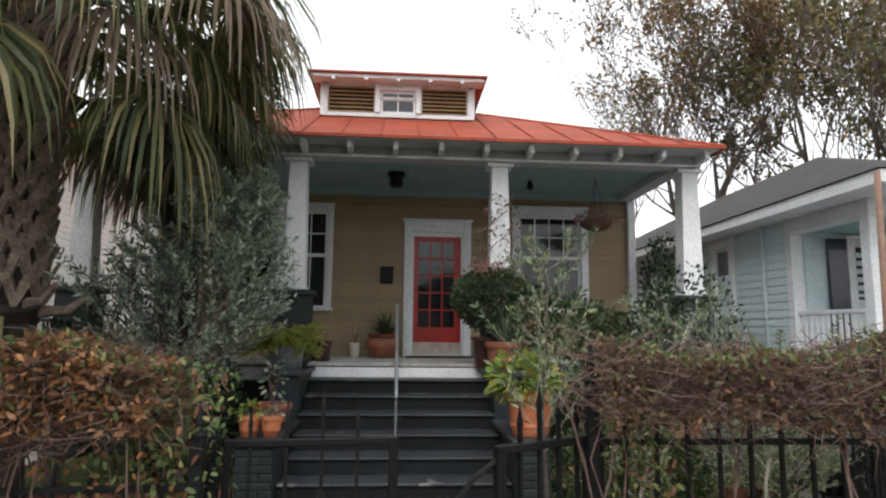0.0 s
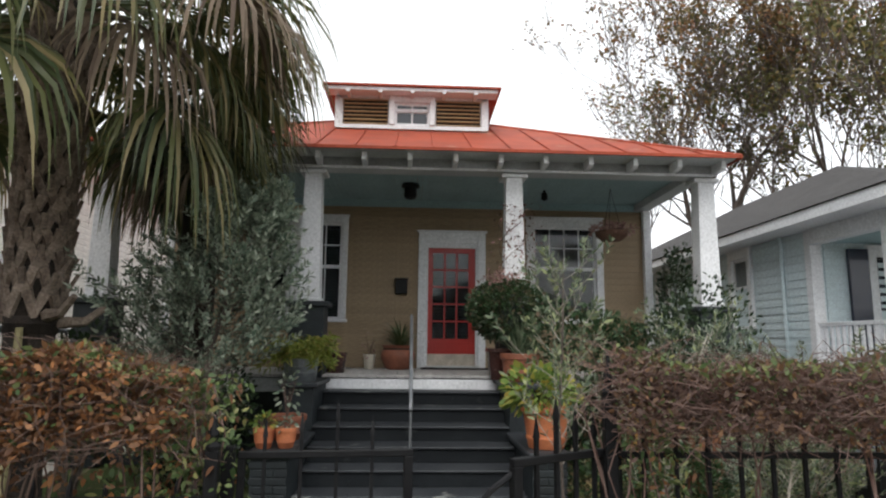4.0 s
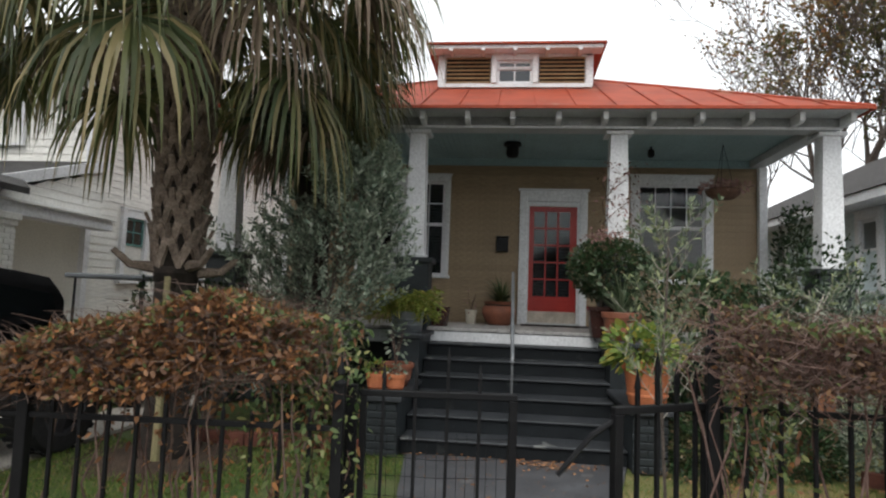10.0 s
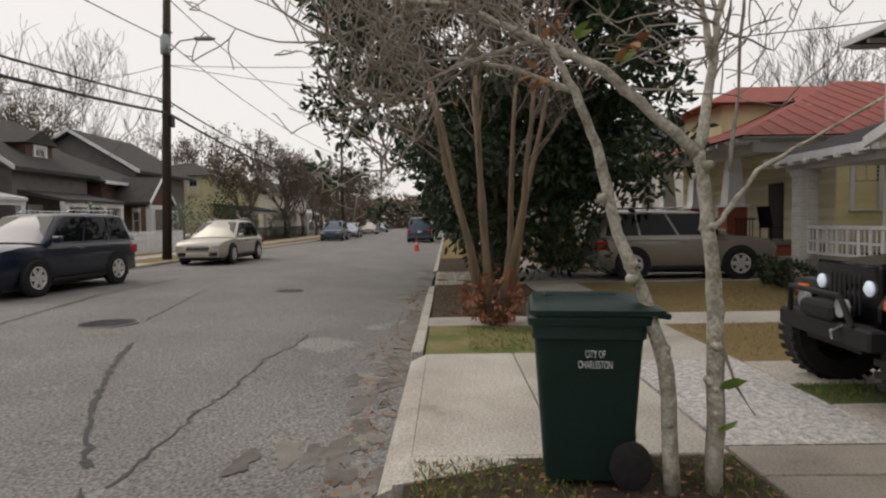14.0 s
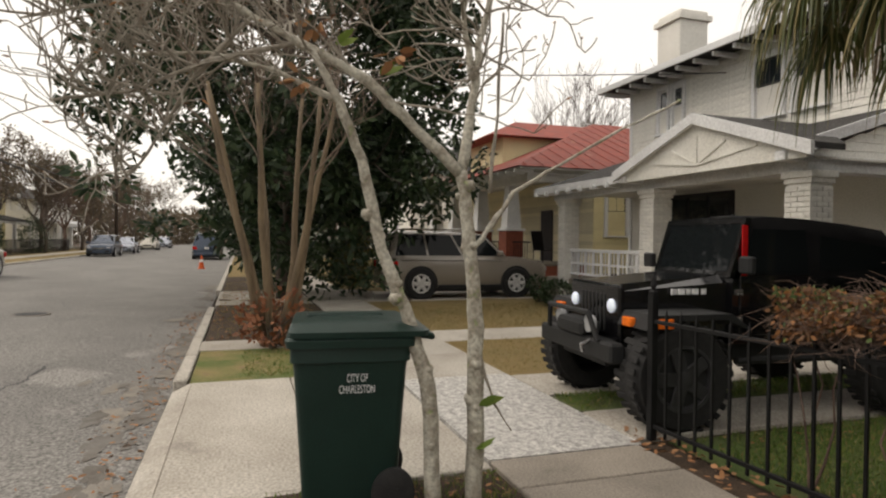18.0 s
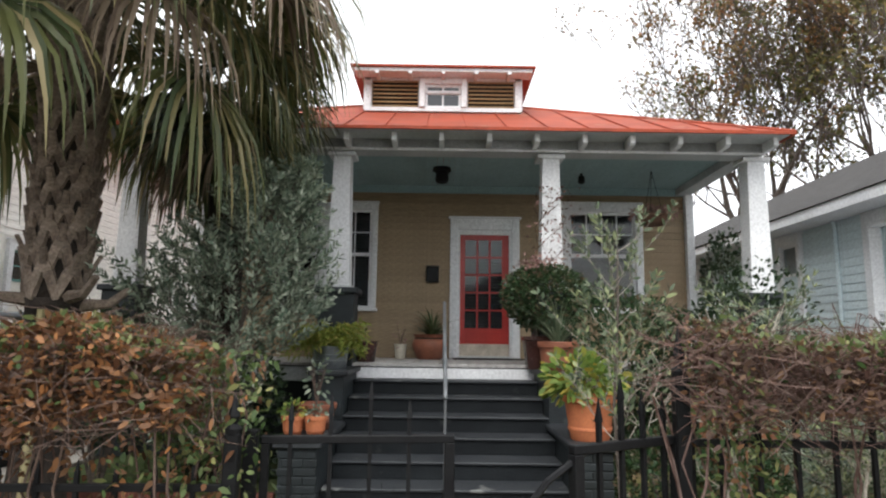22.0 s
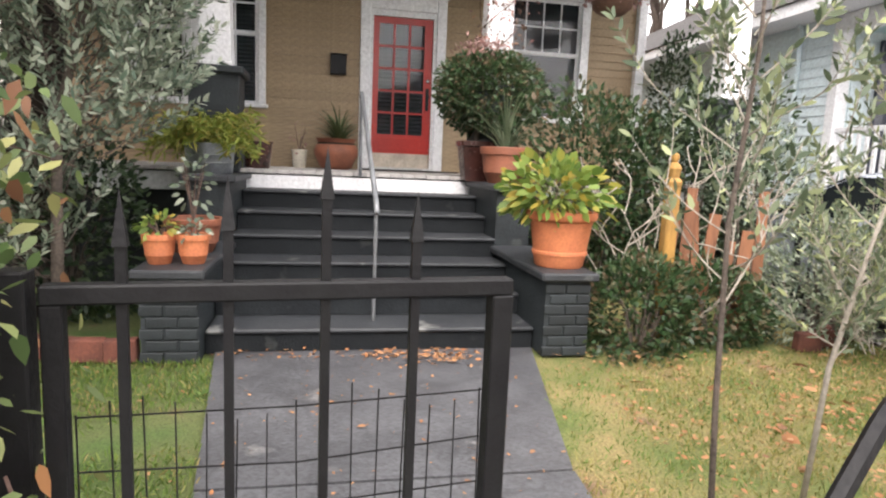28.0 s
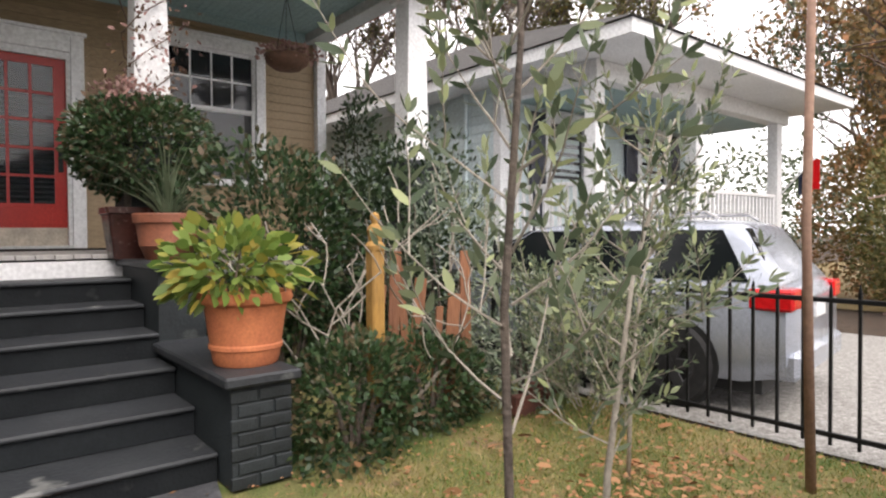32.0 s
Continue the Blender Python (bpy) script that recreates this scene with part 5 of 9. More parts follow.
def fan(base, stem_len, az, el, size, rn, droop, leaflets=52):
    """A palm fan: arching stem, and many narrow leaflets that spread from its end and hang at their tips."""
    g = Geo()
    h = Vector((math.cos(az), math.sin(az), 0))
    pts, p, e = [base], base.copy(), el
    for i in range(6):
        p = p + (h * math.cos(e) + Vector((0, 0, math.sin(e)))) * stem_len / 6
        e -= 0.05 + 0.10 * droop
        pts.append(p.copy())
    g.tube(pts, [0.026, 0.021, 0.018, 0.015, 0.013, 0.011, 0.01], 5)
    d = (pts[-1] - pts[-2]).normalized()
    s = d.cross(Vector((0, 0, 1))).normalized()
    n = s.cross(d).normalized()
    out = []
    for k in range(leaflets):
        f = (k + 0.5) / leaflets * 2 - 1
        a = f * 2.15
        o = (d * math.cos(a) + s * math.sin(a) + n * (0.22 - 0.3 * abs(f) + rn.uniform(-0.1, 0.1))).normalized()
        L = size * (1.0 - 0.33 * f * f) * rn.uniform(0.85, 1.1)
        w = 0.0165 * size
        q = pts[-1] - d * 0.10 * (1 - abs(f))
        side = o.cross(n + Vector((rn.uniform(-0.5, 0.5), rn.uniform(-0.5, 0.5), 0))).normalized()
        line = [(q - side * 0.006, q + side * 0.006)]
        hang = rn.uniform(0.75, 1.35)
        for seg, ww, fall in ((0.28, 1.0, 0.08), (0.22, 0.9, 0.55), (0.24, 0.6, 1.1), (0.26, 0.05, 1.3)):
            o = (o + Vector((rn.uniform(-0.06, 0.06), rn.uniform(-0.06, 0.06), -fall * droop * hang))).normalized()
            q = q + o * L * seg
            line.append((q - side * w * ww, q + side * w * ww))
        out.append([[c[:] for c in pair] for pair in line])
    return g, np.array(out)


def fans(tree, count, level, stem, size, rn, high, low, dead, skins):
    """Rings of fans from the upright young ones down to the hanging ones; each fan is a part of the tree."""
    for k in range(count):
        lvl = k / count
        base = Vector((0, 0, level + 0.25 - 0.4 * lvl))
        st, lv = fan(base, stem * rn.uniform(0.8, 1.15), k * 2.39996 + rn.uniform(-0.2, 0.2), high + (low - high) * lvl + rn.uniform(-0.1, 0.1), size * rn.uniform(0.85, 1.1), rn, 0.35 + 0.75 * lvl)
        old = lvl > 0.5 and rn.random() < dead
        leaf = strips("palm_fan", lv, SKIN["palmdead" if old else skins], tree, "tan dead hanging fan" if old else "")
        part("fan_stem", st, SKIN["palmdead" if old else "strap"], leaf)


fans(palm, 82, 4.80, 1.8, 1.32, rn, 1.30, -0.16, 0.24, "palm")
part("mulch_ring", Geo().lathe([(0.28, 0.03), (0.6, 0.024), (0.85, 0.0)], 28, cap=False), MULCH, palm, "brown mulch round the trunk")
palm2 = thing("palmetto_palm", "second palmetto with hanging skirt of shade-coloured fans", "palm tree", (-3.3, -3.45, 0))
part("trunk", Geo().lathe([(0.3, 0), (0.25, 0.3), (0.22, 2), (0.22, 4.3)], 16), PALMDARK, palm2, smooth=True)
# fans under the first palm: their shade is put into the leaf colour
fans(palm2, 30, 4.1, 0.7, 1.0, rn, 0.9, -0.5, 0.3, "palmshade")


# ---- shrubs and small trees in the yard ----
ol = thing("olive_tree", "grey-green olive tree in front of the porch", "tree", (-2.8, -4.55, 0))
rn = random.Random(31)
spine = [Vector((0, 0, -0.03)), Vector((0.02, 0, 0.7)), Vector((0.06, -0.03, 1.5)), Vector((0.26, -0.05, 2.25)), Vector((0.52, -0.08, 2.85)), Vector((0.62, -0.1, 3.2))]
part("trunk", Geo().tube(spine, [0.045, 0.04, 0.034, 0.026, 0.016, 0.006], 8), BARK, ol, smooth=True)
anchors = []
for k in range(210):
    z = 0.45 + 2.6 * ((k + rn.random()) / 210) ** 1.05
    i = max(j for j in range(5) if spine[j].z <= z)
    c = spine[i].lerp(spine[i + 1], (z - spine[i].z) / (spine[i + 1].z - spine[i].z))
    a = k * 2.39996 + rn.uniform(-0.4, 0.4)
    if z < 1.2 and math.cos(a) > 0.2:
        continue
    reach = (0.6 + 0.55 * min(z, 1.4) / 1.4) * (1 - 0.75 * max(0, z - 1.5) / 1.7)
    anchors.append((c + Vector((math.cos(a), 0.8 * math.sin(a), 0.1)) * rn.uniform(0.0, 0.25) * reach, (math.cos(a), 0.75 * math.sin(a), rn.uniform(0.1, 0.75)), reach * (1 - 0.25 * max(0, math.cos(a))) * rn.uniform(0.75, 1.1)))
g, lv = sprays(rn, anchors, 10, 0.075, 0.34, 0.005, 3, 0.07)
part("twig_mass", g, BARK, ol)
quads("crown", lv, SKIN["olive"], ol, "dense grey-green foliage")


def bush(name, label, at, radii, n, mat, size, seed, width=0.5, stem_mat=None, hollow=0.45, category="shrub", stems=8, zc=None):
    """A rounded evergreen shrub: stems and a lumpy mass of leaves."""
    rn = random.Random(seed)
    b = thing(name, label, category, at)
    zc = radii[2] * 0.95 if zc is None else zc
    g = Geo()
    for k in range(stems):
        a = rn.uniform(0, 6.28)
        e = Vector((radii[0] * 0.6 * math.cos(a), radii[1] * 0.6 * math.sin(a), zc + radii[2] * rn.uniform(-0.2, 0.6)))
        g.tube([(0.05 * math.cos(a), 0.05 * math.sin(a), 0), e * 0.5 + Vector((0, 0, 0.1)), e], [0.018, 0.012, 0.005], 5, cap=False)
    part("stem_mass", g, stem_mat or BARK, b)
    p, u = blob_points(n, (0, 0, zc), radii, hollow, 9, seed)
    p[:, 2] = np.maximum(p[:, 2], 0.02)
    quads("foliage", leaf_quads(p, u + rng.normal(size=u.shape) * 0.7 + [0, 0, 0.3], size, width), mat, b)
    return b


bush("evergreen_shrub", "dark evergreen shrubs against the porch", (1.75, -3.1, 0), (0.75, 0.5, 1.0), 5200, SKIN["box"], 0.075, 41, zc=1.15)
bush("evergreen_shrub", "dark evergreen shrub hiding the porch edge", (2.9, -3.0, 0), (0.85, 0.5, 1.0), 4600, SKIN["dark"], 0.08, 42, zc=1.2)
bush("evergreen_shrub", "dark evergreen shrub by the corner pier", (3.3, -3.4, 0), (0.55, 0.5, 0.85), 2600, SKIN["olive"], 0.08, 43, zc=1.15, width=0.25)
bush("ground_shrub", "low glossy evergreen beside the steps", (1.42, -4.75, 0), (0.5, 0.4, 0.42), 3800, SKIN["box"], 0.055, 44, zc=0.34)
bush("ground_shrub", "low glossy evergreen ground cover", (2.15, -4.6, 0), (0.55, 0.4, 0.36), 3600, SKIN["box"], 0.055, 45, zc=0.30)
bush("ground_shrub", "low leafy shrub at the yard edge", (3.05, -4.75, 0), (0.5, 0.45, 0.42), 1900, SKIN["olive"], 0.07, 46, zc=0.4, width=0.3)
bush("evergreen_shrub", "dark shrub under the olive tree", (-3.1, -3.7, 0), (0.6, 0.45, 0.8), 2600, SKIN["dark"], 0.075, 47, zc=0.8)
bush("evergreen_shrub", "dark shrub behind the palm", (-4.3, -4.0, 0), (0.75, 0.6, 0.85), 1600, SKIN["dark"], 0.085, 48, zc=1.1)
bush("evergreen_shrub", "narrow dark climber at the house corner", (3.95, -0.6, 0), (0.35, 0.4, 1.6), 1600, SKIN["dark"], 0.08, 50, zc=2.1)

# plumeria-like bare shrub with pale forked branches
bare = thing("bare_shrub", "pale forked bare shrub beside the steps", "shrub", (1.72, -4.45, 0))
g, rn = Geo(), random.Random(17)
for a in (0.3, 1.7, 2.9, 4.2, 5.4):
    grow(g, (0.05 * math.cos(a), 0.05 * math.sin(a), 0), (0.75 * math.cos(a), 0.75 * math.sin(a), 1.1), 0.75, 0.024, 3, rn, 2, 0.28, 0.8, 0.25, 6, None, 0.72, 0.006)
part("limb_mass", g, PALETWIG, bare, smooth=True)

# young olive sapling tied near the path, and its stake
sap = thing("olive_sapling", "slender olive sapling with narrow grey-green leaves", "sapling", (0.30, -7.32, 0))
g, rn, tips = Geo(), random.Random(23), []
line = [Vector((0, 0, -0.02)), Vector((-0.02, 0.03, 0.6)), Vector((-0.05, 0.02, 1.2)), Vector((-0.02, 0.0, 1.75)), Vector((0.0, 0.04, 2.2))]
g.tube(line, [0.012, 0.0105, 0.009, 0.007, 0.0035], 7)
part("trunk", g, BARK, sap, smooth=True)
anchors = []
for k in range(22):
    z = 0.95 + 1.15 * k / 22
    a = k * 2.4 + rn.uniform(-0.3, 0.3)
    anchors.append(((-0.03, 0.02, z), (math.cos(a), math.sin(a), rn.uniform(0.35, 1.0)), rn.uniform(0.3, 0.5) * (1.15 - 0.4 * k / 22)))
g, lv = sprays(rn, anchors, 5, 0.052, 0.34, 0.0036, 2, 0.12, 0.35)
part("twig_mass", g, PALETWIG, sap)
quads("foliage", lv, SKIN["paleolive"], sap)
for x, y, sd, hh, lean in ((0.89, -7.05, 24, 1.75, 0.45), (2.28, -6.2, 25, 1.5, 0.35)):
    s2 = thing("olive_sapling", "thin spreading olive sapling in the lawn", "sapling", (x, y, 0))
    rn = random.Random(sd)
    line = [Vector((0, 0, -0.02)), Vector((lean * 0.15, 0.02, hh * 0.35)), Vector((lean * 0.55, 0.05, hh * 0.7)), Vector((lean, 0.02, hh))]
    part("trunk", Geo().tube(line, [0.014, 0.012, 0.008, 0.004], 6), PALETWIG, s2, smooth=True)
    anchors = []
    for k in range(20):
        f = (0.35 + 0.64 * k / 20) * 2.99
        i = int(f)
        a = k * 2.4 + rn.uniform(-0.3, 0.3)
        anchors.append((line[i].lerp(line[i + 1], f - i), (math.cos(a), math.sin(a), rn.uniform(0.2, 0.9)), rn.uniform(0.3, 0.5)))
    g, lv = sprays(rn, anchors, 8, 0.052, 0.28, 0.004, 2, 0.08, 0.15)
    part("twig_mass", g, PALETWIG, s2)
    quads("foliage", lv, SKIN["paleolive"], s2)
og = thing("olive_shrub", "loose grey-green olive shrub by the drive fence", "shrub", (3.0, -5.35, 0))
rn = random.Random(57)
anchors = []
for k in range(70):
    a = k * 2.39996
    anchors.append(((0.12 * math.cos(a), 0.12 * math.sin(a), rn.uniform(0.05, 0.8)), (math.cos(a), math.sin(a), rn.uniform(0.2, 1.6)), rn.uniform(0.45, 0.85)))
g, lv = sprays(rn, anchors, 9, 0.058, 0.30, 0.005, 2, 0.06, 0.2)
part("twig_mass", g, PALETWIG, og)
quads("foliage", lv, SKIN["paleolive"], og)
pole = thing("garden_stake", "tall brown wooden stake in the lawn", "stake", (2.93, -6.88, 0))
part("shaft", Geo().tube([(0, 0, -0.02), (-0.03, 0.02, 1.4), (-0.02, 0.0, 2.9)], [0.028, 0.025, 0.022], 8), STAKE, pole, smooth=True)

# ochre post with finial and broken red boards
yp = thing("finial_post", "weathered ochre wooden post with a carved finial", "post", (1.66, -4.62, 0))
part("shaft", Geo().box(-0.05, 0.05, -0.05, 0.05, 0, 1.28, 0.012), OCHRE, yp)
part("finial", Geo().lathe([(0.066, 1.26), (0.07, 1.29), (0.045, 1.32), (0.05, 1.36), (0.058, 1.39), (0.045, 1.42), (0.022, 1.44), (0.034, 1.47), (0.03, 1.5), (0.001, 1.52)], 12), OCHRE, yp, smooth=30)
boards = thing("broken_boards", "split reddish boards of a broken garden fence", "boards", (2.2, -4.4, 0))
rn = random.Random(9)
for k in range(7):
    h = rn.uniform(0.75, 1.3)
    part("board", Geo().obox(pose(-0.42 + 0.14 * k, rn.uniform(-0.06, 0.06), h / 2, rn.uniform(-5, 5), rn.uniform(-9, 9), rn.uniform(-20, 20)), rn.uniform(0.06, 0.12), 0.018, h, 0.003), REDWOOD, boards)
edging = thing("brick_edging", "low red brick edging round the bed", "edging")
eb = Geo().box(-0.1, 0.1, -0.045, 0.045, 0, 0.15, 0.008).data("brick", OLDBRICK)
for k in range(5):
    piece("brick", eb, edging, pose(2.75 + 0.205 * k, -4.95 + 0.10 * k, 0.0, 0, rn.uniform(-4, 4), rn.uniform(-8, 8)))
for k in range(12):
    piece("brick", eb, edging, pose(-4.6 + 0.21 * k, -4.85 + 0.05 * math.sin(k), 0.0, 0, rn.uniform(-4, 4), rn.uniform(-6, 6)))


# ---- pots ----
def pot(name, label, at, r, h, mat, profile="rim", parent_group="pots", soil=True):
    p = thing(name, label, "plant pot", at, group=parent_group)
    prof = {"rim": [(0.62, 0), (0.66, 0.02), (0.80, 0.28), (0.84, 0.30), (0.83, 0.33), (0.92, 0.78), (1.0, 0.80), (1.02, 0.97), (0.99, 1.0), (0.90, 0.98), (0.86, 0.85)],
            "band": [(0.66, 0), (0.70, 0.03), (0.76, 0.22), (0.80, 0.23), (0.80, 0.28), (0.77, 0.30), (0.86, 0.70), (0.90, 0.82), (1.0, 0.86), (1.03, 0.92), (1.0, 1.0), (0.92, 0.99), (0.86, 0.86)],
            "belly": [(0.6, 0), (0.72, 0.06), (0.97, 0.45), (1.0, 0.6), (0.93, 0.76), (0.80, 0.84), (0.86, 0.93), (0.95, 1.0), (0.84, 0.99), (0.74, 0.85)],
            "plain": [(0.74, 0), (0.78, 0.03), (0.95, 0.9), (1.0, 0.93), (1.0, 1.0), (0.92, 1.0), (0.88, 0.86)],
            "tub": [(0.88, 0), (0.90, 0.02), (0.93, 0.33), (0.95, 0.35), (0.93, 0.37), (0.96, 0.6), (0.98, 0.62), (0.96, 0.64), (1.0, 0.95), (1.03, 0.97), (1.03, 1.0), (0.98, 1.0), (0.94, 0.86)]}[profile]
    part("body", Geo().lathe([(a * r, b * h) for a, b in prof], 28, cap=True), mat, p, smooth=35)
    if soil:
        part("soil", Geo().lathe([(0.5 * r, 0.78 * h), (0.85 * r, 0.8 * h), (0.85 * r, 0.87 * h), (0.4 * r, 0.9 * h), (0.001, 0.9 * h)], 20, cap=False), SOIL, p)
    return p


def plant(label, at, n, mat, kind, size, radius, seed, height=0.4, category="plant"):
    """A pot plant: arching fronds, straps or a leafy mound."""
    pl = thing("potted_plant", label, category, at)
    gn, rn = np.random.default_rng(seed), random.Random(seed)
    g = Geo()
    if kind == "frond":
        out = []
        for k in range(n):
            a, e, L = rn.uniform(0, 6.28), rn.uniform(0.5, 1.4), radius * rn.uniform(0.8, 1.2)
            p, pts = Vector((0, 0, 0)), []
            for i in range(8):
                pts.append(p.copy())
                p = p + Vector((math.cos(a) * math.cos(e), math.sin(a) * math.cos(e), math.sin(e))) * L / 7
                e -= 0.24
            g.tube(pts, 0.004, 3, cap=False)
            P = np.array([q[:] for q in pts[1:]]).repeat(6, 0)
            D = gn.normal(size=P.shape) * 0.6 + np.array([math.cos(a) * 0.5, math.sin(a) * 0.5, 0.1])
            out.append(leaf_quads(P + gn.normal(size=P.shape) * 0.012, D, size, 0.22, 0.2))
        part("stem_mass", g, mat, pl)
        quads("frond_mass", np.concatenate(out), mat, pl)
    elif kind == "strap":
        out = []
        for k in range(n):
            a, e, L = rn.uniform(0, 6.28), rn.uniform(0.6, 1.5), height * rn.uniform(0.7, 1.2)
            p, w = Vector((0.03 * math.cos(a), 0.03 * math.sin(a), 0)), size
            s = Vector((-math.sin(a), math.cos(a), 0))
            prev = (p - s * w, p + s * w)
            for i in range(4):
                p = p + Vector((math.cos(a) * math.cos(e), math.sin(a) * math.cos(e), math.sin(e))) * L / 4
                e -= 0.3
                ww = w * (1, 0.9, 0.6, 0.1)[i]
                cur = (p - s * ww, p + s * ww)
                out.append([prev[0][:], cur[0][:], cur[1][:], prev[1][:]])
                prev = cur
        quads("foliage", np.array(out), mat, pl)
    else:
        for k in range(9):
            a = rn.uniform(0, 6.28)
            g.tube([(0, 0, 0), (0.3 * radius * math.cos(a), 0.3 * radius * math.sin(a), height * 0.4), (0.7 * radius * math.cos(a), 0.7 * radius * math.sin(a), height * rn.uniform(0.5, 0.9))], [0.007, 0.005, 0.003], 4, cap=False)
        part("stem_mass", g, TWIG, pl)
        p, u = blob_points(n, (0, 0, height * 0.55), (radius, radius, height * 0.55), 0.3, 7, seed)
        p[:, 2] = np.maximum(p[:, 2], 0.0)
        quads("foliage", leaf_quads(p, u + gn.normal(size=u.shape) * 0.8 + [0, 0, 0.2], size, 0.58, 0.2), mat, pl)
    return pl


CAP, UCAP = 0.62, 1.18
pot("terracotta_pot", "large orange terracotta pot on the cheek wall", (0.74, -4.66, CAP), 0.262, 0.42, TERRA, "band")
plant("yellow-green leafy plant in the terracotta pot", (0.68, -4.62, CAP + 0.32), 480, SKIN["bright"], "mound", 0.105, 0.36, 61, 0.42)
pot("clay_bowl", "wide brown clay bowl on the upper cheek wall", (0.76, -3.0, UCAP), 0.255, 0.36, CLAY, "rim")
plant("tall strap-leaved plant in the clay bowl", (0.76, -3.0, UCAP + 0.31), 75, SKIN["greystrap"], "strap", 0.008, 0.2, 62, 0.8)
pot("zinc_tub", "round galvanised tub on the upper cheek wall", (-2.05, -3.1, UCAP), 0.22, 0.27, ZINC, "tub")
plant("yellow-green fern in the zinc tub", (-2.05, -3.1, UCAP + 0.24), 85, SKIN["fern"], "frond", 0.085, 0.52, 63)
pot("terracotta_pot", "wide terracotta bowl on the cheek wall", (-1.98, -4.2, CAP), 0.21, 0.26, CLAY, "rim")
plant("leggy seedling in the terracotta bowl", (-1.98, -4.2, CAP + 0.22), 60, SKIN["olive"], "mound", 0.07, 0.12, 64, 0.5)
pot("terracotta_pot", "small terracotta pot on the cheek wall", (-2.09, -4.74, CAP), 0.108, 0.2, TERRA, "rim")
plant("small green plant in a terracotta pot", (-2.09, -4.74, CAP + 0.17), 70, SKIN["bright"], "mound", 0.06, 0.12, 65, 0.16)
pot("terracotta_pot", "small terracotta pot with saucer on the cheek wall", (-1.88, -4.72, CAP), 0.108, 0.2, TERRA, "rim")
plant("small grey-green succulent in a terracotta pot", (-1.88, -4.72, CAP + 0.17), 50, SKIN["olive"], "mound", 0.05, 0.1, 66, 0.1)
pot("glazed_pot", "dark brown glazed pot on the porch boards", (-1.76, -1.95, FLOOR), 0.175, 0.29, GLAZE, "plain")
pot("cream_pot", "small cream glazed pot on the porch boards", (-1.36, -0.55, FLOOR), 0.105, 0.24, CREAMPOT, "plain")
plant("thin flowering stems in the cream pot", (-1.36, -0.55, FLOOR + 0.2), 26, SKIN["pink"], "mound", 0.04, 0.12, 67, 0.42)
pot("clay_urn", "big round red clay pot by the front door", (-0.88, -0.6, FLOOR), 0.29, 0.40, CLAY, "belly")
plant("spiky strap-leaved plant in the clay pot", (-0.84, -0.6, FLOOR + 0.34), 110, SKIN["strap"], "strap", 0.012, 0.3, 68, 0.55)
topi = thing("topiary_shrub", "rounded clipped evergreen in a dark planter", "shrub", (0.56, -2.55, UCAP))
part("planter", Geo().loft([rect_ring(0.26, 0.26, 0.0, 0.03), rect_ring(0.34, 0.34, 0.36, 0.03), rect_ring(0.37, 0.37, 0.37, 0.03), rect_ring(0.37, 0.37, 0.42, 0.03)]), GLAZE, topi)
part("stem", Geo().tube([(0, 0, 0.4), (0.02, 0, 0.8)], 0.03, 8), BARK, topi)
p, u = blob_points(9000, (0.08, 0, 0.94), (0.50, 0.46, 0.46), 0.5, 7, 71)
quads("foliage", leaf_quads(p, u + rng.normal(size=u.shape) * 0.6, 0.05, 0.55), SKIN["box"], topi)
p, u = blob_points(260, (0.0, -0.1, 1.36), (0.26, 0.24, 0.12), 0.2, 3, 72)
quads("dry_growth", leaf_quads(p, u + rng.normal(size=u.shape), 0.045, 0.5), SKIN["pink"], topi)
cv = thing("climbing_vine", "sparse dry vine twined round the porch column", "vine", (0.80, -2.3, 2.2))
g = Geo()
for ph in (0, 2.1, 4.2):
    g.tube([(0.22 * math.cos(ph + 0.9 * i), 0.2 * math.sin(ph + 0.9 * i), 0.15 * i) for i in range(9)], 0.006, 4, cap=False)
part("stem_mass", g, TWIG, cv)
gn = np.random.default_rng(73)
for n, skin in ((200, "pink"), (300, "redhedge")):
    p = np.stack([gn.normal(size=n) * 0.16, -0.16 + gn.normal(size=n) * 0.07, 1.45 * gn.random(n) ** 1.1], 1)
    quads("foliage", leaf_quads(p, gn.normal(size=(n, 3)) + [0, -0.6, 0], 0.055, 0.5), SKIN[skin], cv)
basket = thing("hanging_basket", "hanging basket with faded pink flowers", "hanging basket", (2.62, -1.2, 4.25))
for a in (0, 2.1, 4.2):
    part("chain", Geo().tube([(0, 0, 0), (0.17 * math.cos(a), 0.17 * math.sin(a), -0.72)], 0.004, 4), IRON, basket)
part("bowl", Geo().lathe([(0.02, -0.90), (0.16, -0.88), (0.25, -0.81), (0.27, -0.73), (0.25, -0.73)], 20), material("coir_liner", (0.13, 0.07, 0.045), rough=0.95, scale=20, fine=80, bump=0.6), basket, smooth=True)
p, u = blob_points(420, (0, 0, -0.70), (0.36, 0.3, 0.11), 0.3, 5, 74)
quads("blossom", leaf_quads(p, u + rng.normal(size=u.shape) * 0.7, 0.06, 0.55), SKIN["pink"], basket)

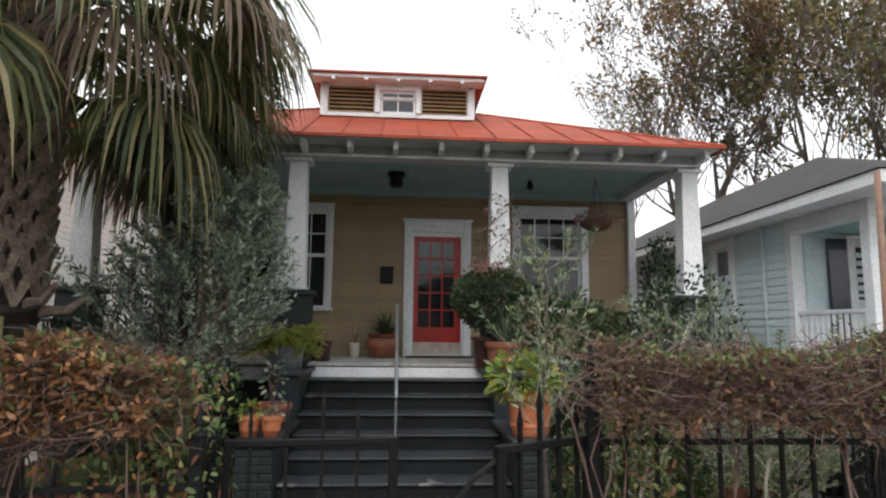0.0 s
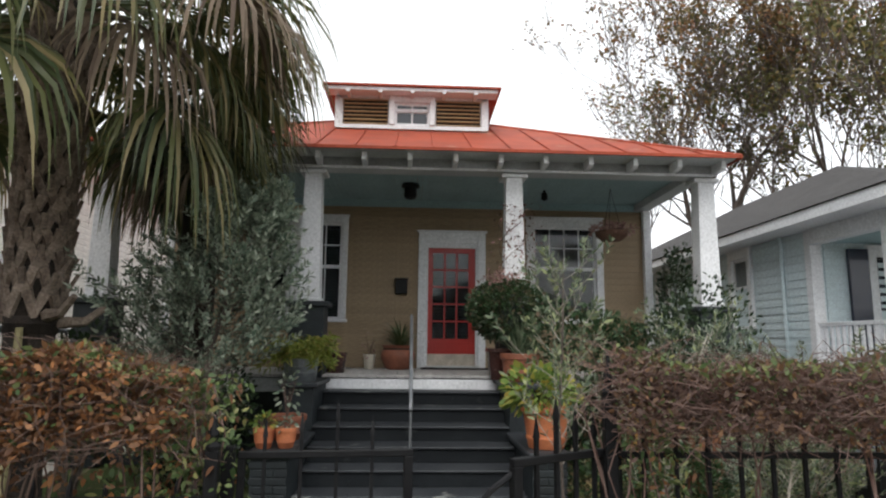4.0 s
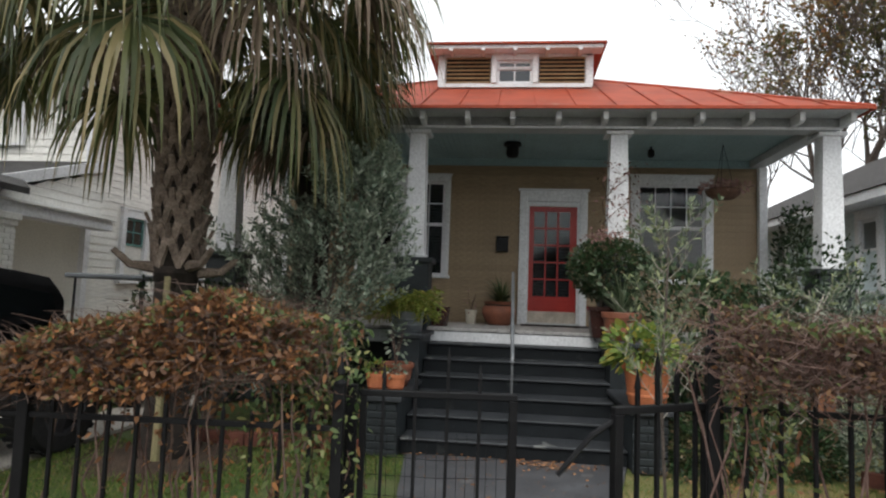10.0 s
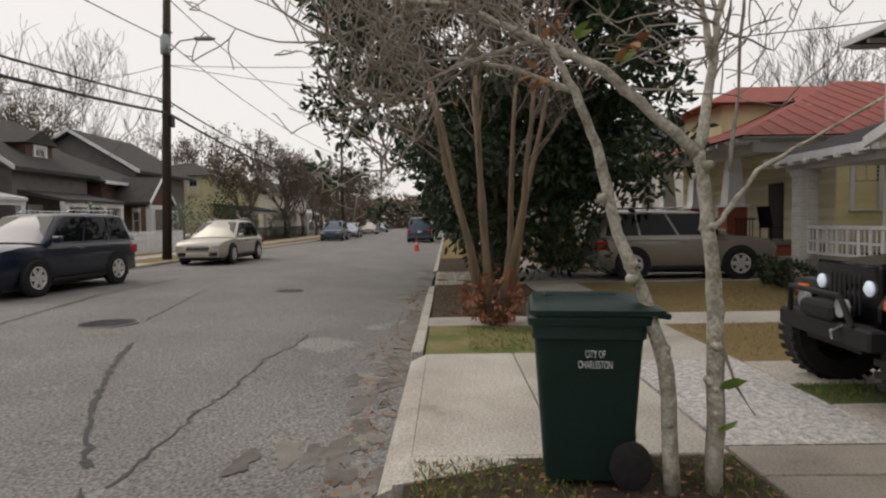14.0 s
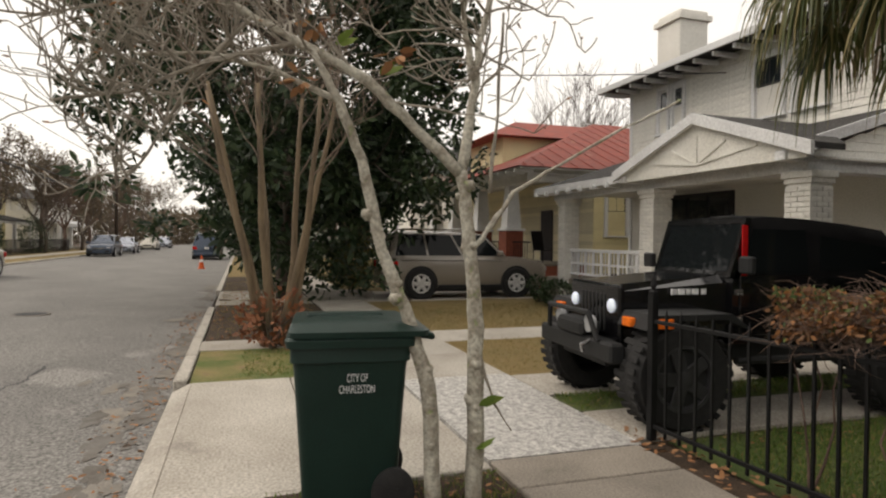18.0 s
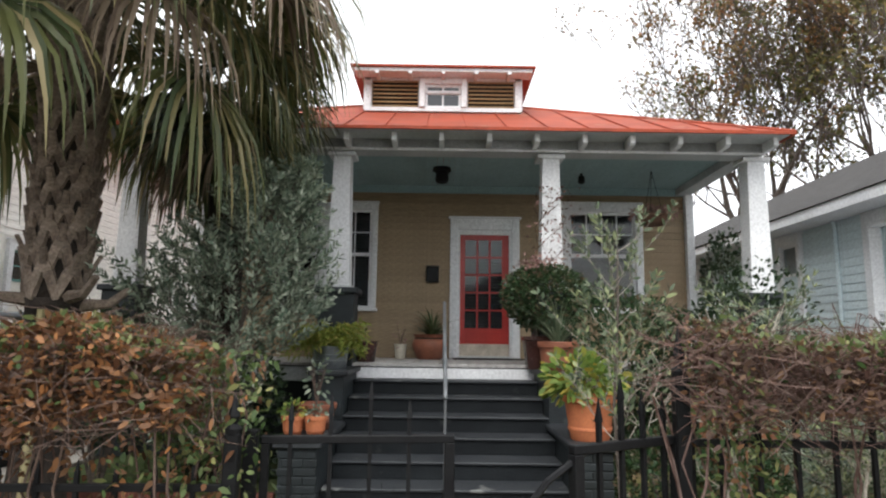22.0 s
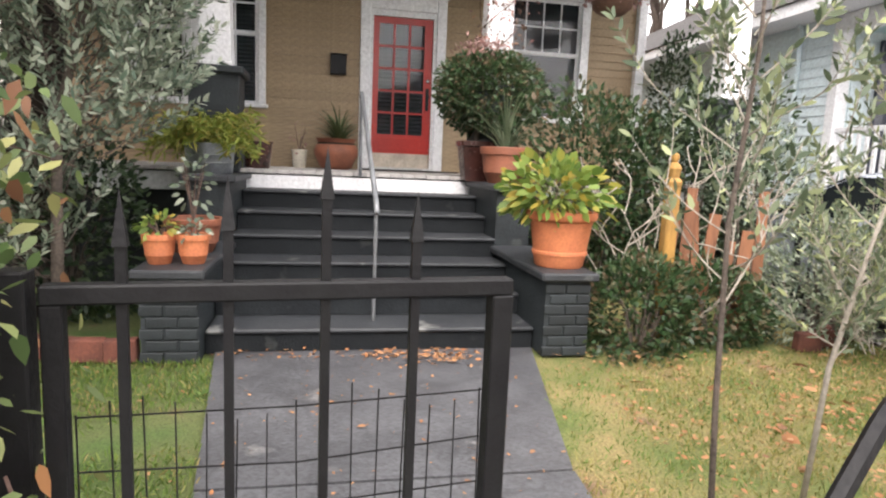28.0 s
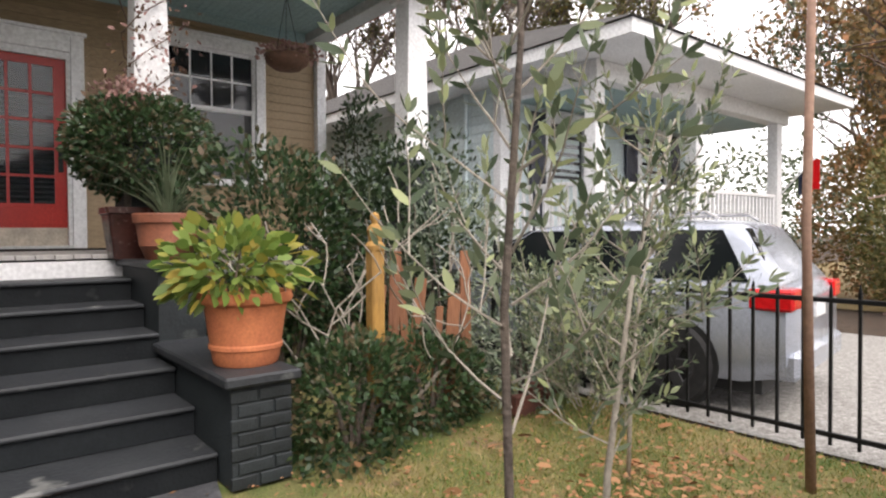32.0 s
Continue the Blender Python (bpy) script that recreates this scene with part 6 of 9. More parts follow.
# ---- grass blades, litter ----
def blades(name, label, x0, x1, y0, y1, n, mat, h, seed, holes=(), beyond=None):
    gn = np.random.default_rng(seed)
    p = np.stack([gn.uniform(x0, x1, n), gn.uniform(y0, y1, n), np.full(n, 0.0)], 1)
    keep = np.ones(n, bool)
    for a, b, c, e in holes:
        keep &= ~((p[:, 0] > a) & (p[:, 0] < b) & (p[:, 1] > c) & (p[:, 1] < e))
    if beyond:
        side, line = beyond
        keep &= side * (p[:, 0] - np.interp(p[:, 1], line[0], line[1])) > 0
    dens = np.array([noise.noise((q[0] * 0.9 + seed, q[1] * 0.9, 3.0)) for q in p])
    keep &= dens > -0.28 + 0.25 * gn.random(n) - 0.2
    p = p[keep]
    d = gn.normal(size=p.shape) * 0.55 + np.array([0, 0, 1.0])
    d[:, 2] = np.abs(d[:, 2]) + 0.15
    return tagged(quads(name, leaf_quads(p, d, h, 0.14, 0.15), mat), label, "grass", kind="stuff")


WALK_Y = (-8.45, -6.6, -4.78)
WALK_WEST, WALK_EAST = (-1, (WALK_Y, (-1.40, -1.52, -1.74))), (1, (WALK_Y, (-0.02, 0.10, 0.52)))
blades("grass", "uneven tufts of green lawn grass", -5.0, -1.4, -8.05, -4.95, 30000, SKIN["grass"], 0.05, 81, [(-4.5, -3.5, -6.0, -5.0)], WALK_WEST)
blades("grass", "yellowing lawn grass with bare patches", -0.02, 3.5, -8.05, -4.95, 17000, SKIN["yellowgrass"], 0.042, 87, (), WALK_EAST)
blades("grass", "green tufts in the yellowing lawn", -0.02, 3.5, -8.05, -4.95, 11000, SKIN["grass"], 0.042, 88, (), WALK_EAST)
blades("grass", "green grass tufts between the wheel strips", -6.53, -5.97, -8.42, -4.0, 3500, SKIN["grass"], 0.06, 82)
blades("grass", "tan winter grass on the neighbouring lawn", -15, -7.6, -8.4, -4.2, 14000, SKIN["drygrass"], 0.05, 83, [(-11.12, -9.98, -8.5, -3.9)])
blades("grass", "sparse grass on the leaf-littered verge", -4.8, 3.4, -11.9, -9.8, 20000, SKIN["grass"], 0.06, 84)
blades("grass", "thin grass on a verge patch", -9.9, -8.2, -11.4, -9.8, 1800, SKIN["grass"], 0.05, 85)
blades("grass", "dry grass of the further verge", -24, -11.0, -11.9, -9.8, 5000, SKIN["drygrass"], 0.05, 86)


def litter(label, n, x0, x1, y0, y1, z, size, seed, clump=None):
    gn = np.random.default_rng(seed)
    p = np.stack([gn.uniform(x0, x1, n), gn.uniform(y0, y1, n), np.full(n, z) + gn.random(n) * 0.012], 1)
    if clump:
        p[:, 0] = clump[0] + gn.normal(size=n) * clump[2]
        p[:, 1] = clump[1] + gn.normal(size=n) * clump[3]
    d = gn.normal(size=(n, 3)) * [1, 1, 0.12]
    return tagged(quads("fallen_leaves", leaf_quads(p, d, size, 0.5, 0, up=(0, 0, 1)), SKIN["dry"]), label, "leaves", kind="stuff")


litter("fallen brown leaves on lawn and walk", 300, -5.0, 3.5, -8.1, -4.9, 0.016, 0.04, 91)
litter("dry leaves gathered at the foot of the steps", 90, 0, 0, 0, 0, 0.02, 0.045, 92, (-0.9, -4.86, 0.6, 0.05))
litter("brown drift of leaves in the corner of the steps", 160, 0, 0, 0, 0, 0.02, 0.045, 102, (-0.25, -4.95, 0.22, 0.08))
litter("dry leaves along the fence foot", 200, -5.3, -1.5, -8.5, -8.15, 0.012, 0.07, 93)
litter("brown leaf litter on the verge", 3000, -4.8, 3.4, -11.9, -9.8, 0.0, 0.045, 94)
litter("leaves in the gutter and on the road", 260, -22, -3, -13.1, -12.15, ROAD_Z + 0.003, 0.06, 95)
litter("drift of brown leaves along the kerb", 700, -16, -3.4, -12.62, -12.18, ROAD_Z + 0.006, 0.055, 101)
litter("big tan leaves lying in the side yard", 22, 1.0, 3.4, -7.2, -5.0, 0.03, 0.12, 96)
litter("small dry leaves scattered over the lawn", 1100, 0.6, 3.4, -8.0, -5.0, 0.035, 0.035, 98)
litter("drift of brown leaves in the yellowing lawn", 260, 0, 0, 0, 0, 0.04, 0.05, 100, (2.3, -6.3, 0.35, 0.25))
litter("leaf crumbs on the front walk", 260, -1.7, 0.6, -8.0, -4.9, 0.014, 0.02, 99)
litter("brown leaves under the street trees", 500, -20, -11, -11.9, -9.8, 0.0, 0.08, 97)

# ---- lettering ----
def lettering(name, text, size, mat, parent, m, label="", depth=0.0015):
    """Built-in font, turned into a mesh; stands on the x axis of the pose m and faces its -y."""
    cu = bpy.data.curves.new(name, "FONT")
    cu.body, cu.size, cu.extrude, cu.align_x = text, size, depth, "CENTER"
    tmp = bpy.data.objects.new(name, cu)
    scene.collection.objects.link(tmp)
    me = bpy.data.meshes.new_from_object(tmp.evaluated_get(bpy.context.evaluated_depsgraph_get()))
    bpy.data.objects.remove(tmp)
    me.materials.clear()
    me.materials.append(mat)
    ob = new(name, me)
    ob.parent = parent
    ob.matrix_basis = m @ pose(0, 0, 0, 90, 0, 0)
    return tagged(ob, label)


# ---- wheelie bin ----
bin_ = thing("wheelie_bin", "dark green wheeled rubbish bin with white stencilled letters", "bin", (-4.64, -10.81, 0.0), 83)
bin_.matrix_basis = bin_.matrix_basis @ Matrix.Diagonal((0.89, 0.89, 1.04, 1))


part("body", Geo().loft([rect_ring(0.56, 0.52, 0.03, 0.05), rect_ring(0.60, 0.56, 0.14, 0.06), rect_ring(0.70, 0.68, 0.82, 0.06), rect_ring(0.71, 0.69, 0.86, 0.05), rect_ring(0.74, 0.73, 0.865, 0.05), rect_ring(0.74, 0.73, 0.96, 0.05)]), BINGREEN, bin_, smooth=35)
part("rim", Geo().loft([rect_ring(0.79, 0.79, 0.945, 0.05), rect_ring(0.80, 0.80, 0.985, 0.05), rect_ring(0.78, 0.78, 1.0, 0.05)]), BINGREEN, bin_, smooth=35)
part("lid", Geo().loft([rect_ring(0.85, 0.82, 1.0, 0.06, 0.05), rect_ring(0.86, 0.83, 1.03, 0.06, 0.05), rect_ring(0.72, 0.72, 1.065, 0.08, 0.0), rect_ring(0.4, 0.42, 1.08, 0.1, 0.0)]).box(-0.28, 0.22, -0.05, 0.05, 1.07, 1.092, 0.01), BINGREEN, bin_, smooth=35)
part("handle", Geo().tube([(0.44, -0.27, 0.99), (0.52, -0.26, 0.98), (0.52, 0.26, 0.98), (0.44, 0.27, 0.99)], 0.018, 8), BINGREEN, bin_, smooth=True)
for s in (-1, 1):
    w = part("wheel", Geo().lathe([(0.05, -0.035), (0.10, -0.038), (0.138, -0.02), (0.138, 0.02), (0.10, 0.038), (0.05, 0.035)], 24).data("wheel", RUBBER, 40), RUBBER, bin_)
    w.matrix_basis = pose(0.27, s * 0.30, 0.138, 90, 0, 0)
part("axle", Geo().tube([(0.27, -0.3, 0.138), (0.27, 0.3, 0.138)], 0.014, 8), IRON, bin_)
for k, (txt, z) in enumerate((("CITY OF", 0.765), ("CHARLESTON", 0.705))):
    lettering("lettering", txt, 0.060, LETTER, bin_, pose(0.035, -0.322 - 0.072 * (z - 0.14) / 0.68 * 0.83 - 0.004, z, -4.5, 0, 0) @ Matrix.Diagonal((0.58, 1, 1, 1)), "white stencilled words")

# ---- young bare street tree with lichen ----
yt = thing("street_tree", "young bare tree with lichen-pale knotty trunks", "tree", (-4.32, -10.25, 0))
Y0 = -10.25


def limb(g, pts, r0, r1, jitter=0.0, n=9, rn=random.Random(1)):
    pts = [Vector((x, y - Y0, z)) for x, y, z in pts]
    fine = []
    for a, b in zip(pts, pts[1:]):
        for i in range(4):
            fine.append(a.lerp(b, i / 4) + Vector((rn.uniform(-jitter, jitter), rn.uniform(-jitter, jitter), 0)))
    fine.append(pts[-1])
    k = len(fine) - 1
    g.tube(fine, [r0 + (r1 - r0) * i / k + rn.uniform(-0.002, 0.005) for i in range(k + 1)], n)
    return fine


g = Geo()
T1 = [(0, -10.37, -0.03), (0.02, -10.41, 0.74), (0, -10.55, 1.18), (-0.02, -10.68, 1.51), (0, -10.80, 2.01), (0.05, -10.94, 2.31), (0.1, -11.08, 2.54)]
T2 = [(0, -10.13, -0.03), (0, -10.12, 0.47), (0.01, -10.13, 1.07), (0, -10.16, 1.47), (0, -10.19, 1.76), (0, -10.22, 1.97)]
limb(g, T1, 0.047, 0.018, 0.006)
part("trunk", g, LICHEN, yt, smooth=True)
g = Geo()
limb(g, T2, 0.052, 0.034, 0.006)
part("trunk", g, LICHEN, yt, smooth=True)
g = Geo()
rn = random.Random(77)
for T in (T1, T2):
    for k in range(12):
        z = rn.uniform(0.4, 0.95) if k < 8 else rn.uniform(1.2, 1.9)
        i = max(j for j in range(len(T)) if T[j][2] <= z)
        a, b = T[i], T[min(i + 1, len(T) - 1)]
        f = (z - a[2]) / max(b[2] - a[2], 1e-3)
        ang = rn.uniform(0, 6.28)
        c = Vector((a[0] + (b[0] - a[0]) * f + 0.035 * math.cos(ang), a[1] + (b[1] - a[1]) * f - Y0 + 0.035 * math.sin(ang), z))
        s = rn.uniform(0.5, 0.95)
        g.lathe([(0.01, -0.05 * s), (0.036 * s, -0.025 * s), (0.043 * s, 0.0), (0.03 * s, 0.025 * s), (0.024 * s, 0.02 * s), (0.008, 0.012 * s)], 8, c)
part("knot", g, LICHEN, yt, "knotty burls", smooth=True)
boughs = [([(0, -10.22, 1.95), (0.0, -10.15, 2.41), (0, -10.12, 2.7), (0, -10.02, 3.15)], 0.03, 0.014),
          ([(0, -10.16, 2.5), (0.03, -10.23, 2.83), (0.05, -10.27, 3.2)], 0.02, 0.010),
          ([(0, -10.22, 1.95), (0.02, -10.51, 2.2), (0.05, -10.79, 2.43), (0.0, -11.14, 2.61), (-0.1, -11.37, 2.75), (-0.2, -11.6, 2.89), (-0.3, -11.95, 2.95)], 0.034, 0.011),
          ([(0, -10.17, 1.5), (0.05, -10.05, 1.66), (0.1, -9.94, 1.85), (0.2, -9.72, 2.0), (0.3, -9.35, 2.22), (0.35, -9.0, 2.4)], 0.016, 0.006),
          ([(0.05, -10.94, 2.31), (-0.2, -11.25, 2.5), (-0.4, -11.6, 2.62), (-0.5, -12.0, 2.6)], 0.016, 0.007),
          ([(0.0, -10.05, 1.85), (0.0, -10.0, 2.3), (0.02, -9.98, 2.9)], 0.012, 0.006),
          ([(0.0, -11.14, 2.61), (-0.2, -11.6, 2.52), (-0.35, -12.0, 2.36), (-0.45, -12.4, 2.3)], 0.013, 0.006),
          ([(-0.1, -11.37, 2.75), (-0.3, -11.7, 2.42), (-0.5, -11.93, 2.05), (-0.55, -12.1, 1.85)], 0.012, 0.006),
          ([(-0.2, -11.6, 2.89), (-0.45, -12.1, 2.86), (-0.65, -12.6, 2.78)], 0.013, 0.006),
          ([(0, -10.12, 0.95), (0.05, -10.02, 0.62), (0.02, -9.9, 0.45)], 0.008, 0.004)]
tips = []
for pts, r0, r1 in boughs:
    g = Geo()
    fine = limb(g, pts, r0, r1, 0.008)
    part("bough", g, LICHEN if r0 > 0.015 else PALETWIG, yt, smooth=True)
g = Geo()
for pts, r0, r1 in boughs[:3] + boughs[4:5] + boughs[6:9]:
    n = len(pts)
    for k in range(22 if r0 > 0.03 else 13):
        f = rn.uniform(0.25, 1.0) * (n - 1)
        i = min(int(f), n - 2)
        p = Vector(pts[i]).lerp(Vector(pts[i + 1]), f - i) - Vector((0, Y0, 0))
        a = rn.uniform(0, 6.28)
        grow(g, p, (0.8 * math.cos(a), -0.6 + 0.9 * math.sin(a), rn.uniform(-0.25, 0.8)), rn.uniform(0.32, 0.55), 0.0085, 2, rn, 3, 0.36, 0.75, 0.16, 5, tips, 0.62, 0.0042)
part("twig_mass", g, PALETWIG, yt)
quads("bud_mass", tips_leaves(tips[::3], 1, 0.035, 0.3, 0.0), SKIN["hedge"], yt)
for x, y, z in ((0.08, -10.15, 0.38), (0.05, -10.12, 0.62), (-0.05, -10.7, 2.5), (0.0, -10.95, 2.62)):
    quads("yellow_leaf", leaf_quads(np.array([[x, y - Y0, z]] * 2), np.array([[0.2, 0.9, 0.3], [0.3, 0.5, 0.4]]), 0.13, 0.4), SKIN["bright"], yt, "yellowing leaf")
for x, y, z in ((0.05, -11.05, 2.72), (0.05, -10.62, 2.6), (0.02, -11.12, 2.42)):
    p, u = blob_points(10, (x, y - Y0, z), (0.05, 0.05, 0.07), 0.2, 0, 5)
    quads("dead_leaf", leaf_quads(p, u, 0.09, 0.5), SKIN["dry"], yt, "curled red-brown leaf")

# ---- crape myrtle ----
CRAPETWIG = material("brown_grey_twig", (0.20, 0.155, 0.12), (0.13, 0.10, 0.08), rough=0.9, scale=8, fine=40, bump=0.2)
cm = thing("crape_myrtle", "bare multi-stemmed crape myrtle on the verge", "tree", (-10.3, -10.95, 0))
rn = random.Random(31)
g2, tips = Geo(), []
for k in range(7):
    a = 2 * math.pi * k / 7 + rn.uniform(-0.3, 0.3)
    lean = rn.uniform(0.35, 1.0)
    r = rn.uniform(0.05, 0.085)
    p = [Vector((0.12 * math.cos(a), 0.14 * math.sin(a), -0.03))]
    for i in range(6):
        p.append(p[-1] + Vector((lean * 0.16 * math.cos(a) + rn.uniform(-0.05, 0.05), lean * 0.2 * math.sin(a) + rn.uniform(-0.05, 0.05), 0.62)))
    g = Geo()
    g.tube(p, [r * (1 - 0.09 * i) for i in range(7)], 9)
    part("trunk", g, CRAPEBARK, cm, smooth=True)
    for q in (p[-1], p[-1], p[-2], p[-3]):
        grow(g2, q, (0.5 * math.cos(a) + rn.uniform(-0.6, 0.6), 0.5 * math.sin(a) + rn.uniform(-0.6, 0.6), 1.0), 1.0, r * 0.26, 3, rn, 3, 0.24, 0.7, 0.2, 5, tips, 0.66, 0.0045)
part("limb_mass", g2, CRAPETWIG, cm)
bush("red_leaf_shrub", "small shrub with rust-red leaves at the tree foot", (-10.1, -11.0, 0), (0.42, 0.5, 0.35), 460, SKIN["redfall"], 0.1, 51, zc=0.38)

# ---- big dark magnolia and its neighbours ----
mag = thing("magnolia_tree", "large dark glossy magnolia overhanging the pavement", "tree", (-17.5, -10.3, 0))
rn = random.Random(41)
g = Geo()
g.tube([(0, 0, -0.05), (0.05, 0, 1.5), (0, 0.1, 3.5), (0.1, 0, 6.5), (0, 0, 9)], [0.28, 0.24, 0.2, 0.14, 0.06], 10)
part("trunk", g, BARK, mag, smooth=True)
g = Geo()
for k in range(16):
    a, z = k * 2.4, 2.0 + 0.45 * k
    grow(g, (0, 0, z), (math.cos(a), math.sin(a), 0.25), 2.6, 0.07, 1, rn, 3, 0.2, 0.6, 0.05, 5, None, 0.6, 0.01)
part("limb_mass", g, BARK, mag)
gn = np.random.default_rng(42)
cl, cd = [], []
for k in range(105):
    u = gn.normal(size=3)
    u /= np.linalg.norm(u)
    c = np.array([0, 0, 6.4]) + u * np.array([4.6, 4.1, 5.4]) * (0.5 + 0.55 * gn.random() ** 0.6)
    if c[2] < 1.3 or (c[2] < 2.6 and abs(c[1]) > 2.6) or c[2] < 3.5 and c[1] < -1.5:
        continue
    size = gn.uniform(0.7, 1.5)
    for j in range(7):
        q, w = blob_points(85, c + gn.normal(size=3) * size * 0.55, (0.42 * size, 0.42 * size, 0.34 * size), 0.3, 3, 10 * k + j)
        cl.append(q)
        cd.append(w)
cl, cd = np.concatenate(cl), np.concatenate(cd)
quads("crown", leaf_quads(cl, cd + gn.normal(size=cd.shape) * 0.6 + [0, 0, 0.2], 0.24, 0.42, 0.15), SKIN["dark"], mag, "dense glossy crown")
bush("evergreen_shrub", "dark shrubs before the yellow house", (-20.5, -7.6, 0), (1.6, 1.0, 1.0), 1500, SKIN["dark"], 0.13, 52)
bush("evergreen_shrub", "low dark shrubs along the white porch", (-14.2, -4.2, 0), (0.75, 0.4, 0.3), 1000, SKIN["dark"], 0.09, 53, zc=0.32)
bush("evergreen_shrub", "low dark shrubs by the porch corner", (-15.3, -4.1, 0), (0.32, 0.3, 0.3), 420, SKIN["dark"], 0.09, 54, zc=0.3)
bush("round_shrub", "round shrub of olive and brown leaves by the lawn", (-19.0, -8.35, 0), (0.75, 0.7, 0.85), 2600, SKIN["oakgreen"], 0.1, 55, zc=0.85)


# ---- vehicles ----
def wheel_part(parent, x, y, r, w, rim_mat, spokes=5, side=1):
    tyre = part("wheel", Geo().lathe([(r * 0.6, -w / 2), (r * 0.92, -w / 2), (r, -w * 0.34), (r, w * 0.34), (r * 0.92, w / 2), (r * 0.62, w / 2), (r * 0.6, -w / 2)], 28, cap=False).data("wheel", RUBBER, 40), RUBBER, parent)
    tyre.matrix_basis = pose(x, y, r, 90 * side, 0, 0)
    g = Geo().lathe([(r * 0.62, w * 0.42), (r * 0.62, w * 0.5), (r * 0.56, w * 0.5), (r * 0.52, w * 0.36)], 28, cap=False)
    for k in range(spokes):
        a = 2 * math.pi * k / spokes
        m = pose(0, 0, w * 0.44, 0, 0, math.degrees(a))
        g.obox(m @ pose(r * 0.3, 0, 0), r * 0.56, r * 0.25, 0.02, 0.004)
    g.lathe([(r * 0.15, w * 0.4), (r * 0.15, w * 0.5), (r * 0.05, w * 0.52)], 12)
    rim = part("rim", g, rim_mat, tyre, smooth=35)
    part("brake_disc", Geo().lathe([(r * 0.58, w * 0.3), (r * 0.58, w * 0.37), (0.01, w * 0.37)], 20, cap=False), PLASTIC, tyre)
    return tyre


def car(name, label, at, rz, L, W, H, paint, r=0.36, base=2.7, hood=0.62, tail=0.2, belt=0.58, glass_to=0.93, rim=None, suv=True, front_x=None, lower=None, lit=False, plate=True, lamp=(0.70, 0.9), rails=True, rake=0.95, back=0.28):
    """A car whose nose points along +x: lofted body, narrowing cabin, glass, lamps, wheels."""
    c = thing(name, label, "car", at, rz, group="parked cars")
    rim = rim or ALLOY
    zb, zs = r * 0.72, H * belt
    hl = L / 2
    def ring(x, w, z0, z1, crown=0.03):
        y = w / 2
        return [(x, -y * 0.90, z0), (x, -y * 0.985, z0 + 0.10), (x, -y, z0 + (z1 - z0) * 0.45), (x, -y * 0.985, z1 - 0.09), (x, -y * 0.94, z1 - 0.02), (x, -y * 0.6, z1 + crown * 0.6), (x, 0, z1 + crown),
                (x, y * 0.6, z1 + crown * 0.6), (x, y * 0.94, z1 - 0.02), (x, y * 0.985, z1 - 0.09), (x, y, z0 + (z1 - z0) * 0.45), (x, y * 0.985, z0 + 0.10), (x, y * 0.90, z0)]
    hz = zs * (0.97 if suv else 0.93)
    st = [(-hl, W * 0.86, zb + 0.14, zs * 0.90), (-hl + 0.05, W * 0.93, zb + 0.06, zs * 0.97), (-hl + 0.35, W * 0.99, zb, zs), (-hl * 0.4, W, zb, zs), (hl * 0.2, W, zb, zs),
          (hl * 0.38, W * 0.995, zb, zs * 0.995), (hl * 0.7, W * 0.97, zb, hz), (hl - 0.22, W * 0.93, zb, hz * 0.93), (hl - 0.05, W * 0.86, zb + 0.05, hz * 0.84), (hl, W * 0.78, zb + 0.12, hz * 0.72)]
    body = part("body", Geo().loft([ring(*s) for s in st]), paint, c, smooth=40)
    # cabin
    xr0, xr1, xf1, xf0 = -hl + tail, -hl + tail + (back if suv else 0.75), hl - hood * L - (rake if suv else 1.0), hl - hood * L
    prof = [(xr0, zs - 0.02), (xr1, H - 0.06), (xf1, H - 0.06), (xf0, zs - 0.02)]
    def yw(z):
        return W * (0.47 - 0.10 * (z - zs) / (H - zs))
    def hoop(x, z):
        w0, w1 = yw(zs - 0.02), yw(z)
        e = min(0.10, 0.5 * (z - zs + 0.03))
        side = [(w0, zs - 0.02), (w1 + 0.004, z - e), (w1 * 0.975, z - 0.5 * e), (w1 * 0.9, z - 0.14 * e), (w1 * 0.6, z + 0.018), (0, z + 0.03)]
        return [(x, -y, h) for y, h in side] + [(x, y, h) for y, h in side[-2::-1]]
    roof_line = [(xr0 - 0.02, zs + 0.02), (xr0 + 0.5 * (xr1 - xr0), (zs + H) / 2 - 0.02), (xr1 - 0.03, H - 0.1), (xr1 + 0.06, H - 0.06), (xr1 + 0.35, H - 0.035), ((xr1 + xf1) / 2, H - 0.025), (xf1 - 0.3, H - 0.04), (xf1, H - 0.075),
                 (xf1 + 0.5 * (xf0 - xf1), (zs + H) / 2 - 0.045), (xf0, zs + 0.02)]
    part("cabin", Geo().loft([hoop(x, z) for x, z in roof_line]), paint, c, smooth=40)
    # glass: side windows, screen, rear
    zt, zl = H - 0.10, zs + 0.03
    def sx(x0, z0, x1, z1, z):
        return x0 + (x1 - x0) * (z - z0) / (z1 - z0)
    ra = lambda z: sx(xr0, zs - 0.02, xr1, H - 0.06, z) + 0.12
    fa = lambda z: sx(xf0, zs - 0.02, xf1, H - 0.06, z) - 0.10
    cuts = [0.0, 0.30, 0.62, 1.0] if suv else [0.0, 0.45, 1.0]
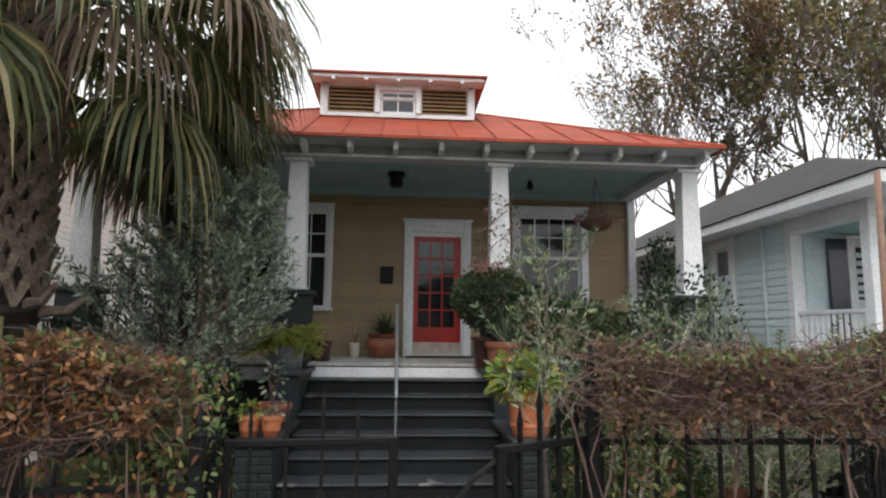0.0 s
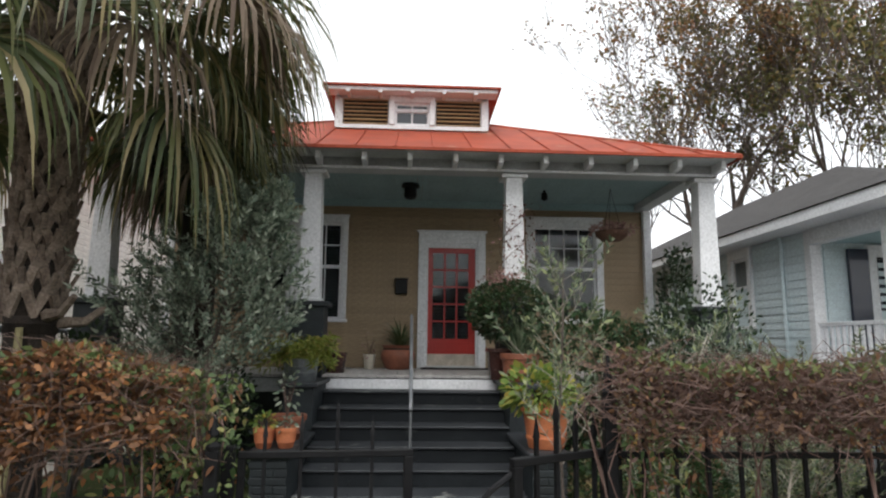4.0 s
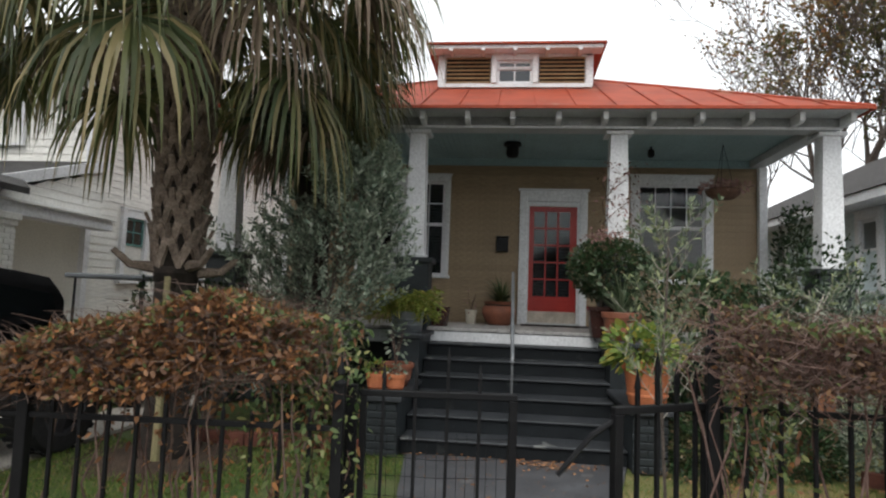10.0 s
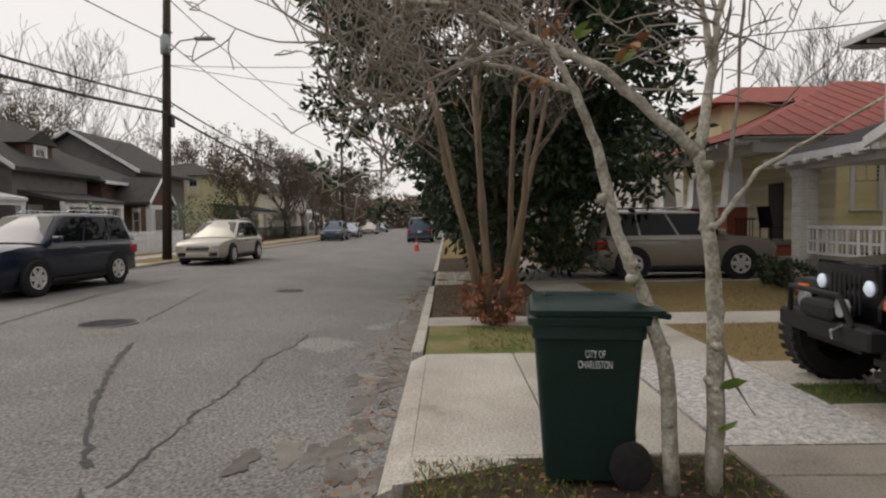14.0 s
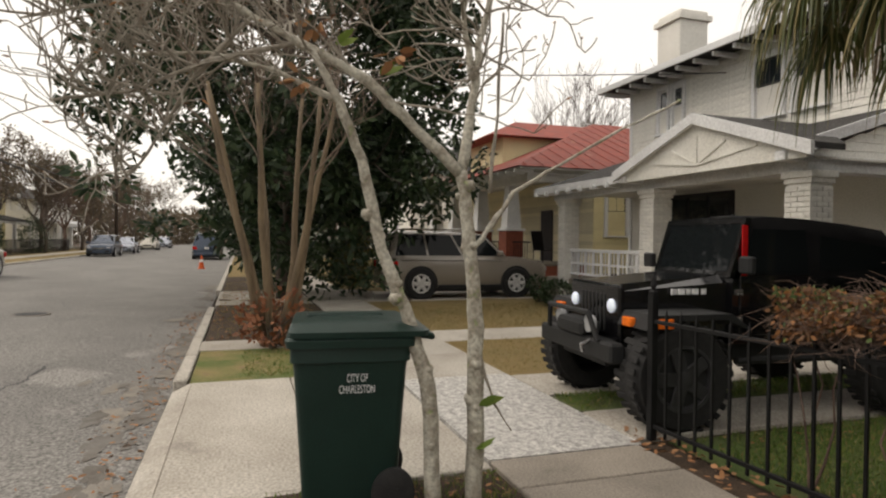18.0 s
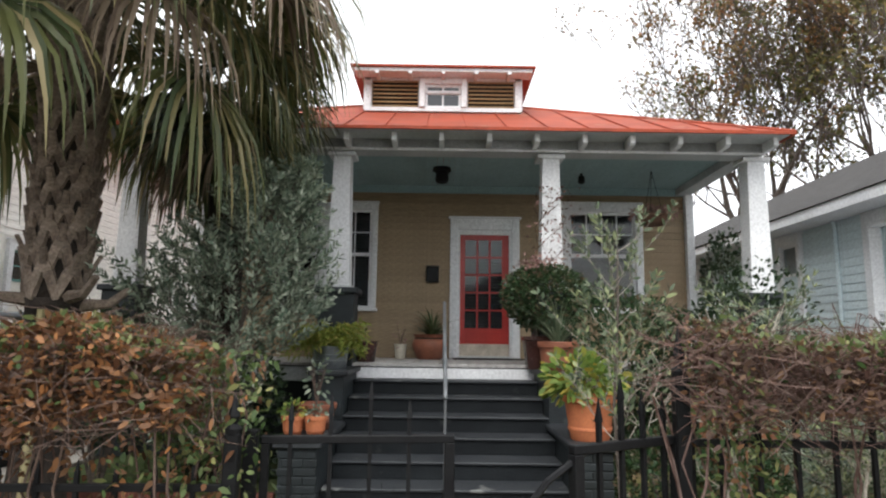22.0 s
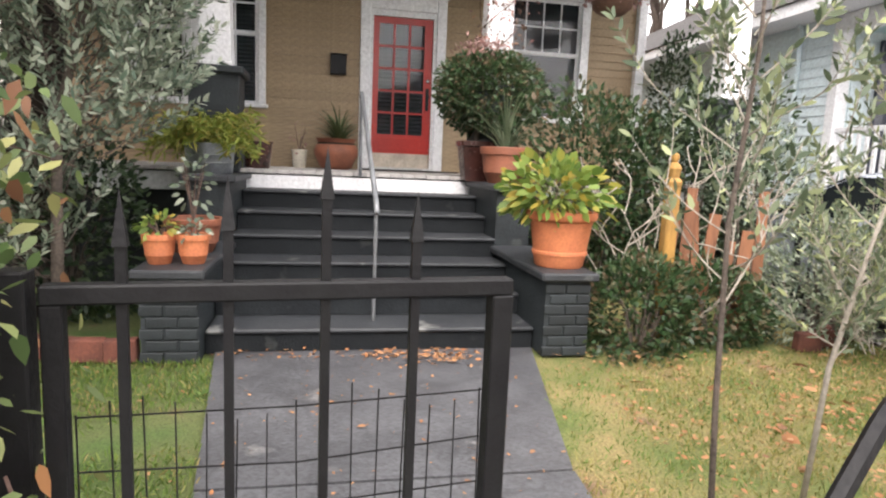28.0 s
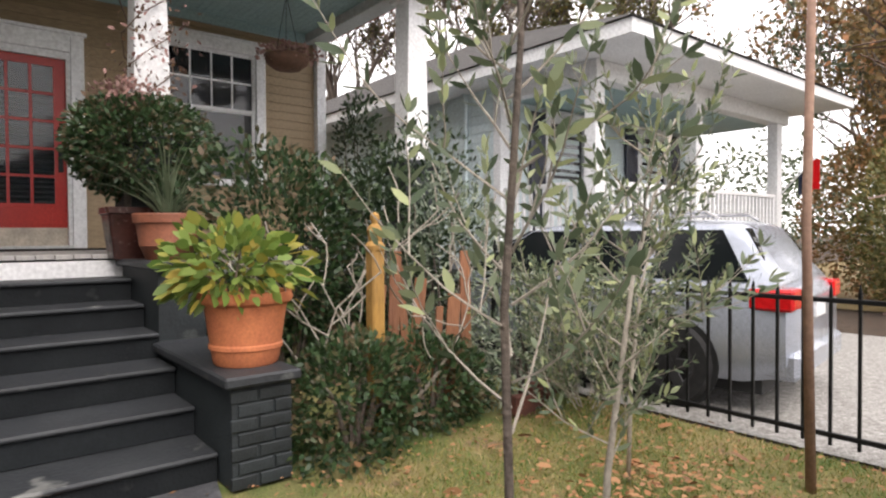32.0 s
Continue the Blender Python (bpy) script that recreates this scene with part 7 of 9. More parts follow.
    for s in (-1, 1):
        for i in range(len(cuts) - 1):
            q = []
            for f, z in ((cuts[i], zl), (cuts[i + 1], zl), (cuts[i + 1], zt), (cuts[i], zt)):
                e = 0.03 if f in (cuts[i],) else -0.03
                q.append((ra(z) + (fa(z) - ra(z)) * f + e, s * (yw(z) + 0.006), z))
            part("side_window", Geo().add(q + [(x, y - s * 0.012, z) for x, y, z in q], [(0, 1, 2, 3), (7, 6, 5, 4), (0, 4, 5, 1), (1, 5, 6, 2), (2, 6, 7, 3), (3, 7, 4, 0)]), CARGLASS, c)
        part("door_handle", Geo().box(-0.2, -0.02, min(s * W * 0.49, s * W * 0.505), max(s * W * 0.49, s * W * 0.505), zs - 0.15, zs - 0.12, 0.004), CHROME, c)
        part("wing_mirror", Geo().box(xf0 - 0.35, xf0 - 0.2, min(s * W * 0.49, s * (W * 0.49 + 0.2)), max(s * W * 0.49, s * (W * 0.49 + 0.2)), zs + 0.02, zs + 0.17, 0.03), paint, c)
    for x0, x1, nm, e in ((xf0, xf1, "windscreen", 0.012), (xr0, xr1, "rear_window", -0.012)):
        q = [(sx(x0, zs - 0.02, x1, H - 0.06, z) + e, s * (yw(z) - 0.09), z) for s, z in ((-1, zl + 0.02), (1, zl + 0.02), (1, zt + 0.01), (-1, zt + 0.01))]
        part(nm, Geo().add(q + [(x - e * 1.5, y, z) for x, y, z in q], [(0, 1, 2, 3), (7, 6, 5, 4), (0, 4, 5, 1), (1, 5, 6, 2), (2, 6, 7, 3), (3, 7, 4, 0)]), CARGLASS, c)
    # ends
    part("front_bumper", Geo().box(hl - 0.3, hl + 0.03, -W * 0.41, W * 0.41, zb + 0.02, zb + 0.2, 0.04), lower or paint, c, smooth=30)
    part("rear_bumper", Geo().box(-hl - 0.04, -hl + 0.3, -W * 0.45, W * 0.45, zb + 0.04, zb + 0.26, 0.04), lower or paint, c, smooth=30)
    part("grille", Geo().box(hl - 0.08, hl + 0.02, -W * 0.22, W * 0.22, zs * 0.56, zs * 0.73, 0.02), PLASTIC, c)
    for k in range(3):
        part("grille_bar", Geo().box(hl, hl + 0.026, -W * 0.215, W * 0.215, zs * 0.585 + k * zs * 0.05, zs * 0.60 + k * zs * 0.05, 0.004), CHROME, c)
    for s in (-1, 1):
        y0, y1 = sorted((s * W * 0.25, s * W * 0.425))
        part("headlamp", Geo().box(hl - 0.24, hl + 0.004, y0, y1, zs * 0.62, zs * 0.77, 0.04), HEADLAMP if lit else GLASSLENS, c, smooth=30)
        y2, y3 = sorted((s * W * 0.22, s * W * 0.39))
        part("air_intake", Geo().box(hl - 0.02, hl + 0.036, y2, y3, zb + 0.05, zb + 0.21, 0.03), PLASTIC, c)
        y2, y3 = sorted((s * W * 0.497, s * W * 0.506))
        part("belt_trim", Geo().box(xr0 + 0.3, xf0 - 0.05, y2, y3, zs - 0.105, zs - 0.085), CHROME, c)
        part("sill", Geo().box(-base / 2 + r, base / 2 - r - 0.1, y2 - 0.01, y3 + 0.004, zb - 0.02, zb + 0.07, 0.004), PLASTIC, c)
        y0, y1 = sorted((s * W * 0.33, s * W * 0.487))
        part("tail_lamp", Geo().box(-hl - 0.012, -hl + 0.30, y0, y1, zs * lamp[0], zs * lamp[1], 0.02), REDLENS, c)
        for x in (-base / 2 - 0.05, base / 2 - 0.05):
            arch = Geo().lathe([(r * 1.12, -0.02), (r * 1.12, 0.010), (r * 0.9, 0.010)], 24, cap=True).data("wheel_arch", PLASTIC)
            o = part("wheel_arch", arch, PLASTIC, c)
            o.matrix_basis = pose(x, s * (W / 2 - 0.008), r * 1.02, 90 * -s, 0, 0)
            wheel_part(c, x, s * (W / 2 - 0.07), r, 0.22, rim, 6, -s)
    if plate:
        part("number_plate", Geo().box(-hl - 0.022, -hl + 0.02, -0.16, 0.16, zs * 0.72, zs * 0.86, 0.004), LETTER, c)
    part("underbody", Geo().box(-hl * 0.9, hl * 0.9, -W * 0.42, W * 0.42, r * 0.45, zb + 0.1), PLASTIC, c)
    if suv and rails:
        for s in (-1, 1):
            part("roof_rail", Geo().tube([(xr1 + 0.2, s * W * 0.33, H - 0.01), (xr1 + 0.3, s * W * 0.33, H + 0.05), (xf1 - 0.5, s * W * 0.33, H + 0.05), (xf1 - 0.4, s * W * 0.33, H - 0.01)], 0.018, 6), CHROME, c)
    return c


BRIGHTRIM = material("polished_alloy", (0.80, 0.80, 0.80), rough=0.3, metal=0.3, scale=8, fine=40, mix=0.2, bump=0.01)
DARKRIM = material("dull_dark_alloy", (0.055, 0.055, 0.06), rough=0.45, metal=0.4, scale=8, fine=40, mix=0.3, bump=0.02)
GLASSLENS = glass_material("lamp_lens", color=(0.35, 0.36, 0.37), rough=0.08)
car("suv", "taupe metallic SUV parked nose-in by the yellow house", (-17.50, -5.50, 0.0), 89, 4.62, 1.96, 1.80, GREYCAR, r=0.41, base=2.72, hood=0.27, tail=0.06, belt=0.62, rails=True, rake=0.62, back=0.14, rim=BRIGHTRIM)
car("suv", "dark navy SUV parked across the street", (-15.4, -21.35, road_z(-21.35)), -5, 4.8, 1.9, 1.84, NAVYCAR, r=0.40, base=2.8, hood=0.28, tail=0.10, belt=0.61, rake=0.75, back=0.2, rim=BRIGHTRIM)
car("suv", "champagne SUV parked across the street behind the pole", (-25.6, -20.75, road_z(-20.75)), -1, 4.8, 1.92, 1.68, CHAMPCAR, r=0.38, base=2.9, hood=0.28, tail=0.45, belt=0.58)
car("car", "slate-blue car parked far along the street", (-53, -21.2, road_z(-21.2)), 1, 4.5, 1.8, 1.6, BLUECAR, r=0.34, base=2.6, hood=0.27, tail=0.25, suv=True)
car("car", "silver saloon parked far along the street", (-62, -21.2, road_z(-21.2)), 1, 4.5, 1.78, 1.45, SILVERCAR, r=0.33, base=2.6, hood=0.27, tail=0.5, suv=False)
car("car", "pale saloon far along the street", (-77, -21.2, road_z(-21.2)), 1, 4.5, 1.78, 1.45, CHAMPCAR, r=0.33, base=2.6, hood=0.27, tail=0.5, suv=False)
car("car", "silver car far along the street", (-90, -21.2, road_z(-21.2)), 1, 4.5, 1.78, 1.45, SILVERCAR, r=0.33, base=2.6, hood=0.27, tail=0.5, suv=False)
car("van", "dark van parked along the near kerb", (-51, -13.8, road_z(-13.8)), 180, 5.0, 1.95, 1.95, BLUECAR, r=0.36, base=3.0, hood=0.2, tail=0.1, belt=0.55)
car("car", "silver estate car in the gravel driveway", (4.55, -3.98, -0.01), 99, 4.5, 1.76, 1.5, SILVERCAR, r=0.34, base=2.65, hood=0.27, tail=0.12, belt=0.65, lamp=(0.82, 0.985), rim=DARKRIM)

# the jeep
jp = thing("jeep", "lifted black off-road car with soft top and mud tyres", "car", (-5.98, -6.75, 0), -94, group="parked cars")


def body_part(name, geo, mat, parent, label="", smooth=False):
    """A part of the narrow upper body: drawn on a wider plan, then taken in and lifted at the cowl."""
    for i, v in enumerate(geo.v):
        x, y, z = v
        lift = 0.08 * max(0.0, min(1.0, (z - 0.8) / 0.35, (1.82 - z) / 0.62))
        geo.v[i] = (x if x > 0 else 0.76 * x, 0.84 * y, z + lift)
    return part(name, geo, mat, parent, label, smooth)



tub = Geo()
tub.prism([(-1.95, 0.72), (0.45, 0.66), (0.45, 1.17), (-1.95, 1.17)], "y", -0.72, 0.72)
body_part("tub", tub, BLACKPAINT, jp)
hoodg = Geo().loft([[(0.42, -0.66, 0.78), (0.42, -0.66, 1.14), (0.42, -0.5, 1.20), (0.42, 0.5, 1.20), (0.42, 0.66, 1.14), (0.42, 0.66, 0.78)],
                    [(1.45, -0.5, 0.80), (1.45, -0.5, 1.07), (1.45, -0.42, 1.12), (1.45, 0.42, 1.12), (1.45, 0.5, 1.07), (1.45, 0.5, 0.80)]])
body_part("hood", hoodg, BLACKPAINT, jp, smooth=30)
gr = Geo().box(1.44, 1.50, -0.56, 0.56, 0.66, 1.12, 0.02)
body_part("grille", gr, BLACKPAINT, jp)
for k in range(7):
    body_part("grille_slot", Geo().box(1.495, 1.506, -0.27 + k * 0.085, -0.235 + k * 0.085, 0.76, 1.04, 0.003), PLASTIC, jp)
for s in (-1, 1):
    part("headlamp", Geo().lathe([(0.06, 0), (0.064, 0.03), (0.045, 0.045), (0.01, 0.05)], 20).data("headlamp", HEADLAMP, 40), HEADLAMP, jp, "lit round headlamp").matrix_basis = pose(1.485, s * 0.355, 1.0, 0, 90, 0)
    fl = Geo().prism([(0.55, 0.86), (0.72, 0.98), (1.45, 0.98), (1.52, 0.86), (1.46, 0.86), (1.40, 0.93), (0.76, 0.93), (0.6, 0.86)], "y", min(s * 0.48, s * 0.94), max(s * 0.48, s * 0.94))
    part("front_fender", fl, PLASTIC, jp)
    part("rear_flare", Geo().prism([(-1.75, 0.80), (-1.6, 0.98), (-0.9, 0.98), (-0.7, 0.80), (-0.78, 0.80), (-0.94, 0.93), (-1.56, 0.93), (-1.67, 0.80)], "y", min(s * 0.70, s * 0.92), max(s * 0.70, s * 0.92)), PLASTIC, jp)
    y0, y1 = sorted((s * 0.60, s * 0.73))
    part("turn_signal", Geo().box(1.49, 1.55, y0, y1, 0.86, 0.94, 0.01), AMBER, jp, "amber turn lamp")
    y0, y1 = sorted((s * 0.925, s * 0.955))
    part("side_marker", Geo().box(1.28, 1.42, y0, y1, 0.87, 0.95, 0.006), AMBER, jp, "amber side lamp")
    body_part("mirror", Geo().box(0.38, 0.46, min(s * 0.80, s * 0.98), max(s * 0.80, s * 0.98), 1.22, 1.40, 0.02), PLASTIC, jp)
    body_part("door", Geo().box(-0.55, 0.38, min(s * 0.72, s * 0.735), max(s * 0.72, s * 0.735), 0.74, 1.20, 0.006), BLACKPAINT, jp)
    body_part("hinge", Geo().box(0.36, 0.44, min(s * 0.735, s * 0.75), max(s * 0.735, s * 0.75), 0.85, 0.89).box(0.36, 0.44, min(s * 0.735, s * 0.75), max(s * 0.735, s * 0.75), 1.05, 1.09), CHROME, jp)
    part("side_step", Geo().tube([(-0.7, s * 0.78, 0.55), (0.55, s * 0.78, 0.55)], 0.035, 8), PLASTIC, jp)
    body_part("rear_lamp", Geo().box(-1.99, -1.94, min(s * 0.60, s * 0.70), max(s * 0.60, s * 0.70), 0.85, 1.0, 0.01), REDLENS, jp)
    for x in (1.16, -1.21):
        ty = wheel_part(jp, x, s * 0.78, 0.45, 0.32, DARKRIM, 5, -s)
        g = Geo()
        for k in range(30):
            for e in (-1, 1):
                g.obox(pose(0, 0, e * 0.085, 0, 0, 12 * k + 3 * e) @ pose(0.452, 0, 0, 0, 12 * e, 0), 0.022, 0.055, 0.13, 0.004)
        part("tread_block", g, RUBBER, ty)
body_part("windscreen_frame", Geo().prism([(0.42, 1.18), (0.47, 1.18), (0.30, 1.80), (0.25, 1.80)], "y", -0.70, -0.64).prism([(0.42, 1.18), (0.47, 1.18), (0.30, 1.80), (0.25, 1.80)], "y", 0.64, 0.70)
     .prism([(0.26, 1.74), (0.315, 1.74), (0.30, 1.81), (0.24, 1.81)], "y", -0.64, 0.64).prism([(0.42, 1.18), (0.47, 1.18), (0.455, 1.24), (0.41, 1.24)], "y", -0.64, 0.64), BLACKPAINT, jp)
body_part("windscreen", Geo().prism([(0.435, 1.22), (0.445, 1.22), (0.295, 1.77), (0.285, 1.77)], "y", -0.64, 0.64), CARGLASS, jp)
top = Geo().loft([[(x, -0.70, 1.17), (x, -0.69, z - 0.16), (x, -0.60, z - 0.03), (x, 0, z), (x, 0.60, z - 0.03), (x, 0.69, z - 0.16), (x, 0.70, 1.17)] for x, z in ((-1.93, 1.58), (-1.75, 1.72), (-1.2, 1.78), (-0.55, 1.83), (0.0, 1.85), (0.27, 1.82))])
body_part("soft_top", top, SOFTTOP, jp, "black canvas soft top", smooth=50)
for s in (-1, 1):
    y0, y1 = sorted((s * 0.702, s * 0.712))
    body_part("side_window", Geo().add([(x, s * (0.712 - 0.02 * (z - 1.2)), z) for x, z in ((-0.5, 1.22), (0.34, 1.22), (0.22, 1.68), (-0.45, 1.68))] + [(x, s * (0.69 - 0.03 * (z - 1.2)), z) for x, z in ((-0.5, 1.22), (0.34, 1.22), (0.22, 1.68), (-0.45, 1.68))], [(0, 1, 2, 3), (7, 6, 5, 4), (0, 4, 5, 1), (1, 5, 6, 2), (2, 6, 7, 3), (3, 7, 4, 0)]), CARGLASS, jp)
    body_part("rear_side_window", Geo().add([(x, s * (0.712 - 0.015 * (z - 1.2)), z) for x, z in ((-1.8, 1.25), (-0.68, 1.25), (-0.68, 1.62), (-1.7, 1.5))] + [(x, s * 0.69, z) for x, z in ((-1.8, 1.25), (-0.68, 1.25), (-0.68, 1.62), (-1.7, 1.5))], [(0, 1, 2, 3), (7, 6, 5, 4), (0, 4, 5, 1), (1, 5, 6, 2), (2, 6, 7, 3), (3, 7, 4, 0)]), CARGLASS, jp)
body_part("red_strap", Geo().box(0.30, 0.36, 0.715, 0.73, 1.2, 1.72, 0.003), REDLENS, jp, "red strap by the windscreen")
part("front_bumper", Geo().box(1.58, 1.72, -0.72, 0.72, 0.55, 0.72, 0.02), PLASTIC, jp)
part("winch", Geo().box(1.55, 1.76, -0.26, 0.26, 0.72, 0.86, 0.03).tube([(1.72, -0.5, 0.72), (1.76, -0.4, 0.95), (1.76, 0.4, 0.95), (1.72, 0.5, 0.72)], 0.025, 8), PLASTIC, jp)
part("tow_hook", Geo().tube([(1.7, 0.35, 0.7), (1.8, 0.35, 0.66), (1.78, 0.35, 0.6)], 0.018, 6), CHROME, jp)
for y in (-0.3, 0.3):
    part("fog_lamp", Geo().lathe([(0.075, 0), (0.08, 0.05), (0.06, 0.06), (0.01, 0.062)], 16).data("fog_lamp", GLASSLENS, 40), GLASSLENS, jp).matrix_basis = pose(1.66, y, 0.84, 0, 90, 0)
part("frame_rail", Geo().box(-1.5, 1.6, -0.42, 0.42, 0.48, 0.70), PLASTIC, jp)
for x in (1.16, -1.21):
    ax = part("axle", Geo().tube([(x, -0.7, 0.43), (x, 0.7, 0.43)], 0.05, 8), PLASTIC, jp)
    part("differential", Geo().lathe([(0.02, -0.12), (0.13, -0.05), (0.13, 0.05), (0.02, 0.12)], 12, (x, 0.2, 0.43)), PLASTIC, ax)
part("steering_damper", Geo().tube([(1.32, -0.55, 0.45), (1.32, 0.5, 0.5)], 0.03, 8), REDLENS, jp, "red steering damper")
bars = [(0.34, 0.05), (0.42, 0.06), (0.5, 0.035), (0.56, 0.06), (0.64, 0.05)]
for x, w in bars:
    for s in (-1, 1):
        body_part("badge_bar", Geo().box(x + 0.32, x + 0.32 + w, min(s * 0.60, s * 0.625), max(s * 0.60, s * 0.625), 1.05, 1.09), LETTER, jp)
part("spare_wheel", Geo().lathe([(0.2, -0.14), (0.40, -0.14), (0.43, -0.09), (0.43, 0.09), (0.40, 0.14), (0.2, 0.14)], 24).data("spare_wheel", RUBBER, 40), RUBBER, jp).matrix_basis = pose(-1.66, 0, 1.05, 0, 90, 0)

# golf cart behind the jeep
gc = thing("golf_cart", "golf cart with flat dark roof behind the fence", "golf cart", (-6.35, -2.5, 0), -90)
part("roof", Geo().box(-1.1, 0.75, -0.6, 0.6, 1.74, 1.81, 0.02), material("dark_grey_cart_roof", (0.10, 0.11, 0.12), rough=0.5, scale=3, fine=40), gc)
for x in (-1.0, 0.62):
    for y in (-0.52, 0.52):
        part("roof_post", Geo().tube([(x, y, 0.75), (x * 0.98, y, 1.75)], 0.02, 6), IRON, gc)
part("body", Geo().prism([(-1.1, 0.3), (1.05, 0.3), (1.1, 0.6), (0.75, 0.85), (0.55, 0.5), (-0.2, 0.5), (-0.25, 0.75), (-1.1, 0.75)], "y", -0.55, 0.55), PLASTIC, gc)
part("seat", Geo().box(-0.85, -0.3, -0.5, 0.5, 0.74, 0.84, 0.03).box(-0.9, -0.78, -0.5, 0.5, 0.84, 1.2, 0.03), CREAMPOT, gc)
for x in (-0.75, 0.75):
    for s in (-1, 1):
        wheel_part(gc, x, s * 0.5, 0.23, 0.18, CHROME, 5, -s)

# traffic cone
tc = thing("traffic_cone", "orange traffic cone on the asphalt", "traffic cone", (-35.5, -13.4, road_z(-13.4)))
part("base", Geo().box(-0.19, 0.19, -0.19, 0.19, 0, 0.03, 0.006), CONE, tc)
part("cone", Geo().lathe([(0.15, 0.03), (0.03, 0.72), (0.02, 0.72)], 20), CONE, tc, smooth=40)
part("band", Geo().lathe([(0.105, 0.36), (0.083, 0.49)], 20, cap=False), LETTER, tc)

# ---- the white two-storey house ----
wh = thing("house", "white two-storey house with gabled brick-pillared porch", "house")
WX0, WX1, WY = -15.9, -8.34, -1.0
part("wall", Geo().box(WX0, WX1, WY, WY + 0.2, 0.3, 5.8), CREAM, wh)
part("wall", Geo().box(WX1 - 0.2, WX1, WY + 0.2, 9, 0.3, 5.8), CREAM, wh)
part("wall", Geo().box(WX0, WX0 + 0.2, WY + 0.2, 9, 0.3, 5.8), CREAM, wh)
part("wall", Geo().box(WX0, WX1, 9, 9.2, 0.3, 5.8), CREAM, wh)
EAST = pose(WX1 + 0.002, 0, 0, 0, 0, 90)
clapboards(wh, WY + 0.1, 6.0, 0.45, 5.7, [(-0.15, 0.95, 1.65, 3.25)], CREAM, EAST, 0.14)
clapboards(wh, WX0 + 0.1, WX1 - 0.1, 3.6, 5.7, [(-14.8, -13.56, 4.3, 5.64), (-11.6, -9.6, 4.12, 5.6)], CREAM, pose(0, WY - 0.002, 0), 0.14)
for x, y in ((WX1 - 0.09, WY - 0.03), (WX0 - 0.02, WY - 0.03)):
    part("corner_board", Geo().box(x, x + 0.11, y, y + 0.14, 0.4, 5.75, 0.005), WHITE, wh)
TEAL = material("teal_sash_paint", (0.10, 0.24, 0.22), rough=0.5, scale=4, fine=40)
BLACKSASH = material("dark_sash_paint", (0.03, 0.03, 0.035), rough=0.5, scale=4, fine=40)
window(wh, pose(WX1 + 0.03, 0.40, 1.75, 0, 0, 90), 0.9, 1.42, upper=(2, 2), lower=(2, 2), blinds=False, frame_mat=TEAL)
for x in (-14.46, -13.90):
    window(wh, pose(x, WY - 0.03, 4.38), 0.5, 1.18, trim=0.07, upper=(1, 1), lower=(1, 1), blinds=False, frame_mat=WHITE)
for x in (-11.1, -10.1):
    window(wh, pose(x, WY - 0.03, 4.2), 0.85, 1.32, trim=0.09, upper=(2, 1), lower=(1, 1), blinds=False, frame_mat=BLACKSASH)
# porch
part("porch_floor", Geo().box(-15.9, -7.75, -3.6, WY, 0.0, 0.62, 0.02), CONC2, wh)
part("porch_ceiling", Geo().box(-15.9, -7.75, -3.6, WY, 2.80, 2.84), CREAM, wh)
BRICKW = material("painted_white_brick", (0.76, 0.75, 0.71), (0.67, 0.66, 0.62), rough=0.8, scale=5, fine=40, bump=0.2, spread=0.08)
wb = Geo().box(-0.11, 0.11, -0.02, 0.02, -0.034, 0.034, 0.006).data("brick", BRICKW)
for x, w in ((-7.90, 0.44), (-11.40, 0.44), (-14.85, 0.30)):
    pl = part("pillar", Geo().box(x - w / 2 + 0.015, x + w / 2 - 0.015, -3.725, -3.335, 0, 2.62), BRICKW, wh)
    part("pillar_cap", Geo().box(x - w / 2 - 0.05, x + w / 2 + 0.05, -3.79, -3.27, 2.52, 2.62, 0.01).box(x - w / 2 - 0.02, x + w / 2 + 0.02, -3.76, -3.30, 2.44, 2.52, 0.01), BRICKW, pl)
    if x > -16:
        for k in range(24):
            z = 0.68 + 0.0765 * k
            if z > 2.42:
                break
            o = 0.11 if k % 2 else 0.0
            for j in range(5):
                for face, half in (("s", w / 2), ("e", 0.21)):
                    b0, b1 = max(-half, -half - o + j * 0.226), min(half, -half - o + j * 0.226 + 0.218)
                    if b1 - b0 < 0.05:
                        continue
                    fit = Matrix.Diagonal(((b1 - b0) / 0.22, 1, 1, 1))
                    if face == "s":
                        piece("brick", wb, pl, pose(x + (b0 + b1) / 2, -3.735, z) @ fit)
                    else:
                        piece("brick", wb, pl, pose(x + w / 2 - 0.02, -3.53 + (b0 + b1) / 2, z, 0, 0, 90) @ fit)
part("porch_beam", Geo().box(-15.4, -7.78, -3.68, -3.34, 2.62, 2.86, 0.01).box(-8.1, -7.82, -3.34, WY, 2.62, 2.86, 0.01), WHITE, wh)
# shed roof with side rake, and the front gable
part("porch_roof", Geo().prism([(-3.95, 2.86), (-0.95, 3.82), (-0.95, 3.90), (-3.98, 2.94)], "x", -15.8, -8.00), SHINGLE, wh, "dark shingled porch roof")
part("rake_board", Geo().prism([(-3.98, 2.80), (-0.95, 3.76), (-0.95, 3.93), (-4.0, 2.97)], "x", -7.995, -7.94), WHITE, wh)
part("eave_board", Geo().box(-15.8, -12.0, -4.03, -3.98, 2.78, 2.94, 0.005), WHITE, wh)
for k in range(7):
    part("rafter_tail", Geo().box(-15.7 + 0.55 * k, -15.63 + 0.55 * k, -4.1, -3.7, 2.72, 2.83), WHITE, wh)
side = Geo()
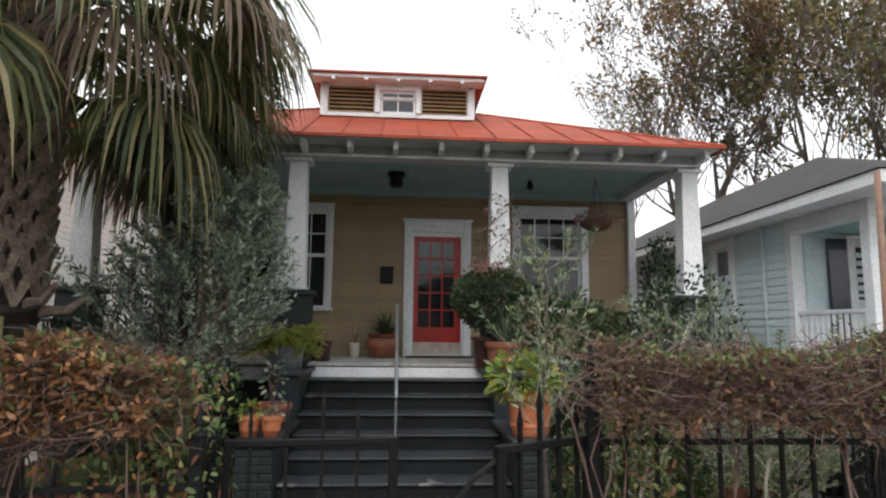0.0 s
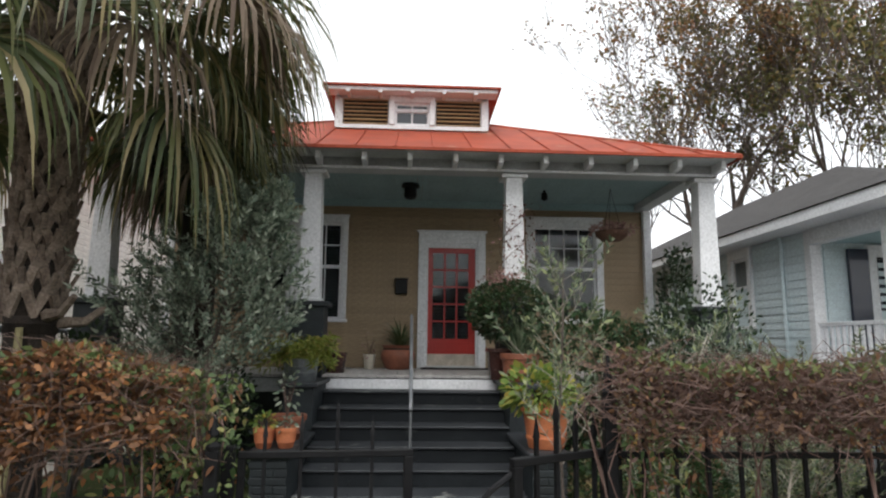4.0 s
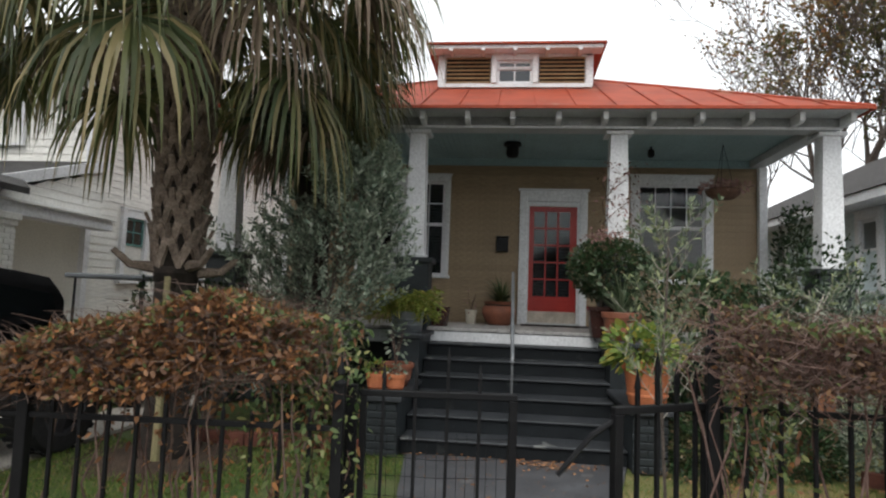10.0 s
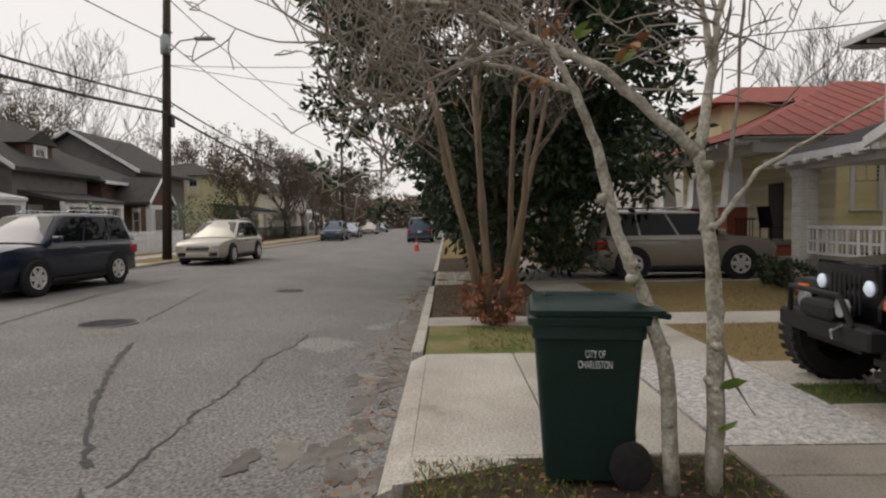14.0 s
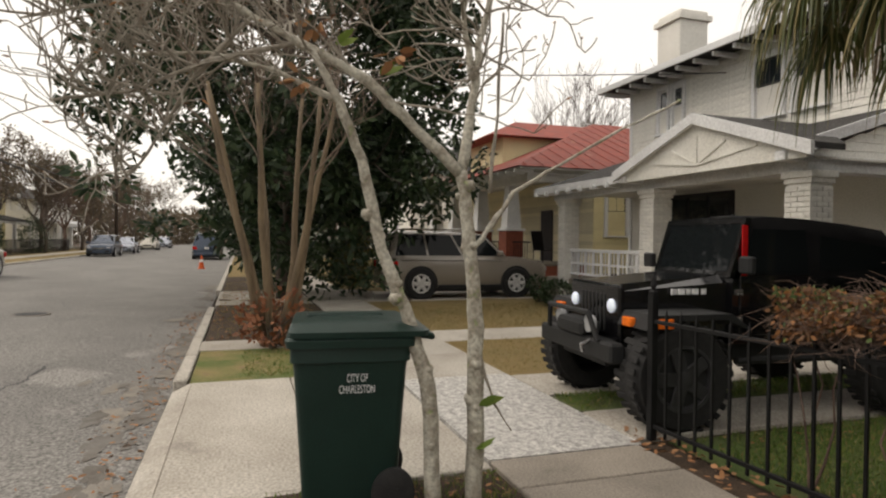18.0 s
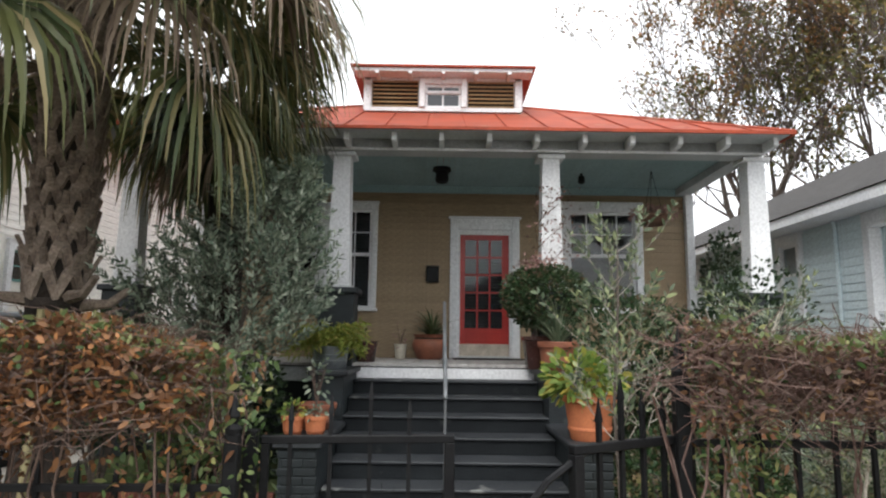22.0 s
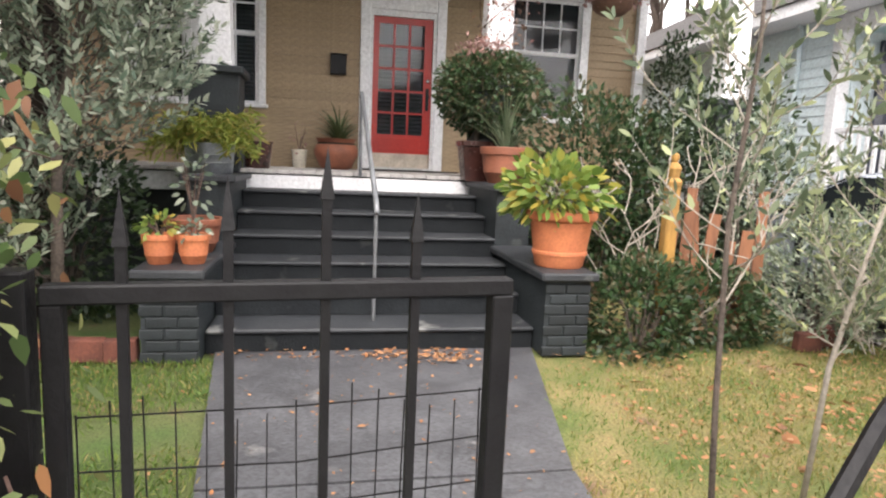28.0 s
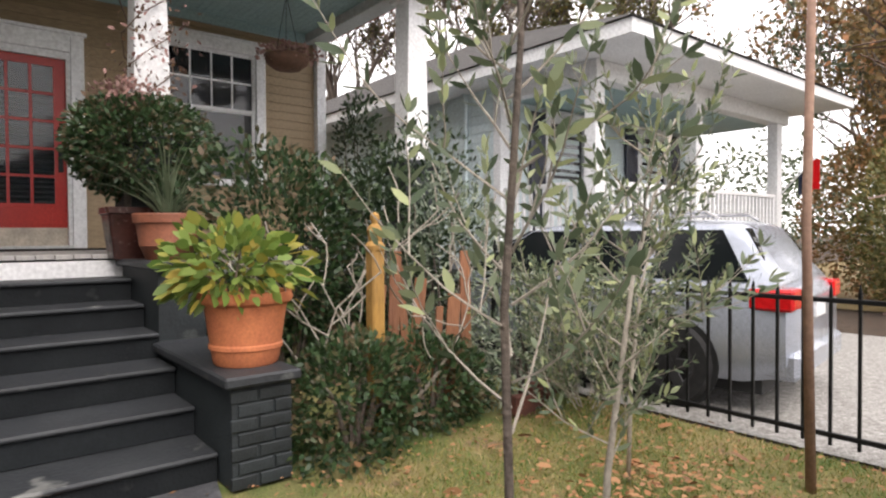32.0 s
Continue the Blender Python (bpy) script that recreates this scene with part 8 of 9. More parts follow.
for k in range(6):
    z = 2.87 + 0.14 * k
    y0 = -3.4 + max(0, (z - 2.9)) / 0.32
    if y0 < WY:
        side.add([(-8.09, y0, z), (-8.09, WY, z), (-8.09, WY, z + 0.14), (-8.09, y0 + 0.3, z + 0.14), (-8.06, y0, z), (-8.06, WY, z), (-8.075, WY, z + 0.14), (-8.075, y0 + 0.3, z + 0.14)],
                 [(0, 1, 2, 3), (7, 6, 5, 4), (0, 4, 5, 1), (1, 5, 6, 2), (2, 6, 7, 3), (3, 7, 4, 0)])
part("gable_end_siding", side, CREAM, wh)
GA, GB, GP = (-11.92, 2.88), (-7.28, 2.85), (-9.60, 3.66)
for a in (GA, GB):
    foot = -3.90 if a == GA else -3.6
    part("gable_roof", Geo().add([(x, y, z + d) for d in (0.0, 0.09) for x, y, z in ((a[0], -4.15, a[1]), (GP[0], -4.15, GP[1]), (GP[0], -1.35, GP[1]), (a[0], foot, a[1]))],
                                 [(3, 2, 1, 0), (4, 5, 6, 7), (0, 1, 5, 4), (1, 2, 6, 5), (2, 3, 7, 6), (3, 0, 4, 7)]), SHINGLE, wh, "dark shingled gable slope")
for a, b in ((GA, GP), (GP, GB)):
    part("barge_board", Geo().prism([(a[0], a[1] - 0.09), (b[0], b[1] - 0.09), (b[0], b[1] + 0.10), (a[0], a[1] + 0.10)], "y", -4.22, -4.153), WHITE, wh)
part("gable_wall", Geo().prism([(-11.75, 2.76), (-7.45, 2.76), (-7.45, 2.88), (-9.60, 3.62), (-11.75, 2.90)], "y", -4.09, -4.035), CREAM, wh)
for a, b in ((GA, GP), (GP, GB)):
    part("gable_soffit", Geo().prism([(a[0], a[1] - 0.03), (b[0], b[1] - 0.03), (b[0], b[1] - 0.005), (a[0], a[1] - 0.005)], "y", -4.15, -4.09), WHITE, wh)
for k in range(5):
    x = -10.90 + 0.65 * k
    part("gable_strut", Geo().tube([(-9.60, -4.10, 2.88), (x, -4.10, 2.95 + 0.42 * (1 - abs(k - 2) / 2.6))], 0.02, 4), CREAM, wh)
for x, z in ((-11.7, 2.75), (-7.85, 2.75)):
    part("bracket", Geo().box(x - 0.09, x + 0.09, -4.15, -3.6, z, z + 0.14, 0.01), WHITE, wh)
# door group and rail
part("glazed_door", Geo().box(-14.15, -12.0, WY - 0.04, WY + 0.02, 0.62, 2.75, 0.01), BLACKSASH, wh)
for k in range(3):
    part("door_pane", Geo().box(-14.08 + 0.69 * k, -13.5 + 0.69 * k, WY - 0.055, WY - 0.042, 0.85, 2.65), GLASS, wh)
part("shutter", Geo().box(-10.6, -10.35, WY - 0.05, WY + 0.01, 1.2, 2.4, 0.008), IRON, wh)
pr = part("porch_rail", Geo().box(-14.82, -11.66, -3.57, -3.49, 1.30, 1.38, 0.01).box(-14.82, -11.66, -3.56, -3.50, 0.74, 0.80), WHITE, wh)
for k in range(9):
    x = -14.75 + 0.34 * k
    part("baluster", Geo().box(x, x + 0.09, -3.55, -3.51, 0.8, 1.30), WHITE, pr)
    part("lattice_bar", Geo().box(x + 0.09, x + 0.34, -3.545, -3.515, 1.0, 1.05).box(x + 0.2, x + 0.23, -3.54, -3.52, 0.8, 1.3), WHITE, pr)
# main roof
ev = [(-16.38, -1.75), (-7.6, -1.75), (-7.6, 10), (-16.38, 10)]
g = Geo().add([(x, y, 5.82) for x, y in ev] + [(-12.2, 2.8, 7.5), (-12.2, 5.5, 7.5)], [(0, 1, 4), (1, 2, 5, 4), (2, 3, 5), (3, 0, 4, 5), (3, 2, 1, 0)])
part("roof", g, SHINGLE, wh)
part("eave_board", Geo().box(-16.41, -7.57, -1.80, -1.74, 5.74, 5.88).box(-7.62, -7.56, -1.74, 10, 5.74, 5.88).box(-16.43, -16.37, -1.74, 10, 5.74, 5.88), WHITE, wh)
for k in range(14):
    part("rafter_tail", Geo().box(-16.2 + 0.6 * k, -16.12 + 0.6 * k, -1.7, -1.02, 5.64, 5.74), WHITE, wh)
part("chimney", Geo().box(-17.05, -16.01, 0.7, 1.7, 0.0, 8.4, 0.03).box(-17.13, -15.93, 0.62, 1.78, 8.1, 8.25), CREAM, wh, "cream rendered chimney")

# ---- the yellow house with the red roof ----
yh = thing("house", "yellow house with red metal roof and brick-based columns", "house")
part("wall", Geo().box(-30, -18.6, -0.5, 10, 0.5, 4.1), YELLOW, yh)
g = Geo()
clap_geo(g, -0.5, 10, 0.6, 4.1, pose(-18.59, 0, 0, 0, 0, 90))
part("siding", g, YELLOW, yh)
g = Geo()
clap_geo(g, -30, -18.6, 0.6, 4.1, pose(0, -0.505, 0))
part("siding", g, material("pale_yellow_porch_paint", (0.80, 0.74, 0.54), (0.75, 0.69, 0.5), rough=0.6, scale=1.5, fine=40, bump=0.05), yh, "pale yellow front boards")
window(yh, pose(-18.56, 0.35, 1.75, 0, 0, 90), 0.95, 1.55, blinds=False, frame_mat=BLACKSASH)
window(yh, pose(-18.56, 1.35, 1.75, 0, 0, 90), 0.75, 1.55, blinds=False, frame_mat=BLACKSASH)
window(yh, pose(-20.2, -0.55, 1.5), 0.9, 1.7, blinds=False, frame_mat=BLACKSASH)
part("door", Geo().box(-22.2, -21.3, -0.56, -0.5, 0.6, 2.7), BLACKSASH, yh)
part("porch_floor", Geo().box(-29.5, -19.0, -2.75, -0.5, 0.0, 0.75, 0.02), BRICK, yh, "red brick porch base")
part("porch_slab", Geo().box(-29.6, -18.95, -2.82, -0.5, 0.75, 0.83, 0.01), CONC2, yh)
for x in (-20.6, -23.4, -26.4, -29.2):
    pb = part("brick_pier", Geo().box(x - 0.32, x + 0.32, -2.85, -2.2, 0.0, 1.9, 0.01), BRICK, yh)
    part("pier_cap", Geo().box(x - 0.37, x + 0.37, -2.9, -2.15, 1.9, 1.98, 0.01), WHITE, pb)
    part("column", Geo().loft([[(x - 0.26, -2.8, 1.98), (x + 0.26, -2.8, 1.98), (x + 0.26, -2.25, 1.98), (x - 0.26, -2.25, 1.98)], [(x - 0.17, -2.7, 3.45), (x + 0.17, -2.7, 3.45), (x + 0.17, -2.35, 3.45), (x - 0.17, -2.35, 3.45)]]), WHITE, yh)
part("porch_beam", Geo().box(-29.9, -18.8, -2.8, -2.3, 3.45, 3.75, 0.01).box(-19.1, -18.8, -2.3, -0.5, 3.45, 3.75), WHITE, yh)
rl = part("iron_rail", Geo().box(-23.2, -19.0, -2.6, -2.57, 1.5, 1.54), IRON, yh)
for k in range(24):
    part("rail_bar", Geo().box(-23.1 + 0.17 * k, -23.085 + 0.17 * k, -2.595, -2.575, 0.83, 1.5), IRON, rl)
part("soffit", Geo().box(-30.6, -17.9, -3.5, 10.4, 3.75, 3.80), GREYTRIM, yh)
ch = [(-30.7, -3.6), (-17.8, -3.6), (-17.8, 10.6), (-30.7, 10.6)]
YR = material("faded_red_roof", (0.30, 0.065, 0.045), (0.22, 0.055, 0.042), rough=0.7, scale=2.5, fine=25, mix=1.0, bump=0.15, third=(0.34, 0.13, 0.10))
rf = part("roof", Geo().add([(x, y, 3.82) for x, y in ch] + [(-24.25, 2.9, 6.6), (-24.25, 4.1, 6.6)], [(0, 1, 4), (1, 2, 5, 4), (2, 3, 5), (3, 0, 4, 5), (3, 2, 1, 0)]), YR, yh, "faded red roof")
for k in range(24):
    y = -3.3 + 0.58 * k
    top = min(6.45, y + 3.6, 10.6 - y)
    if top > 0.3:
        part("seam", Geo().tube([(-17.8, y, 3.84), (-17.8 - top, y, 3.84 + top * 2.78 / 6.45)], 0.013, 4), YR, rf)
for k in range(20):
    part("rafter_tail", Geo().box(-30.4 + 0.64 * k, -30.3 + 0.64 * k, -3.55, -2.9, 3.66, 3.76), WHITE, yh)
dm = part("dormer", Geo().box(-26.0, -22.6, -2.0, 2.0, 4.1, 5.55, 0.02), YELLOW, yh, "yellow dormer")
part("dormer_roof", Geo().add([(-26.5, -2.7, 5.5), (-22.1, -2.7, 5.5), (-22.1, 3, 5.5), (-26.5, 3, 5.5), (-24.3, -0.7, 6.45), (-24.3, 3, 6.45)], [(0, 1, 4), (1, 2, 5, 4), (2, 3, 5), (3, 0, 4, 5), (3, 2, 1, 0)]), YR, dm)
chair = thing("porch_chair", "dark metal porch chair on the yellow house porch", "chair", (-20.0, -1.6, 0.83), 200)
part("seat", Geo().box(-0.25, 0.25, -0.25, 0.25, 0.40, 0.44, 0.01), IRON, chair)
part("backrest", Geo().obox(pose(0, 0.27, 0.75, -12, 0, 0), 0.5, 0.03, 0.65, 0.01), IRON, chair)
for x in (-0.22, 0.22):
    for y in (-0.22, 0.22):
        part("leg", Geo().tube([(x, y, 0), (x, y, 0.42)], 0.015, 6), IRON, chair)

# ---- pale blue neighbouring house ----
nb = thing("house", "pale blue clapboard house with white porch rail", "house")
NX, NY = 5.6, -1.80
part("wall", Geo().box(NX, NX + 0.2, NY, 10, 0.5, 3.5), PALEBLUE, nb)
part("wall", Geo().box(10.8, 11.0, NY + 0.2, 10, 0.5, 3.5), PALEBLUE, nb)
part("wall", Geo().box(NX, 11.0, 10, 10.2, 0.5, 3.5), PALEBLUE, nb)
clapboards(nb, -10.0, -(NY + 0.12), 0.5, 3.46, [(-0.66, 0.16, 2.0, 3.46), (-4.3, -3.4, 1.83, 3.6)], PALEBLUE, pose(NX - 0.002, 0, 0, 0, 0, -90), 0.132)
window(nb, pose(NX - 0.03, 0.25, 2.03, 0, 0, -90), 0.8, 1.42, upper=(1, 1), lower=(1, 1), blinds=True)
window(nb, pose(NX - 0.03, 3.85, 1.85, 0, 0, -90), 0.9, 1.72, upper=(1, 1), lower=(1, 1), blinds=True)
part("corner_board", Geo().box(NX - 0.03, NX + 0.16, NY - 0.03, NY + 0.12, 0.5, 3.6, 0.005), WHITE, nb)
part("downpipe", Geo().tube([(NX - 0.06, NY + 0.75, 3.68), (NX - 0.06, NY + 0.75, 3.55), (NX - 0.05, NY + 0.7, 3.4), (NX - 0.05, NY + 0.7, 0.1)], 0.035, 8), PALEBLUE, nb, smooth=True)
PX, PY = 5.65, -3.5
part("porch_floor", Geo().box(PX, 11.0, PY - 0.1, 0.2, 1.0, 1.2, 0.01), GREYTRIM, nb)
part("porch_skirt", Geo().box(PX + 0.05, 10.95, PY - 0.02, 0.2, 0.0, 1.0), PALEBLUE, nb)
part("porch_ceiling", Geo().box(PX + 0.1, 11.0, PY + 0.2, 0.2, 3.30, 3.34), CEIL, nb)
part("porch_beam", Geo().box(PX - 0.1, 11.0, PY - 0.02, PY + 0.2, 3.26, 3.497, 0.01).box(PX - 0.1, PX + 0.1, PY + 0.2, NY, 3.26, 3.497, 0.01), WHITE, nb)
for x in (PX + 0.0, 8.0, 10.7):
    part("column", Geo().box(x - 0.09, x + 0.09, PY, PY + 0.18, 1.2, 3.28, 0.01), WHITE, nb)
nr = part("porch_rail", Geo().box(PX + 0.1, 10.9, PY + 0.04, PY + 0.10, 1.98, 2.04, 0.006).box(PX + 0.1, 10.9, PY + 0.04, PY + 0.10, 1.30, 1.35), WHITE, nb)
nr2 = part("porch_rail", Geo().box(PX - 0.03, PX + 0.03, PY + 0.18, NY, 1.98, 2.04, 0.006).box(PX - 0.03, PX + 0.03, PY + 0.18, NY, 1.30, 1.35), WHITE, nb)
bal = Geo().box(-0.022, 0.022, -0.018, 0.018, 1.35, 1.98).data("baluster", WHITE)
for k in range(40):
    piece("baluster", bal, nr, pose(PX + 0.2 + 0.128 * k, PY + 0.07, 0))
for k in range(13):
    piece("baluster", bal, nr2, pose(PX, PY + 0.27 + 0.128 * k, 0, 0, 0, 90))
g = Geo()
clap_geo(g, NX + 0.2, 11.0, 1.2, 3.42, pose(0, NY - 0.002, 0), 0.132)
part("wall", Geo().box(NX + 0.2, 11.0, NY, NY + 0.2, 0.5, 3.5), PALEBLUE, nb)
part("siding", g, PALEBLUE, nb)
for x in (7.0, 9.4):
    part("shutter", Geo().box(x - 0.85, x - 0.52, NY - 0.09, NY - 0.03, 1.35, 3.2, 0.01), NAVYCAR, nb, "navy shutter")
    part("shutter", Geo().box(x + 0.52, x + 0.85, NY - 0.09, NY - 0.03, 1.35, 3.2, 0.01), NAVYCAR, nb, "navy shutter")
    window(nb, pose(x, NY - 0.04, 1.25), 1.04, 1.98, blinds=False, upper=(1, 1), lower=(1, 1), frame_mat=BLACKSASH)
part("soffit", Geo().box(NX - 0.5, 11.5, PY - 0.80, 10.6, 3.50, 3.54), WHITE, nb)
part("fascia", Geo().box(NX - 0.54, 11.54, PY - 0.85, PY - 0.80, 3.50, 3.66, 0.005).box(NX - 0.54, NX - 0.5, PY - 0.80, 10.6, 3.50, 3.66), WHITE, nb)
nv = [(NX - 0.58, PY - 0.89), (11.6, PY - 0.89), (11.6, 10.7), (NX - 0.58, 10.7)]
part("roof", Geo().add([(x, y, 3.67) for x, y in nv] + [(8.35, 1.2, 5.5), (8.35, 5.3, 5.5)], [(0, 1, 4), (1, 2, 5, 4), (2, 3, 5), (3, 0, 4, 5), (3, 2, 1, 0)]), SHINGLE, nb, "dark brown shingle roof")
flag = thing("porch_flag", "small multicoloured flag on the neighbouring porch", "flag", (10.75, -3.75, 2.4))
part("pole", Geo().tube([(0, 0.3, -0.4), (0.0, -0.4, 0.35)], 0.012, 6), WHITE, flag)
for k, m in enumerate((REDLENS, AMBER, NAVYCAR)):
    part("stripe", Geo().box(0.0, 0.008, -0.36 + 0.11 * k, -0.25 + 0.11 * k, -0.3 - 0.04 * k, 0.2 - 0.1 * k), m, flag)


# ---- across the street ----
def far_house(label, x0, x1, y1, z, wall, roof_mat, roof_h, gable, porch=True, storeys=1, dormer=False, trim=None):
    """A simpler house facing +y (the street) at y1."""
    h = thing("house", label, "house")
    y0, trim = y1 - 8, trim or WHITE
    part("wall", Geo().box(x0, x1, y0, y1, 0, z), wall, h)
    ov, m = 0.5, (x0 + x1) / 2
    if gable == "side":
        ym = (y0 + y1) / 2
        part("roof", Geo().prism([(y0 - ov, z - 0.1), (ym, z + roof_h), (y1 + ov, z - 0.1), (y1 + ov, z + 0.08), (ym, z + roof_h + 0.2), (y0 - ov, z + 0.08)], "x", x0 - ov, x1 + ov), roof_mat, h)
        part("gable_wall", Geo().prism([(y0, z), (y1, z), (ym, z + roof_h)], "x", x1 - 0.2, x1), wall, h)
        for a, b in ((y0 - ov, ym), (ym, y1 + ov)):
            za, zb = (z - 0.1, z + roof_h) if a < ym else (z + roof_h, z - 0.1)
            part("barge_board", Geo().prism([(a, za), (b, zb), (b, zb + 0.22), (a, za + 0.22)], "x", x1 + ov, x1 + ov + 0.06), trim, h)
    elif gable:
        part("roof", Geo().prism([(x0 - ov, z - 0.1), (m, z + roof_h), (x1 + ov, z - 0.1), (x1 + ov, z + 0.08), (m, z + roof_h + 0.2), (x0 - ov, z + 0.08)], "y", y0 - ov, y1 + ov), roof_mat, h)
        part("gable_wall", Geo().prism([(x0, z), (x1, z), (m, z + roof_h)], "y", y1 - 0.2, y1), wall, h)
        for a, b in ((x0 - ov, m), (m, x1 + ov)):
            za, zb = (z - 0.1, z + roof_h) if a < m else (z + roof_h, z - 0.1)
            part("barge_board", Geo().prism([(a, za), (b, zb), (b, zb + 0.22), (a, za + 0.22)], "y", y1 + ov, y1 + ov + 0.06), trim, h)
    else:
        c = [(x0 - ov, y0 - ov), (x1 + ov, y0 - ov), (x1 + ov, y1 + ov), (x0 - ov, y1 + ov)]
        part("roof", Geo().add([(x, y, z) for x, y in c] + [(m - 1, y1 - 4, z + roof_h), (m + 1, y1 - 4, z + roof_h)], [(0, 1, 5, 4), (1, 2, 5), (2, 3, 4, 5), (3, 0, 4), (3, 2, 1, 0)]), roof_mat, h)
        part("eave_board", Geo().box(x0 - ov, x1 + ov, y1 + ov, y1 + ov + 0.05, z - 0.12, z + 0.05), trim, h)
    n = max(2, int((x1 - x0) / 2.6))
    for s in range(storeys):
        for k in range(n):
            x = x0 + (x1 - x0) * (k + 0.5) / n
            window(h, pose(x, y1 + 0.03, 1.1 + 2.9 * s, 0, 0, 180), 0.95, 1.5, blinds=False, mat=trim)
    for k in range(3):
        window(h, pose(x1 + 0.03, y1 - 1.5 - 2.3 * k, 1.1 + 2.9 * (storeys - 1), 0, 0, 90), 0.9, 1.4, blinds=False, mat=trim)
    if porch == "gable":
        pa, pb = x0 + 1.2, x1 - 1.0
        pm = (pa + pb) / 2
        part("porch_roof", Geo().prism([(pa - 0.3, 2.75), (pm, 4.2), (pb + 0.3, 2.75), (pb + 0.3, 2.9), (pm, 4.38), (pa - 0.3, 2.9)], "y", y1, y1 + 2.3), roof_mat, h)
        part("porch_gable", Geo().prism([(pa, 2.75), (pb, 2.75), (pm, 4.1)], "y", y1 + 2.0, y1 + 2.1), wall, h)
        for a, b in ((pa - 0.3, pm), (pm, pb + 0.3)):
            za, zb = (2.75, 4.2) if a < pm else (4.2, 2.75)
            part("barge_board", Geo().prism([(a, za), (b, zb), (b, zb + 0.18), (a, za + 0.18)], "y", y1 + 2.3, y1 + 2.36), trim, h)
        part("porch_beam", Geo().box(pa, pb, y1 + 1.95, y1 + 2.15, 2.5, 2.74), trim, h)
        for x in (pa + 0.15, pb - 0.15):
            part("column", Geo().box(x - 0.14, x + 0.14, y1 + 1.9, y1 + 2.2, 0, 2.5, 0.01), trim, h)
        part("porch_floor", Geo().box(pa, pb, y1, y1 + 2.2, 0, 0.4), CONC2, h)
    elif porch:
        part("porch_roof", Geo().prism([(y1, 3.1), (y1 + 2.2, 2.7), (y1 + 2.2, 2.82), (y1, 3.3)], "x", x0 + 0.3, x1 - 0.3), roof_mat if wall is not CREAM else WHITE, h)
        part("porch_beam", Geo().box(x0 + 0.3, x1 - 0.3, y1 + 1.9, y1 + 2.1, 2.5, 2.72), trim, h)
        for k in range(4):
            x = x0 + 0.5 + (x1 - x0 - 1.0) * k / 3
            part("column", Geo().box(x - 0.13, x + 0.13, y1 + 1.87, y1 + 2.13, 0, 2.5, 0.01), trim, h)
        part("porch_floor", Geo().box(x0 + 0.3, x1 - 0.3, y1, y1 + 2.2, 0, 0.4), CONC2, h)
    if dormer:
        part("dormer", Geo().box(m - 1.0, m + 1.0, y1 - 2.5, y1 - 0.6, z, z + 1.5), BROWNBRICK, h)
        part("dormer_roof", Geo().prism([(m - 1.3, z + 1.4), (m, z + 2.1), (m + 1.3, z + 1.4)], "y", y1 - 3, y1 - 0.4), roof_mat, h)
        window(h, pose(m, y1 - 0.57, z + 0.25, 0, 0, 180), 1.0, 1.1, blinds=False, mat=trim)
    return h


far_house("white two-storey house across the street", -27.0, -19.5, -31.5, 6.2, CREAM, SHINGLE, 2.0, False, True, 2)
far_house("grey gabled house with a brown dormer across the street", -33.9, -28.2, -31.0, 4.2, GREYWALL, SHINGLE, 2.9, "side", True, 1, True)
far_house("brown brick bungalow with a small gabled porch across the street", -39.4, -34.6, -30.6, 4.0, BROWNBRICK, SHINGLE, 2.0, False, "gable", 1)
far_house("long grey house with side gable across the street", -47.6, -40.4, -31.6, 5.0, GREYWALL, SHINGLE, 2.6, "side", False, 1)
far_house("cream two-storey house behind trees across the street", -64.0, -51.5, -31.0, 5.6, YELLOW, SHINGLE, 1.6, False, True, 2)
far_house("tan house further along the street", -82, -68, -30, 5.0, CREAM, SHINGLE, 2.0, False, True, 2)
far_house("grey house opposite the cottage", -14, -4, -30, 4.0, GREYWALL, SHINGLE, 2.4, False, True, 1)
far_house("brown brick house opposite the cottage", 0, 10, -31, 4.2, BROWNBRICK, SHINGLE, 2.4, True, True, 1)
for x0, x1, y1, h, mt, lb in ((-48, -36, 4, 5.5, CREAM, "cream house beyond the yellow one"), (-66, -52, 3, 6, BROWNBRICK, "brick house far along the near side")):
    f = thing("house", lb, "house")
    part("wall", Geo().box(x0, x1, y1 - 6, y1 + 4, 0, h), mt, f)
    part("roof", Geo().prism([(x0 - 0.5, h), ((x0 + x1) / 2, h + 2.4), (x1 + 0.5, h)], "y", y1 - 6.6, y1 + 4.5), SHINGLE, f)
    for k in range(3):
        window(f, pose(x0 + 2 + 3.4 * k, y1 - 6.03, 1.1), 1.0, 1.6, blinds=False)

pf = thing("picket_fence", "white picket fence across the street", "fence")
pk = Geo().prism([(-0.05, 0.08), (0.05, 0.08), (0.05, 1.05), (0, 1.15), (-0.05, 1.05)], "y", -0.012, 0.012).data("picket", WHITE)
for k in range(34):
    piece("picket", pk, pf, pose(-33.8 + 0.17 * k, -25.9, 0.18))
for z in (0.35, 0.85):
    part("rail", Geo().box(-33.9, -28.1, -25.93, -25.912, z + 0.18, z + 0.08), WHITE, pf)
dk = thing("iron_fence", "dark iron fence along the far pavement", "fence", group="iron fences")
for z in (0.2, 1.2):
    part("rail", Geo().box(-66, -45, -26.6, -26.57, z, z + 0.04), IRON, dk)
for k in range(84):
    piece("picket", picket, dk, Matrix.Translation((-66 + 0.25 * k, -26.585, 0)) @ Matrix.Diagonal((2, 2, 1.25, 1)))
sheet("pavement", -90, 60, -25.5, -24.2, 0.202, CONC, "pale pavement across the street", "pavement")
